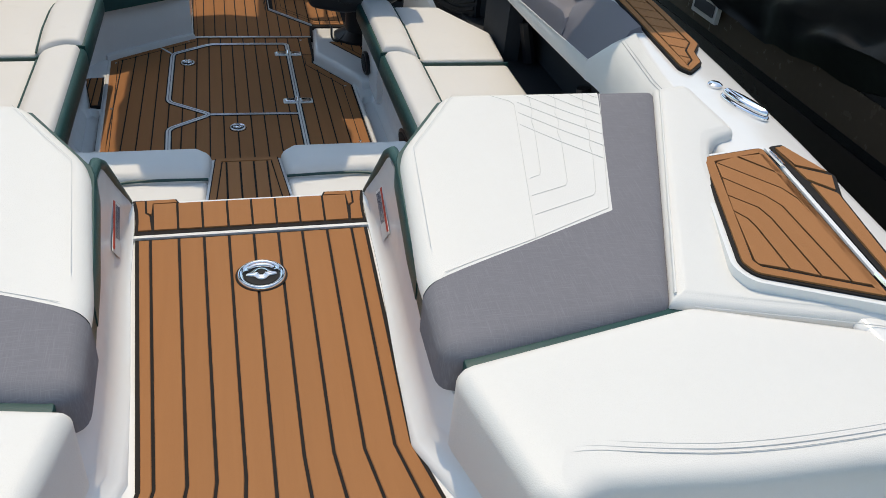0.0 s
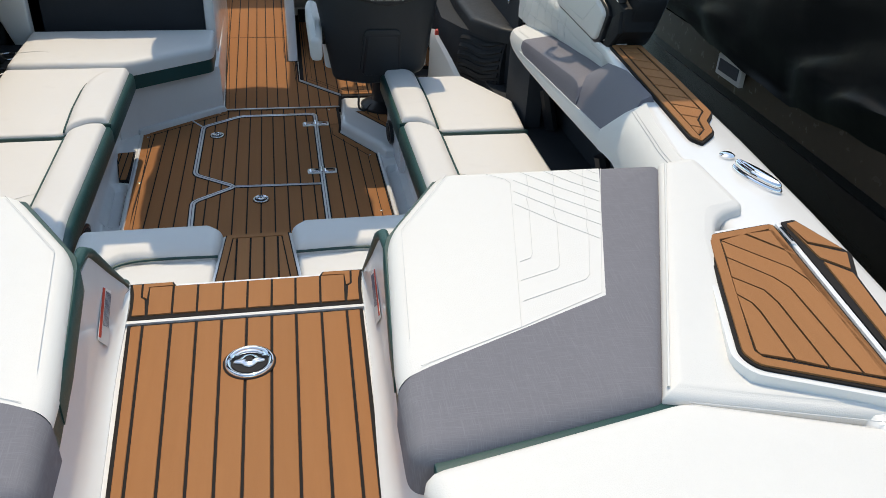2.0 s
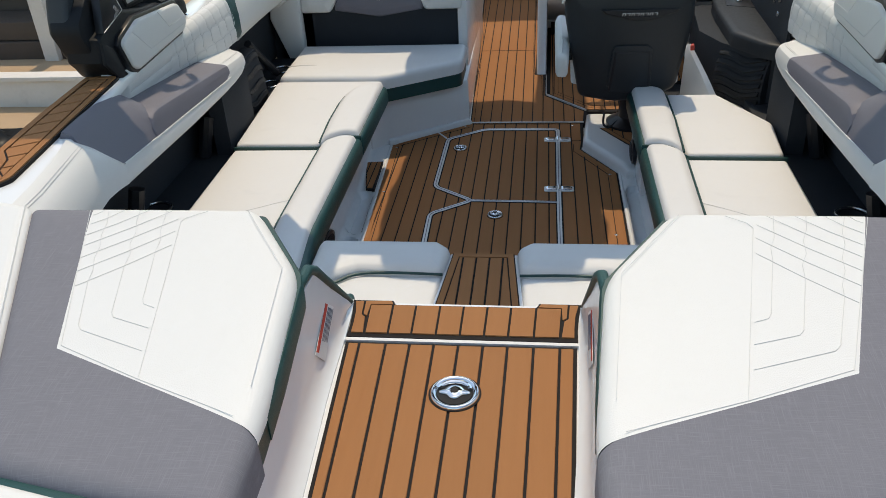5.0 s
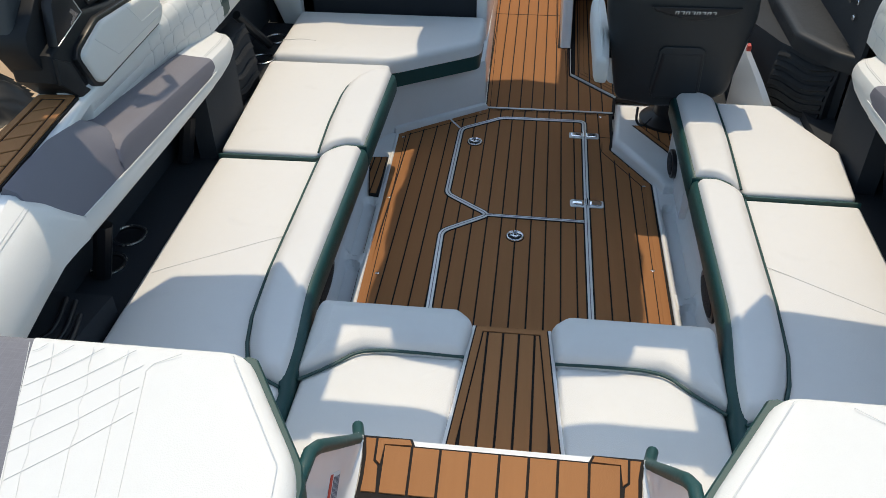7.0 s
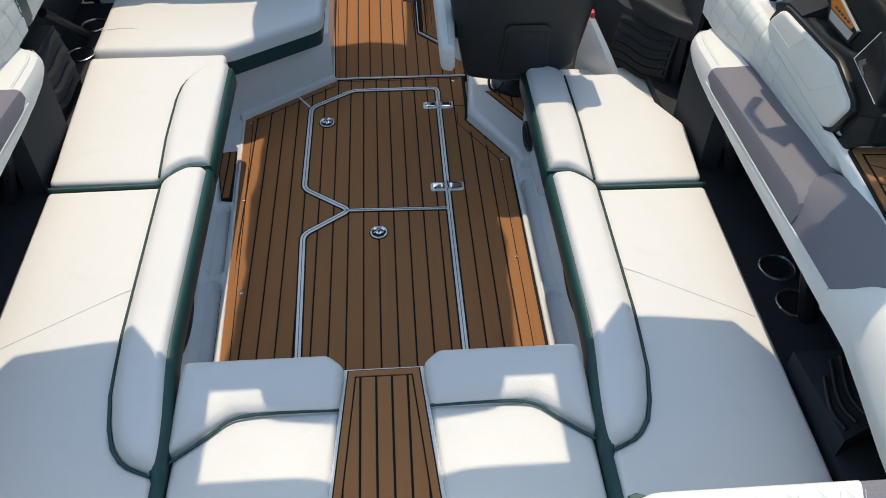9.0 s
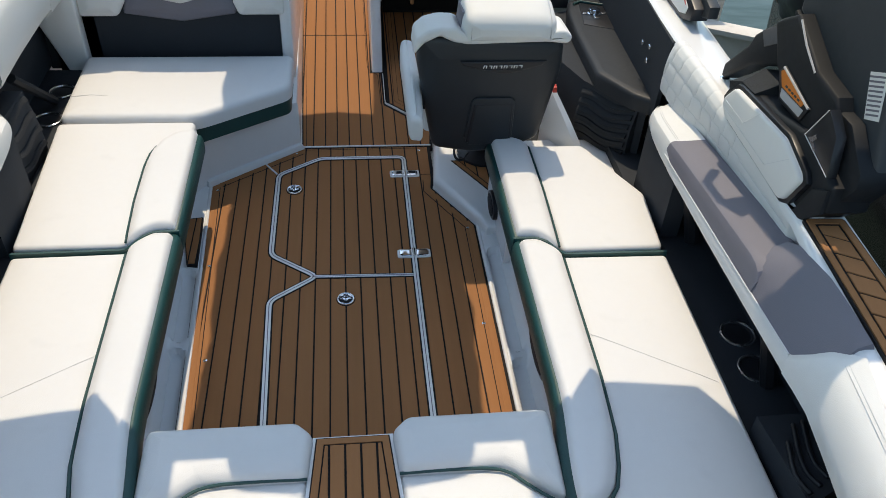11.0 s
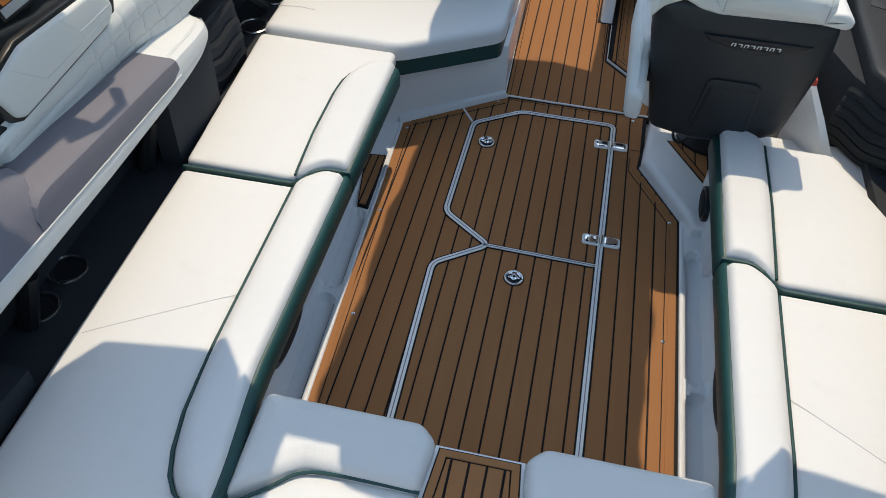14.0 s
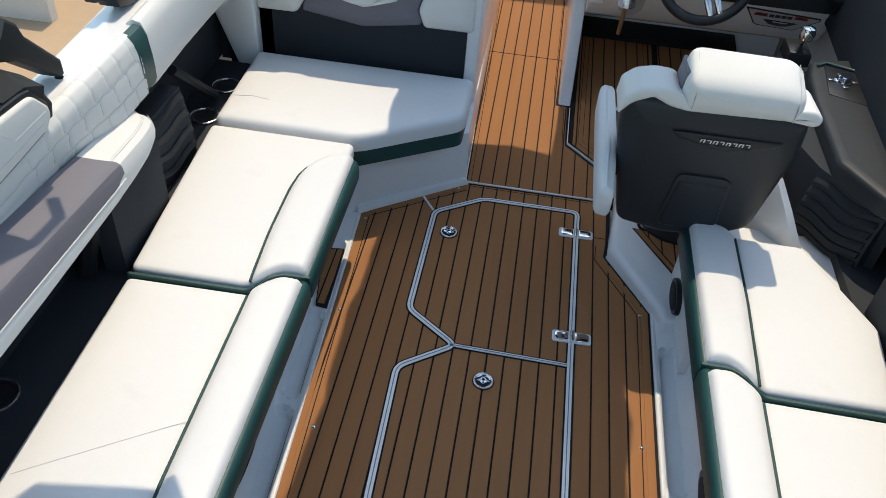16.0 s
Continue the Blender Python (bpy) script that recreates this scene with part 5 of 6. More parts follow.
    for k in range(7):
        z = z0 + 0.02 + (z1 - z0 - 0.07) * k / 6
        wave = [(t, z + 0.035 * t + 0.012 * math.sin(7 * t + 0.5)) for t in [0.04 + 0.92 * m / 12 for m in range(13)]]
        part("rib", along([[on_face(t, h, 0.001), on_face(t, h + 0.006, 0.012), on_face(t, h + 0.024, 0.006), on_face(t, h + 0.026, 0.0)] for t, h in wave]), TEXTURED, g, smooth=50)
    if not port:
        part("emblem", along([[on_face(t, z, 0.014) for z in (z0 + 0.03, z0 + 0.05)] + [on_face(t, z, 0.010) for z in (z0 + 0.05, z0 + 0.03)] for t in (0.88, 0.96)]), SILVER, g, "small silver emblem")


cockpit_side(-1), cockpit_side(1)

# ---- helm ----
chair = thing("helm_chair", (0.56, 0.85, 0.06), "charcoal-backed helm chair with white vinyl headrest and armrest", "chair")
SH = [(0.345, 0.36), (0.50, 0.335), (0.66, 0.345), (0.775, 0.40), (0.825, 0.72), (0.815, 0.84), (0.27, 0.86), (0.272, 0.74)]
bm = pad(SH, 0, 0.07, 0.03, 0.03, 0.006, depth=0.05)
for v in bm.verts:
    x, z, d = v.co
    v.co = (x, 0.675 - d - 0.10 * (z - 0.6) + 0.25 * (x - 0.55) ** 2, z)
shell = part("shell", bm, SHELL, chair, "charcoal plastic seat shell")
yc = lambda x, z: 0.675 - 0.0765 - 0.10 * (z - 0.6) + 0.25 * (x - 0.55) ** 2


def on_shell(poly, d0, d1, r=0.004, rc=0.004):
    b = pad(poly, 0, d1 - d0, r, rc, 0.0, depth=0.004)
    for v in b.verts:
        x, z, d = v.co
        v.co = (x, yc(x, z) - d0 - d, z)
    return b


part("recess", on_shell([(0.465, 0.42), (0.66, 0.42), (0.655, 0.595), (0.635, 0.61), (0.50, 0.61), (0.485, 0.595)], -0.004, 0.003), SHELL, shell)
part("recess_edge", on_shell([(0.475, 0.40), (0.655, 0.40), (0.648, 0.585), (0.495, 0.585)], -0.004, 0.0045), BLACK, shell)
part("recess_face", on_shell([(0.482, 0.39), (0.648, 0.39), (0.641, 0.578), (0.502, 0.578)], -0.004, 0.0055), SHELL, shell)
part("badge", on_shell([(0.425, 0.770), (0.755, 0.770), (0.735, 0.752), (0.62, 0.722), (0.575, 0.722), (0.445, 0.752)], 0.0, 0.006), BLACK, shell, "black wedge badge with a silver emblem")
for k in range(8):
    x = 0.513 + 0.019 * k
    for a, b, c, e in ((0.0, 0.0035, 0.0, 0.012), (0.0005, 0.0135, 0.0095, 0.012), (0.010, 0.0135, 0.0, 0.012))[k % 2:]:
        part("emblem_bar", on_shell([(x + a, 0.745 + c), (x + b, 0.745 + c), (x + b + 0.0028, 0.745 + e), (x + a + 0.0028, 0.745 + e)], 0.005, 0.0080, 0.0006, 0.0004), SILVER, shell, "silver emblem bar")
for k in range(4):
    x = 0.52 + 0.04 * k
    part("badge_facet", on_shell([(x, 0.741), (x + 0.03, 0.741), (x + 0.015, 0.728)], 0.004, 0.007, 0.001, 0.001), CONSOLE, shell)
# white shoulders and headrest
bm = pad([(0.258, 0.79), (0.264, 0.855), (0.30, 0.888), (0.355, 0.902), (0.41, 0.898), (0.455, 0.866), (0.745, 0.866), (0.775, 0.888), (0.812, 0.888), (0.836, 0.868), (0.836, 0.846), (0.820, 0.834), (0.745, 0.842), (0.455, 0.832), (0.40, 0.842), (0.35, 0.866), (0.295, 0.838)], 0, 0.16, 0.014, 0.012, 0.0, depth=0.002)
for v in bm.verts:
    x, z, d = v.co
    v.co = (x, 0.762 - d - 0.06 * (z - 0.6), z - 0.012 * (1 - d / 0.16))
part("shoulder", bm, VINYL, chair, "white vinyl shoulder")
bm = pad([(0.425, 0.835), (0.435, 0.985), (0.46, 1.010), (0.735, 1.005), (0.775, 0.975), (0.79, 0.835)], 0, 0.17, 0.05, 0.03, 0.004, depth=0.02, bottom_r=0.03)
for v in bm.verts:
    x, z, d = v.co
    v.co = (x, 0.755 - d * 0.95 - 0.05 * (z - 0.6), 0.835 + (z - 0.835) * (0.86 - 0.30 * d / 0.17))
part("headrest", bm, VINYL, chair, "white vinyl headrest")
for x in (0.462, 0.752):
    part("headrest_seam", tube([(x, 0.5815, 0.846), (x, 0.5790, 0.895), (x, 0.590, 0.922), (x, 0.630, 0.945), (x, 0.70, 0.972)], 0.0012, 5), STITCH, chair)
# grey colour stands for the shade on the headrest's left side
part("headrest_side", front_prism([(0.421, 0.85), (0.430, 0.94), (0.440, 0.94), (0.440, 0.85)], 0.63, 0.74, 0.004), GREY_VINYL, chair, "grey panel that colours in the shade of the headrest side")
part("backrest", pad([(0.31, 0.72), (0.80, 0.72), (0.80, 0.80), (0.31, 0.80)], 0.44, 0.845, 0.03, 0.03), VINYL, chair)
part("seat", pad([(0.31, 0.70), (0.80, 0.70), (0.79, 1.18), (0.32, 1.18)], 0.40, 0.52, 0.04, 0.05, 0.01), VINYL, chair)
part("pedestal", lathe([(0.13, 0.0), (0.13, 0.02), (0.07, 0.05), (0.065, 0.33), (0.14, 0.36), (0.14, 0.39)], (0.64, 1.05, 0.06), 24), BLACK, chair)
bm = pad([(0.234, 0.44), (0.285, 0.43), (0.300, 0.70), (0.296, 1.08), (0.245, 1.09), (0.236, 1.02)], 0.52, 0.625, 0.025, 0.02, 0.004, depth=0.004, bottom_r=0.02)
arm = part("armrest", bm, VINYL, chair, "white vinyl armrest")
part("arm_bracket", box(0.285, 0.33, 0.66, 0.95, 0.53, 0.60, 0.006), BLACK, chair)
part("cable", tube(dense([(0.50, 1.06, 0.12), (0.49, 0.99, 0.075), (0.53, 0.97, 0.072), (0.56, 1.01, 0.10), (0.58, 0.99, 0.072), (0.62, 0.985, 0.075), (0.63, 1.05, 0.13)]), 0.006), BLACK, chair, "black cable loop under the chair")

# console beside the chair
con = thing("helm_console", (1.18, 1.2, 0.0), "dark grey side console with rotary controller", "console")
PULLED_TO_CAMERA.add(con)
TOP = [(1.105, 1.64), (1.285, 1.70), (1.275, 0.90), (1.240, 0.655), (1.165, 0.715), (1.060, 0.90), (1.062, 1.30), (1.075, 1.50)]
part("worktop", pad(TOP, 0.485, 0.555, 0.02, 0.02, 0.003, depth=0.02), CONSOLE, con)
part("body", prism([(1.10, 1.66), (1.27, 1.66), (1.26, 0.90), (1.235, 0.70), (1.175, 0.74), (1.03, 0.95), (0.96, 1.15), (1.0, 1.62)], 0.0, 0.49), CARPET, con)
part("control_panel", prism([(1.12, 1.36), (1.26, 1.30), (1.27, 1.56), (1.15, 1.60)], 0.545, 0.562, 0.004), BLACK, con)
part("panel_trim", tube([(1.12, 1.58, 0.562), (1.16, 1.61, 0.564), (1.27, 1.57, 0.564)], 0.006), GREEN, con)
knob = part("knob", lathe([(0.034, 0.0), (0.034, 0.008), (0.026, 0.010), (0.026, 0.026), (0.022, 0.030), (0.0, 0.030)], (1.195, 1.47, 0.56)), CHROME, con, "chrome rotary knob")
for a in range(4):
    part("key", box(1.195 + 0.045 * math.cos(a * 1.57) - 0.012, 1.195 + 0.045 * math.cos(a * 1.57) + 0.012, 1.47 + 0.05 * math.sin(a * 1.57) - 0.009, 1.47 + 0.05 * math.sin(a * 1.57) + 0.009, 0.56, 0.568, 0.002), STEEL, con)
thr = thing("throttle_lever", (1.085, 1.74, 0.55), "chrome throttle lever with round knob", "throttle")
PULLED_TO_CAMERA.add(thr)
part("mount", box(1.03, 1.12, 1.68, 1.82, 0.50, 0.560, 0.012), BLACK, thr)
part("stem", tube([(1.085, 1.75, 0.57), (1.085, 1.73, 0.60)], 0.011), CHROME, thr)
part("grip", lathe([(0.0, -0.03), (0.026, -0.02), (0.032, 0.005), (0.026, 0.03), (0.0, 0.036)], (1.085, 1.725, 0.622)), CHROME, thr)
for y, z in ((0.80, 0.66), (0.88, 0.70), (0.80, 0.72)):
    n = thing("switch_button", (1.228, y, z), "small round chrome switch on the side panel", "switch", "side switches")
    PULLED_TO_CAMERA.add(n)
    part("cap", lathe([(0.012, 0.0), (0.012, -0.006), (0.009, -0.009), (0.0, -0.009)], (1.230, y, z), 16, "x"), CHROME, n)
solid("side_panel", pull_to_camera(along([[(1.225, 0.62, 0.50), (1.245, 0.62, 0.50), (1.248, 0.62, 0.825), (1.236, 0.62, 0.825)], [(1.250, 1.4, 0.50), (1.275, 1.4, 0.50), (1.282, 1.4, 0.840), (1.268, 1.4, 0.840)], [(1.285, 2.15, 0.50), (1.305, 2.15, 0.50), (1.305, 2.15, 0.855), (1.290, 2.15, 0.855)]])), CARPET, "black lined panel beside the helm", "side panel", kind="structure")
solid("helm_side_wall", along([[(0.825, 0.84, 0.0), (0.86, 0.84, 0.0), (0.86, 0.84, 0.54), (0.84, 0.85, 0.54)], [(0.90, 0.75, 0.0), (0.94, 0.75, 0.0), (0.93, 0.75, 0.42), (0.90, 0.76, 0.43)], [(0.985, 0.66, 0.0), (1.03, 0.66, 0.0), (1.02, 0.66, 0.25), (0.985, 0.67, 0.26)]]), GEL_IN, "white moulded wing beside the helm chair", "bulkhead", kind="structure")

tag = thing("safety_lanyard", (0.86, 0.79, 0.53), "small red safety lanyard clipped on the white wing", "lanyard")
part("clip", box(0.850, 0.866, 0.780, 0.798, 0.528, 0.552, 0.005), RED, tag)
part("toggle", lathe([(0.007, -0.012), (0.008, 0.0), (0.006, 0.012)], (0.862, 0.806, 0.538), 12), RED, tag)

# dash
dash = thing("dashboard", (0.72, 2.2, 0.1), "white and black dashboard with dark screen", "dashboard")
part("lower_panel", side_prism([(2.66, 0.17), (2.12, 0.42), (2.00, 0.60), (2.60, 0.62)], 0.205, 1.285, 0.01), GEL, dash, "white lower dash panel")
part("binnacle", side_prism([(2.06, 0.595), (1.94, 0.625), (1.90, 0.70), (1.93, 0.78), (2.02, 0.86), (2.6, 0.97), (2.6, 0.60)], 0.62, 1.285, 0.02, 3), BLACK, dash, "black dash pad")
part("left_binnacle", side_prism([(2.10, 0.50), (1.99, 0.58), (1.96, 0.75), (2.02, 0.86), (2.6, 0.97), (2.6, 0.60)], 0.27, 0.47, 0.015), BLACK, dash, "black lever housing")
part("white_end", side_prism([(2.05, 0.50), (1.97, 0.80), (2.02, 0.90), (2.6, 0.98), (2.6, 0.55)], 0.205, 0.275, 0.012), GEL, dash, "white dash end")
part("screen", side_prism([(1.897, 0.70), (1.925, 0.785), (2.00, 0.85), (2.008, 0.845), (1.935, 0.78), (1.907, 0.70)], 0.84, 1.20, 0.002), SCREEN, dash, "dark glass screen")
part("kick_plate", side_prism([(2.50, 0.115), (2.70, 0.150), (2.70, 0.165), (2.50, 0.130)], 0.235, 1.05, 0.003), BLACK, dash, "black foot plate")


def on_dash(poly, d0, d1, bevel=0.001):
    """A flat piece on the sloping lower panel, given in x and z."""
    bm = front_prism(poly, -d1, -d0, bevel)
    for v in bm.verts:
        v.co.y += 2.12 - (v.co.z - 0.42) * 0.667
    return bm


PLQ = [(0.890, 0.589), (1.225, 0.566), (1.230, 0.552), (1.140, 0.472), (0.975, 0.482), (0.955, 0.492)]
plq = part("plaque", on_dash(PLQ, -0.002, 0.007), BLACK, dash, "grey switch plaque with red-edged buttons")
part("plaque_face", on_dash(inset(ccw(PLQ), 0.006), 0.005, 0.009), STEEL_GREY, plq)
for x0, m in ((0.935, RED), (1.110, RED)):
    part("button", on_dash([(x0, 0.547), (x0 + 0.065, 0.543), (x0 + 0.060, 0.565), (x0 + 0.004, 0.568)], 0.008, 0.0105), m, plq, "red-edged button")
    part("button_face", on_dash([(x0 + 0.006, 0.550), (x0 + 0.058, 0.547), (x0 + 0.055, 0.561), (x0 + 0.009, 0.564)], 0.010, 0.0118), BLACK, plq)
for k in range(4):
    part("switch", on_dash([(1.004 + 0.026 * k, 0.545), (1.026 + 0.026 * k, 0.544), (1.026 + 0.026 * k, 0.561), (1.004 + 0.026 * k, 0.562)], 0.008, 0.012), BLACK, plq)
part("emblem", on_dash([(0.985, 0.528), (1.145, 0.522), (1.105, 0.496), (1.07, 0.490), (1.02, 0.500)], 0.008, 0.011), BLACK, plq, "black winged emblem plate")
part("emblem_bar", on_dash([(1.03, 0.520), (1.10, 0.518), (1.095, 0.512), (1.035, 0.514)], 0.010, 0.0125), SILVER, plq)
part("lever_plate", on_dash([(0.335, 0.60), (0.350, 0.47), (0.385, 0.435), (0.425, 0.435), (0.455, 0.48), (0.460, 0.60), (0.42, 0.575), (0.375, 0.575)], -0.002, 0.006, 0.003), STEEL_GREY, dash, "pale grey plate round the lever")
solid("dash_base", box(0.205, 1.285, 2.66, 2.80, 0.0, 0.9, 0.01), GEL_IN, "white bulkhead under the dash", "bulkhead", kind="structure")
solid("dash_top", prism([(0.15, 2.05), (1.29, 2.05), (1.20, 3.05), (0.15, 3.05)], 0.93, 0.985, 0.02), GEL, "white moulded dash top", "dash", kind="structure")
wheel = thing("steering_wheel", (0.64, 1.78, 0.78), "black steering wheel with brushed metal spokes", "steering wheel")
tilt = Matrix.Translation((0.636, 1.76, 0.805)) @ Matrix.Rotation(radians(66), 4, "X")


def tilted(bm):
    bmesh.ops.transform(bm, matrix=tilt, verts=bm.verts)
    return bm


part("rim", tilted(torus((0, 0, 0), 0.185, 0.021, 40, 10)), BLACK, wheel)
part("boss", tilted(lathe([(0.082, -0.03), (0.086, 0.0), (0.074, 0.018), (0.060, 0.020)], (0, 0, 0), 32)), BLACK, wheel, "black wheel boss")
part("hub", tilted(lathe([(0.058, 0.015), (0.058, 0.022), (0.052, 0.026), (0.050, 0.0235), (0.0, 0.025)], (0, 0, 0), 32)), STEEL, wheel, "round brushed metal hub")
for a in (57, 172, 292):
    d = Vector((math.cos(radians(a)), math.sin(radians(a)), 0))
    n = Vector((-d.y, d.x, 0))
    for o in (-0.019, 0.019):
        c = [d * 0.075 + n * (o - 0.014), d * 0.17 + n * (o - 0.010), d * 0.17 + n * (o + 0.010), d * 0.075 + n * (o + 0.014)]
        part("spoke", tilted(prism([tuple(p[:2]) for p in c], -0.010, 0.012, 0.005)), STEEL, wheel)
part("column", tilted(lathe([(0.05, -0.25), (0.05, -0.02), (0.045, -0.01)], (0, 0, 0), 20)), BLACK, wheel)
lev = thing("gear_lever", (0.385, 2.0, 0.4), "slim tan and steel lever beside the wheel", "lever")
part("stem", tube([(0.372, 2.06, 0.36), (0.372, 1.985, 0.60)], 0.010), BRASS, lev)
part("boot", lathe([(0.045, 0.0), (0.035, 0.06), (0.015, 0.09)], (0.372, 2.00, 0.53)), STEEL, lev)
part("tee_handle", tube([(0.330, 1.975, 0.61), (0.415, 1.975, 0.61)], 0.013), BRASS, lev)

# bow seat at the end of the walkway
bow = thing("bow_seat", (0, 3.9, 0.2), "white vinyl bow seat cushion at the end of the walkway", "seat")
part("cushion", pad([(-0.55, 3.36), (0.50, 3.36), (0.45, 4.3), (-0.50, 4.3)], 0.23, 0.42, 0.05, 0.04), VINYL, bow)
part("base", prism([(-0.55, 3.39), (0.50, 3.39), (0.45, 4.3), (-0.50, 4.3)], 0.05, 0.225), BLACK, bow)
part("grille", box(-0.10, 0.06, 3.375, 3.392, 0.175, 0.215, 0.003), STEEL, bow, "small grille under the cushion")



# ---- windscreen ----
def windscreen(s):
    t = thing("windscreen", (s * 1.34, 1.6, 0.84), "framed windscreen wing of clear glass with black rails", "windscreen", "windscreen wings")
    PULLED_TO_CAMERA.add(t)
    part("lower_rail", tube([(s * 1.325, 0.98, 0.850), (s * 1.335, 1.6, 0.862), (s * 1.33, 2.3, 0.885), (s * 1.22, 2.9, 0.91)], 0.020), BLACK, t)
    part("upper_rail", tube([(s * 1.375, 0.80, 0.925), (s * 1.375, 1.15, 0.985), (s * 1.36, 1.7, 1.085), (s * 1.31, 2.3, 1.20), (s * 1.15, 2.8, 1.28)], 0.018), SATIN, t)
    bm = along([[(s * 1.330, 0.95, 0.87), (s * 1.337, 0.95, 0.87), (s * 1.375, 0.95, 0.945), (s * 1.368, 0.95, 0.945)], [(s * 1.333, 1.6, 0.87), (s * 1.340, 1.6, 0.87), (s * 1.368, 1.6, 1.06), (s * 1.361, 1.6, 1.06)], [(s * 1.328, 2.3, 0.90), (s * 1.335, 2.3, 0.90), (s * 1.316, 2.3, 1.19), (s * 1.309, 2.3, 1.19)]])
    pane = part("pane", bm, GLASS, t, "clear glass pane")
    pane.visible_shadow = False
    br = thing("windscreen_bracket", (s * 1.35, 0.85, 0.84), "black angular bracket with printed label at the windscreen foot", "bracket", "windscreen brackets")
    PULLED_TO_CAMERA.add(br)
    part("body", side_prism([(1.08, 0.838), (0.80, 0.838), (0.72, 0.865), (0.70, 0.92), (0.80, 0.955), (0.98, 0.965), (1.10, 0.90)], *sorted((s * 1.325, s * 1.40)), 0.008), BLACK, br)
    part("cap", side_prism([(0.72, 0.88), (0.66, 0.90), (0.66, 0.945), (0.74, 0.965), (0.86, 0.955)], *sorted((s * 1.365, s * 1.410)), 0.008), SHELL, br)
    part("label", side_prism([(1.03, 0.862), (0.82, 0.858), (0.765, 0.875), (0.755, 0.905), (0.82, 0.932), (0.97, 0.940), (1.05, 0.90)], *sorted((s * 1.3225, s * 1.3255)), 0), PAPER, br, "white printed label")
    part("label_bar", side_prism([(0.80, 0.912), (0.775, 0.905), (0.79, 0.917), (0.82, 0.924)], *sorted((s * 1.3212, s * 1.323)), 0), RED, br, "red print on the label")


windscreen(-1), windscreen(1)


# ---- tower legs ----
def tower(s):
    t = thing("tower_assembly", (s * 1.27, -0.2, 0.86), "satin black wake tower leg with white padded cheek", "wake tower", "wake towers")
    xs = lambda a, b: sorted((s * a, s * b))
    CHEEK = [(0.030, 0.930), (-0.016, 0.984), (-0.040, 0.990), (-0.247, 1.006), (-0.343, 1.013), (-0.460, 0.978), (-0.473, 0.963), (-0.432, 0.876), (-0.405, 0.860), (-0.004, 0.880), (0.028, 0.905)]
    part("cheek", side_prism(rounded(CHEEK, 0.012), *xs(1.176, 1.206), 0.010, 3), VINYL, t, "white vinyl cheek pad")
    part("cheek_frame", side_prism(inset(ccw(CHEEK), -0.013), *xs(1.189, 1.225), 0.006), BLACK, t, "black frame round the cheek pad")
    for pts in ([(0.006, 0.930), (-0.128, 0.930), (-0.196, 1.000)], [(0.000, 0.906), (-0.300, 0.900), (-0.400, 0.985)]):
        part("cheek_seam", tube([(s * 1.1757, y, z) for y, z in pts], 0.0009, 5), STITCH, t)
    FOOT = [(0.072, 0.860), (0.090, 0.905), (0.046, 0.985), (-0.098, 1.010), (-0.234, 1.026), (-0.358, 1.052), (-0.402, 1.065), (-0.542, 1.018), (-0.572, 1.010), (-0.574, 0.935), (-0.500, 0.862), (-0.420, 0.856)]
    part("foot", side_prism(FOOT, *xs(1.205, 1.330), 0.014, 3), SATIN, t)
    part("shoulder", along([[(s * x, y, z) for y, z in q] for x, q in ((1.198, [(0.060, 0.968), (-0.010, 1.004), (-0.100, 1.012), (-0.105, 0.99), (0.05, 0.95)]), (1.262, [(0.070, 0.985), (-0.005, 1.042), (-0.110, 1.046), (-0.11, 1.0), (0.06, 0.95)]), (1.330, [(0.065, 0.975), (-0.005, 1.035), (-0.110, 1.040), (-0.11, 1.0), (0.06, 0.95)]))]), TEXTURED, t, "rough black shoulder", smooth=20)
    part("toe", side_prism([(-0.405, 0.856), (-0.432, 0.846), (-0.470, 0.880), (-0.505, 0.965), (-0.565, 1.000), (-0.572, 0.930), (-0.500, 0.855)], *xs(1.196, 1.212), 0.006), SATIN, t)
    em = part("emblem_plate", side_prism([(-0.394, 1.060), (-0.453, 1.166), (-0.516, 1.125), (-0.542, 1.022)], *xs(1.196, 1.225), 0.003), BLACK, t, "dark glossy emblem plate")
    part("web", side_prism([(-0.350, 1.030), (-0.430, 1.150), (-0.500, 1.150), (-0.600, 1.070), (-0.608, 1.030), (-0.565, 0.955), (-0.500, 0.95)], *xs(1.235, 1.335), 0.008), SATIN, t)
    for a, b in (((-0.396, 1.059), (-0.452, 1.163)), ((-0.396, 1.059), (-0.540, 1.024))):
        part("emblem_line", tube([(s * 1.1955, *a), (s * 1.1955, *b)], 0.0013, 5), SILVER, em)
    part("emblem_mark", side_prism([(-0.415, 1.062), (-0.440, 1.086), (-0.452, 1.080), (-0.440, 1.066), (-0.462, 1.052), (-0.455, 1.044), (-0.432, 1.056)], *xs(1.1945, 1.197), 0), STEEL, em, "silver emblem")
    BRACE = [(-0.036, 1.206), (-0.068, 1.232), (-0.135, 1.272), (-0.304, 1.190), (-0.417, 1.178), (-0.440, 1.150), (-0.385, 1.050), (-0.315, 1.035), (-0.171, 1.030), (-0.172, 1.083), (-0.117, 1.105)]
    part("brace", side_prism(BRACE, *xs(1.225, 1.315), 0.012, 3), SATIN, t)
    part("brace_rib", tube([(s * 1.232, -0.150, 1.262), (s * 1.226, -0.22, 1.222), (s * 1.226, -0.298, 1.183)], 0.0035, 6), STEEL_GREY, t, "pale grey edge of the brace")
    part("decal_frame", side_prism([(-0.146, 1.110), (-0.166, 1.136), (-0.340, 1.100), (-0.314, 1.048), (-0.189, 1.048)], *xs(1.219, 1.230), 0.003), BLACK, t)
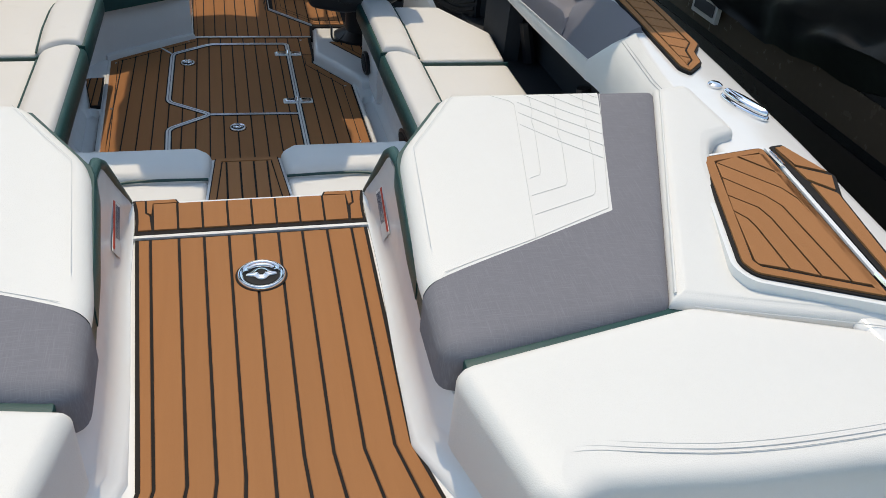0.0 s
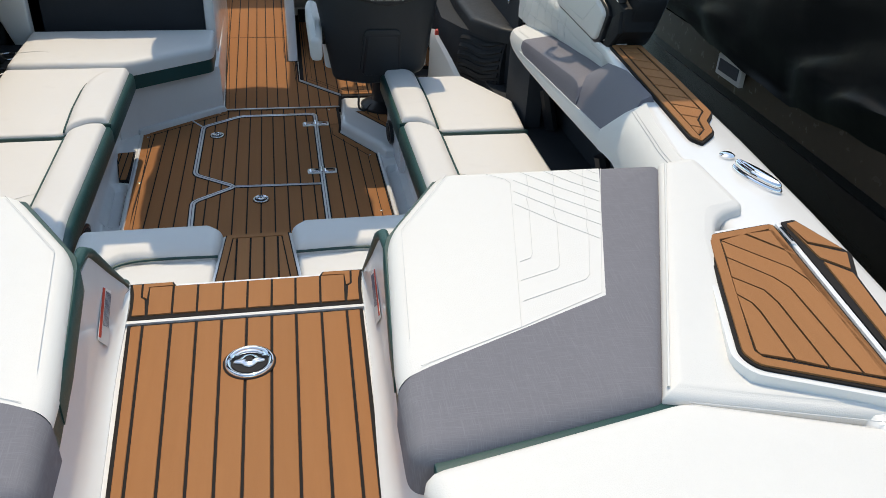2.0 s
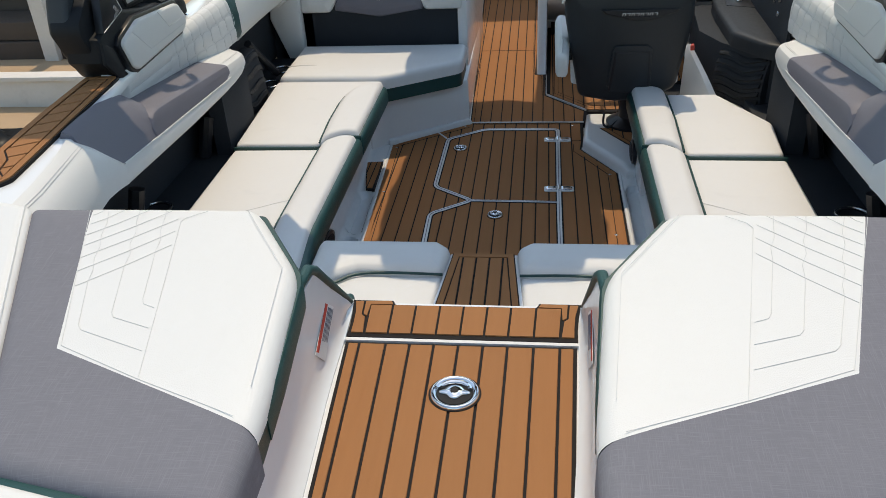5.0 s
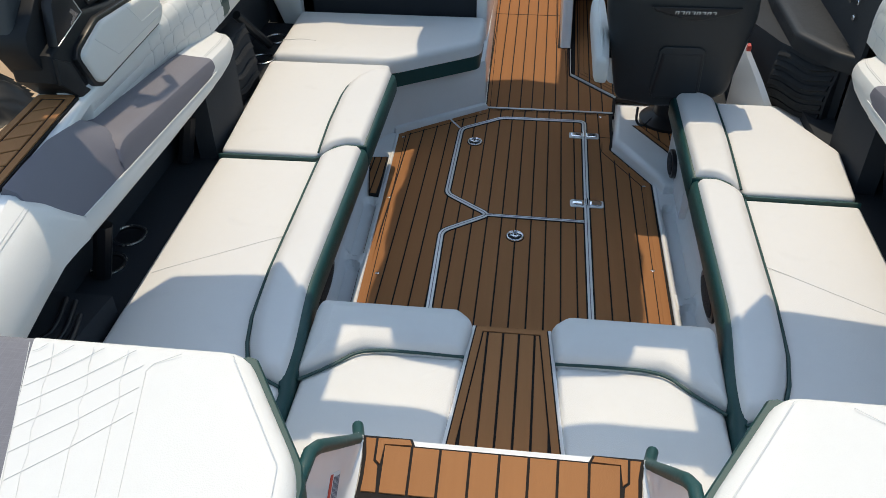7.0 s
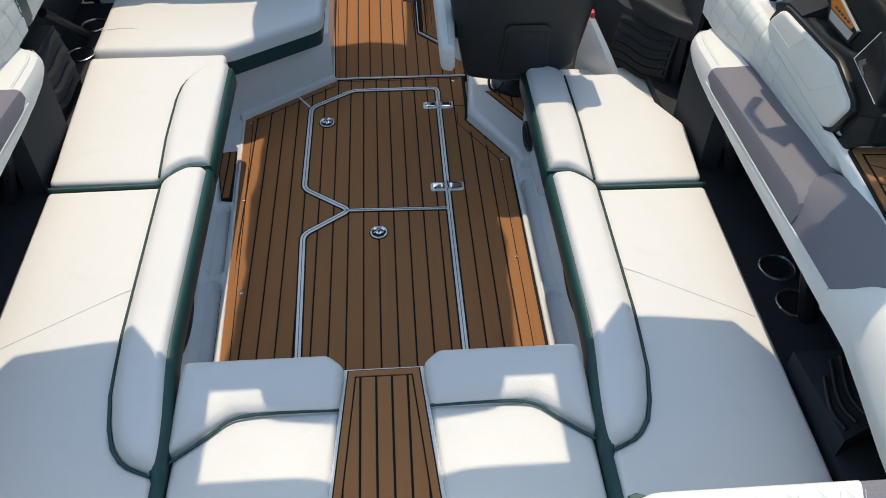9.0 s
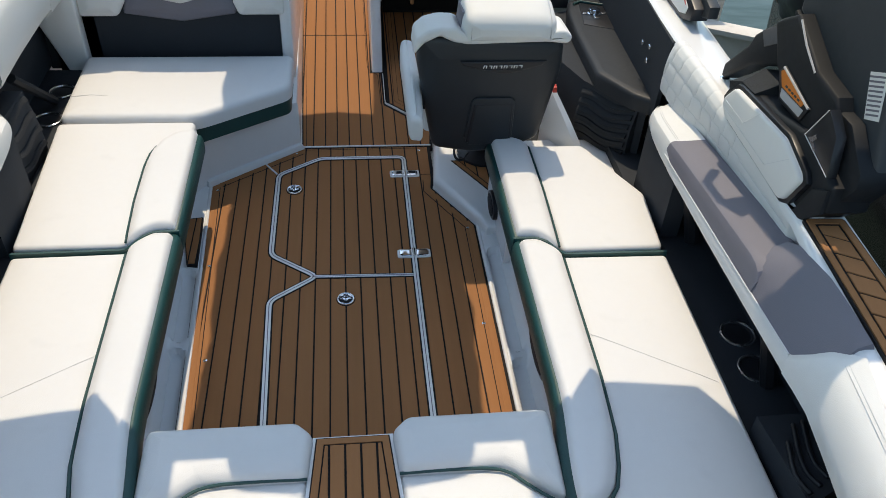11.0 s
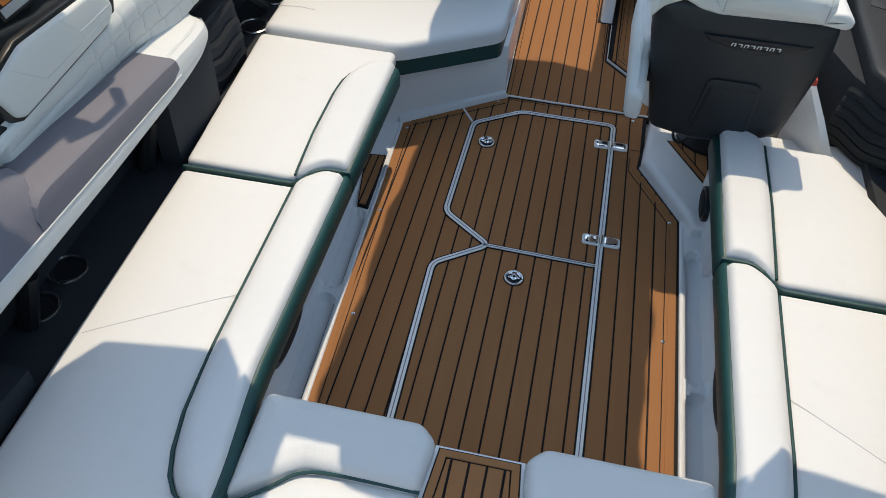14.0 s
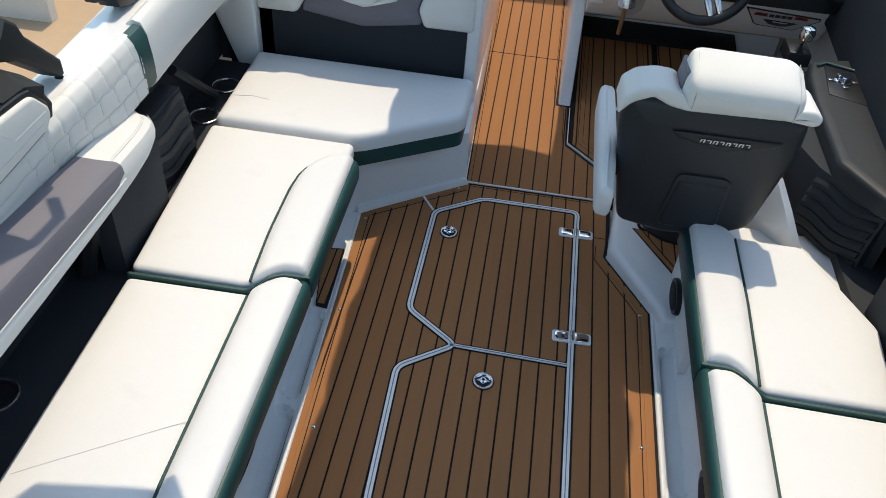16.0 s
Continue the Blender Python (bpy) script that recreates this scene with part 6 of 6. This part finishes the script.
    part("decal", side_prism([(-0.160, 1.117), (-0.172, 1.128), (-0.312, 1.100), (-0.304, 1.086), (-0.187, 1.084)], *xs(1.2175, 1.2200), 0), ORANGE, t, "orange warning decal")
    part("decal_lower", side_prism([(-0.189, 1.080), (-0.318, 1.083), (-0.309, 1.058), (-0.195, 1.056)], *xs(1.2175, 1.2200), 0), STEEL_GREY, t, "silver printed decal")
    part("decal_edge", tube([(s * 1.218, -0.168, 1.133), (s * 1.218, -0.336, 1.099)], 0.0035, 6), STEEL_GREY, t, "grey decal edge")
    for k in range(5):
        part("text_bar", side_prism([(-0.205 - 0.018 * k, 1.092), (-0.217 - 0.018 * k, 1.093), (-0.217 - 0.018 * k, 1.099), (-0.205 - 0.018 * k, 1.098)], *xs(1.2168, 1.2180), 0), INK, t)
    ARM = [(0.262, 0.880), (0.262, 0.925), (0.145, 1.050), (0.130, 1.090), (0.037, 1.168), (-0.060, 1.200), (-0.075, 1.143), (-0.057, 1.075), (0.097, 1.003), (0.245, 0.878)]
    part("arm", side_prism(ARM, *xs(1.270, 1.350), 0.012, 3), SATIN, t)
    part("arm_pad", side_prism([(0.089, 1.122), (0.003, 1.182), (-0.049, 1.150), (0.052, 1.084)], *xs(1.266, 1.354), 0.006), ROUGH_GREY, t, "rough grey pad on the arm")
    LEG = [(-0.055, 1.250), (-0.346, 1.140), (-0.425, 1.146), (-0.478, 1.118), (-0.507, 1.06), (-0.522, 0.965), (-0.497, 0.866), (-0.555, 0.945), (-0.604, 1.036), (-0.596, 1.075), (-0.550, 1.20), (-0.52, 1.6), (-0.48, 1.98), (-0.18, 1.98), (-0.04, 1.55)]
    part("leg", side_prism(LEG, *xs(1.272, 1.345), 0.016, 3), LEG_GREY, t, "charcoal grey tower leg")
    part("leg_edge", tube([(s * 1.268, -0.060, 1.246), (s * 1.268, -0.346, 1.134), (s * 1.268, -0.428, 1.140), (s * 1.268, -0.482, 1.114)], 0.008), SATIN, t, "rounded edge of the leg")
    lab = part("warning_label", side_prism([(-0.440, 1.262), (-0.502, 1.290), (-0.537, 1.180), (-0.486, 1.158)], *xs(1.2702, 1.2725), 0), PAPER, t, "white printed warning label")
    for k in range(9):
        f = k / 9
        part("text_bar", side_prism([(-0.445 - 0.045 * f, 1.255 - 0.092 * f), (-0.498 - 0.034 * f, 1.279 - 0.096 * f), (-0.499 - 0.034 * f, 1.274 - 0.096 * f), (-0.446 - 0.045 * f, 1.250 - 0.092 * f)], *xs(1.2694, 1.2704), 0), GREY_VINYL, lab)
    c = thing("gunwale_button", (s * 1.285, 0.25, 0.865), "small chrome button on the gunwale", "deck fitting", "gunwale buttons")
    part("cap", lathe([(0.016, 0), (0.016, 0.006), (0.010, 0.009), (0, 0.0095)], (s * 1.285, 0.255, 0.868)), CHROME, c)


tower(-1), tower(1)

# unseen tower top and folded canopy, outlined to cast the cockpit's shade
top = thing("tower_shade_canopy", (0, 1.4, 2.25), "unseen black canopy and frame on the wake tower, shaped to cast shade", "tower canopy")
for s in (-1, 1):
    part("wing", prism(mirror([(0.576, -0.40), (0.576, -0.037), (0.61, 0.064), (0.68, 0.152), (0.99, 0.108), (1.10, -0.07), (1.42, -0.10), (1.42, -0.40)], s), 2.26, 2.285), SATIN, top)
    part("wing_root", prism(mirror([(0.45, -0.40), (0.585, -0.40), (0.585, -0.03), (0.45, -0.03)], s), 2.262, 2.287), SATIN, top)
    # rounded blocker for the scalloped shade on the aft seats
    part("speaker_box", prism(rounded(mirror([(0.12, -0.13), (0.31, -0.10), (0.33, 0.02), (0.12, 0.02)], s), 0.05), 2.262, 2.287), SATIN, top)
part("front_frame", prism([(-0.60, -0.04), (0.60, -0.04), (0.60, 0.06), (-0.60, 0.06)], 2.264, 2.289), SATIN, top)
part("aft_frame", prism([(-0.6, -0.38), (0.6, -0.38), (0.6, -0.285), (-0.6, -0.285)], 2.264, 2.289), SATIN, top)
part("centre_frame", prism([(-0.13, -0.38), (0.13, -0.38), (0.13, 0.02), (-0.13, 0.02)], 2.266, 2.291), SATIN, top)
edge = [(-0.513 + 0.008 * math.sin(9 * y) + 0.006 * math.sin(23 * y), y) for y in [0.0 + 0.1 * k for k in range(23)]]
edge += [(-0.45, 2.33), (-0.25, 2.38), (-0.04, 2.41), (0.135, 2.38), (0.15, 2.62), (0.42, 2.66)]
edge += [(0.446 + 0.012 * math.sin(8 * y) + 0.008 * math.sin(21 * y), y) for y in [2.2 - 0.1 * k for k in range(23)]]
part("canopy", prism(edge, 2.27, 2.28), COVER, top)

# unseen arms and bars added to cast a loop-shaped shadow on each armrest
for s in (-1, 1):
    slid = lambda poly: mirror([(x - 0.11, y - 0.185) for x, y in poly], s)
    loop_arm = part("board_rack", prism(slid([(1.262, -0.12), (1.300, -0.12), (1.300, 0.53), (1.262, 0.53)]), 2.25, 2.275, 0.004), SATIN, top, "unseen black arm added to cast a loop-shaped shadow")
    for poly in ([(1.204, 0.532), (1.262, 0.532), (1.262, 0.445), (1.236, 0.430)], [(1.205, 0.655), (1.231, 0.642), (1.229, 0.533), (1.204, 0.533)], [(1.205, 0.656), (1.230, 0.643), (1.279, 0.702), (1.258, 0.722)]):
        part("rack_bar", prism(slid(poly), 2.25, 2.272), SATIN, loop_arm)
    # pole only ties the unseen bow shade panel to the canopy
    part("awning_pole", tube([(s * 0.50, 2.15, 2.275), (s * 0.62, 3.55, 2.275)], 0.012), SATIN, top)
top.location = Vector(top.location) - SUN_DIR * (0.30 / SUN_DIR.z)          # lowered along the sun's ray: same shadows, less sky light on the sole
# unseen panel added only to throw shade on the bow walkway
part("bow_awning", prism([(-0.9, 3.63), (0.0, 3.67), (0.9, 3.71), (0.85, 4.18), (-0.85, 4.18)], 2.27, 2.28), COVER, top)

# ---- small fittings in the cockpit ----


def latch(x, y, z, R, group):
    t = thing("hatch_latch", (x, y, z), "round chrome lift latch set in the teak floor", "latch", group)
    part("seat_ring", lathe([(R * 1.06, 0.0), (R * 1.06, 0.0015), (R * 0.99, 0.0016)], (x, y, z), 36), CAULK, t)
    part("ring", lathe([(R, 0.0), (R * 0.995, 0.003), (R * 0.97, 0.006), (R * 0.93, 0.0078), (R * 0.88, 0.0082), (R * 0.83, 0.0074), (R * 0.78, 0.0055), (R * 0.74, 0.004), (R * 0.70, 0.003)], (x, y, z), 36), CHROME, t, "polished chrome ring")
    part("cup", lathe([(R * 0.73, 0.0048), (R * 0.6, 0.0052), (0.0, 0.0052)], (x, y, z), 28), SATIN, t)
    part("handle", tube([(x + R * 0.60 * math.cos(a), y + R * 0.10 + R * 0.46 * math.sin(a), z + 0.0075) for a in [math.pi * k / 12 for k in range(13)]], R * 0.10), CHROME, t, "chrome ring handle")
    plan = [(-0.64, -0.02), (-0.60, -0.16), (-0.30, -0.20), (-0.20, -0.38), (0.0, -0.46), (0.20, -0.38), (0.30, -0.20), (0.60, -0.16), (0.64, -0.02), (0.40, 0.08), (0.22, 0.30), (0.0, 0.36), (-0.22, 0.30), (-0.40, 0.08)]
    part("pull", pad([(x + R * a, y + R * b) for a, b in plan], z + 0.005, z + 0.010, 0.003, 0.006, 0.0025, depth=R * 0.12), CHROME, t)
    part("catch", lathe([(R * 0.16, 0.010), (R * 0.15, 0.0135), (0, 0.014)], (x, y - R * 0.05, z), 16), SATIN, t)


latch(0.006, -1.656, ZW + 0.0035, 0.052, "stern latches")
latch(-0.018, 0.153, 0.0035, 0.034, "floor latches")
latch(-0.236, 0.868, 0.0035, 0.034, "floor latches")


def hinge(x, y):
    t = thing("floor_hinge_fitting", (x, y, 0.008), "polished chrome floor hinge", "hinge", "floor hinges")
    part("base", pad([(x - 0.068, y - 0.026), (x + 0.068, y - 0.026), (x + 0.068, y + 0.026), (x - 0.068, y + 0.026)], 0.005, 0.0090, 0.002, 0.012, 0.0002, depth=0.003), GEL, t, "white hinge base")
    for d in (-1, 1):
        part("leaf", pad([(x + d * 0.010, y - 0.020), (x + d * 0.050, y - 0.020), (x + d * 0.060, y - 0.012), (x + d * 0.060, y + 0.012), (x + d * 0.050, y + 0.020), (x + d * 0.010, y + 0.020)], 0.0088, 0.0135, 0.003, 0.004, 0.0008, depth=0.006), CHROME, t)
    part("knuckle", tube([(x, y - 0.024, 0.0125), (x, y + 0.024, 0.0125)], 0.0065), CHROME, t)


hinge(0.262, 0.405), hinge(0.262, 0.972)
for x, y in ((-0.508, -0.126), (-0.552, 0.372), (0.491, -0.005), (0.505, 0.565), (0.345, 1.17), (-0.235, 1.16), (-0.572, 0.88)):
    t = thing("floor_screw", (x, y, 0.0035), "small steel screw head in the teak floor", "screw", "floor screws")
    part("head", lathe([(0.007, 0.0), (0.007, 0.001), (0.004, 0.0025), (0, 0.003)], (x, y, 0.0035), 12), CHROME, t)
for s in (-1, 1):
    t = thing("grab_notch", (s * 0.30, -2.0, 0.60), "black oval latch in the stern bulwark", "latch", "bulwark latches")
    part("plate", side_prism(rounded([(-1.935, 0.655), (-1.880, 0.655), (-1.880, 0.705), (-1.935, 0.705)], 0.012), *sorted((s * 0.2885, s * 0.302)), 0.004), CARPET, t)
    w = thing("warning_label", (s * 0.31, -1.62, 0.6), "red and white printed warning label on the bulwark", "label", "warning labels")
    on_wall = lambda y, z, d: (s * (0.2833 + 0.10 * (z - 0.627) - 0.013 * (y + 1.55) - d), y, z)
    quad = lambda a, b, c, e, d: along([[on_wall(y, z, d) for y, z in (a, b, c, e)], [on_wall(y, z, d + 0.0008) for y, z in (a, b, c, e)]])
    part("sheet", quad((-1.515, 0.694), (-1.475, 0.655), (-1.600, 0.600), (-1.639, 0.648), 0.0010), PAPER, w, smooth=0)
    part("red_bar", quad((-1.516, 0.693), (-1.506, 0.683), (-1.622, 0.640), (-1.632, 0.650), 0.0020), RED, w, smooth=0)
    for k in range(5):
        f = 0.014 + 0.0052 * k
        part("text_bar", quad((-1.520 + f, 0.690 - f), (-1.518 + f, 0.688 - f), (-1.600 + f, 0.658 - f), (-1.602 + f, 0.660 - f), 0.0020), GREY_VINYL, w, smooth=0)
t = thing("teak_step_pad", (-0.64, 0.62, 0.05), "small dark foam teak pad on the seat base", "step pad")
part("foam", prism([(-0.592, 0.357), (-0.604, 0.66), (-0.685, 0.65), (-0.632, 0.357)], 0.004, 0.026), CAULK, t)
boards(t, [(-0.597, 0.364), (-0.609, 0.652), (-0.678, 0.642), (-0.630, 0.364)], 0.026, 0.030, 0.0)
solid("wall_seat_starboard", box(0.612, 0.68, 0.30, 0.74, 0.03, 0.240, 0.008), GEL_IN, "white moulded end of the starboard seat base", "seat base", kind="structure")
t = thing("side_speaker", (0.63, 0.59, 0.08), "small black oval speaker in the seat base", "speaker")
oval = lambda r, k: [(0.572 + r * 0.080 * math.cos(a), 0.118 + r * 0.052 * math.sin(a)) for a in [2 * math.pi * m / 28 for m in range(28)]]
part("rim", side_prism(oval(1.0, 0), 0.594, 0.616, 0.006), BLACK, t)
part("grille", side_prism(oval(0.78, 0), 0.591, 0.598, 0.002), TEXTURED, t, "black woven grille")

for s, y0, z0 in ((-1, -0.34, 0.118), (1, -0.25, 0.105)):
    t = thing("base_speaker", (s * 0.64, y0, z0), "long black oval speaker in the white seat base", "speaker", "seat base speakers")
    x0 = 0.634 + (0.019 + 0.039 * y0 if s < 0 else 0.0)
    ring = lambda r: [(y0 + r * 0.125 * math.cos(a), z0 + r * 0.050 * math.sin(a)) for a in [2 * math.pi * m / 32 for m in range(32)]]
    part("rim", side_prism(ring(1.0), *sorted((s * (x0 - 0.006), s * (x0 + 0.02))), 0.005), BLACK, t)
    part("grille", side_prism(ring(0.80), *sorted((s * (x0 - 0.009), s * x0)), 0.002), TEXTURED, t, "black woven grille")

# ---- surroundings ----
ground = solid("water", prism([(-900, -900), (900, -900), (900, 900), (-900, 900)], -1.2, -0.72), WATER, "calm grey-green lake water", "water", kind="structure")
solid("ground", prism([(-60, -40), (-1.75, -40), (-1.75, 9), (-3, 26), (-60, 40)], -1.1, -0.66), SAND, "bare tan sand beside the boat", "sand", kind="structure")


# docks on both sides of the slip
def dock(s, x0, x1, y, top=-0.22, low=-0.52):
    t = thing("dock", (s * (x0 + x1) / 2, y, -0.72), "cream-painted wooden finger dock with square post", "dock", "docks")
    X = sorted((s * x0, s * x1))
    part("beam", box(X[0], X[1], y - 0.04, y + 0.04, low, top, 0.01), DOCK, t)
    part("cap_board", box(X[0], X[1], y - 0.07, y + 0.09, top, top + 0.035, 0.006), DOCK, t)
    return t


d = dock(1, 2.46, 4.3, 3.03)
part("post", prism([(2.505, 3.08), (2.655, 3.08), (2.655, 3.22), (2.505, 3.22)], -0.9, 0.125, 0.03, None, 1), DOCK, d, "square cream post with chamfered head")
for p in d.children:
    if p.name.startswith(("beam", "cap_board")):
        p.data.transform(Matrix.Translation(Vector((2.46, 3.03, 0)) - HOME[d]) @ Matrix.Rotation(radians(-28), 4, "Z") @ Matrix.Translation(HOME[d] - Vector((2.46, 3.03, 0))))
d = dock(-1, 3.35, 7.0, 3.30, -0.42, -0.665)
part("post", box(-4.85, -4.70, 4.55, 4.70, -0.8, 1.6, 0.01), DOCK, d, "square white post")
t = thing("shore_wall", (-7, 6.2, -0.66), "weathered timber shore wall behind the dock", "retaining wall")
for k in range(2):
    part("timber", box(-14, -3.9, 4.62 + 0.04 * k, 5.15, -0.66 + 0.19 * k, -0.66 + 0.19 * k + 0.18, 0.015), WOOD, t)
for k in range(9):
    part("timber", box(-14, -3.7, 5.25 + 0.012 * (k % 2), 5.45, -0.66 + 0.235 * k, -0.66 + 0.235 * k + 0.222, 0.015), WOOD, t)
t = thing("tarpaulin_heap", (-4.2, 2.2, -0.66), "crumpled dark grey tarpaulin lying on the sand", "tarpaulin")
bm = bmesh.new()
bmesh.ops.create_grid(bm, x_segments=28, y_segments=22, size=0.5)
for v in bm.verts:
    x, y = v.co.x * 1.5, v.co.y * 1.1
    e = max(0.0, 1 - (x * x / 0.5 + y * y / 0.28))
    v.co = (-4.1 + x, 2.1 + y, -0.664 + 0.26 * e ** 0.5 * (0.7 + 0.6 * noise.noise((x * 5, y * 5, 0))) + 0.03 * e * noise.noise((x * 17, y * 17, 3)))
part("sheet", bm, COVER, t, smooth=60)

# neighbouring boat under its cover
nb = thing("covered_boat", (2.9, -2.5, -0.72), "neighbouring boat with bronze and black hull under a black cover", "boat")
st = []
for y, x, z in ((-9.0, 1.95, 0.78), (-5, 1.86, 0.82), (-2, 1.86, 0.83), (-0.5, 1.90, 0.82), (0.6, 1.92, 0.82), (1.3, 1.98, 0.82), (1.8, 2.40, 0.82), (1.95, 2.8, 0.82)):
    st.append([(x + 0.06, y, z), (x, y, z - 0.12), (x + 0.02, y, 0.46), (x + 0.10, y, 0.05), (x + 0.22, y, -0.35), (x + 0.5, y, -0.85), (4.6, y, -0.85), (4.6, y, z)])
hullb = along(st)
part("hull", cut(hullb, [], lambda x, y: True), HULL2B, nb, "glossy black hull side", smooth=60)
for z0, z1, mt, lb in ((0.56, 0.71, HULL2, "bronze hull stripe"), (-0.10, 0.52, HULL2C, "dark brown hull band")):
    band = []
    for y, x, z in ((-9.0, 1.95, 0.78), (-5, 1.86, 0.82), (-2, 1.86, 0.83), (-0.5, 1.90, 0.82), (0.6, 1.92, 0.82), (1.3, 1.98, 0.82), (1.8, 2.40, 0.82)):
        f = lambda h: x + float(np.interp(h, (-0.85, -0.35, 0.05, 0.46, z - 0.12), (0.5, 0.22, 0.10, 0.02, 0.0)))
        hs = [z0 + (z1 - z0) * k / 8 for k in range(9)]
        band.append([(f(h) - 0.004, y, h) for h in hs] + [(f(h) + 0.02, y, h) for h in hs[::-1]])
    part("stripe", along(band), mt, nb, lb, smooth=60)
vent = part("vent", box(1.872, 1.892, -0.27, -0.08, 0.615, 0.700, 0.003), DOCK, nb, "pale framed hull vent")
part("vent_opening", box(1.868, 1.876, -0.25, -0.10, 0.635, 0.682, 0.002), INK, vent)
# draped cover
bm = bmesh.new()
nu, nv = 110, 46
grid = []
for i in range(nu + 1):
    y = 1.88 - 9.7 * (i / nu) ** 1.25
    row = []
    for j in range(nv + 1):
        v = j / nv
        px = float(np.interp(v, (0, 0.12, 0.35, 0.62, 1.0), (1.865, 1.82, 1.86, 2.7, 4.63)))
        pz = float(np.interp(v, (0, 0.12, 0.35, 0.62, 1.0), (0.715, 0.84, 1.17, 1.50, 0.80)))
        fold = 0.055 * noise.noise((y * 2.2, v * 6, 1.0)) + 0.042 * noise.noise((y * 6.0 + v * 5, v * 10, 4.0)) - 0.030 * abs(noise.noise((y * 9 - v * 9, v * 4, 7.0)))
        bow = max(0.0, (y - 0.82) / 1.06)
        px += 0.50 * bow ** 2 * (1 - v)
        pz += 0.10 * bow * (1 - v)
        row.append(bm.verts.new((px - fold, y + 0.02 * noise.noise((v * 9, y * 3, 2.0)), pz + fold + 0.035 * math.sin(y * 3.1) * (v < 0.1))))
    grid.append(row)
hang = []
for j, v in enumerate(grid[0]):
    sway = 0.05 * noise.noise((j * 0.35, 0.0, 5.0)) + 0.02 * noise.noise((j * 0.9, 0.0, 8.0))
    hang.append([bm.verts.new((v.co.x + 0.06 * k + 0.3 * sway * k, v.co.y - 0.48 * k + sway * (k > 0), v.co.z + (0.42 - v.co.z) * k)) for k in (0.2, 0.4, 0.6, 0.8, 1.0)])
for k in range(5):
    grid.insert(0, [h[k] for h in hang])
for a, b in zip(grid, grid[1:]):
    for k in range(nv):
        bm.faces.new((a[k], a[k + 1], b[k + 1], b[k]))
part("cover", bm, COVER, nb, "draped black tarpaulin cover", smooth=60)
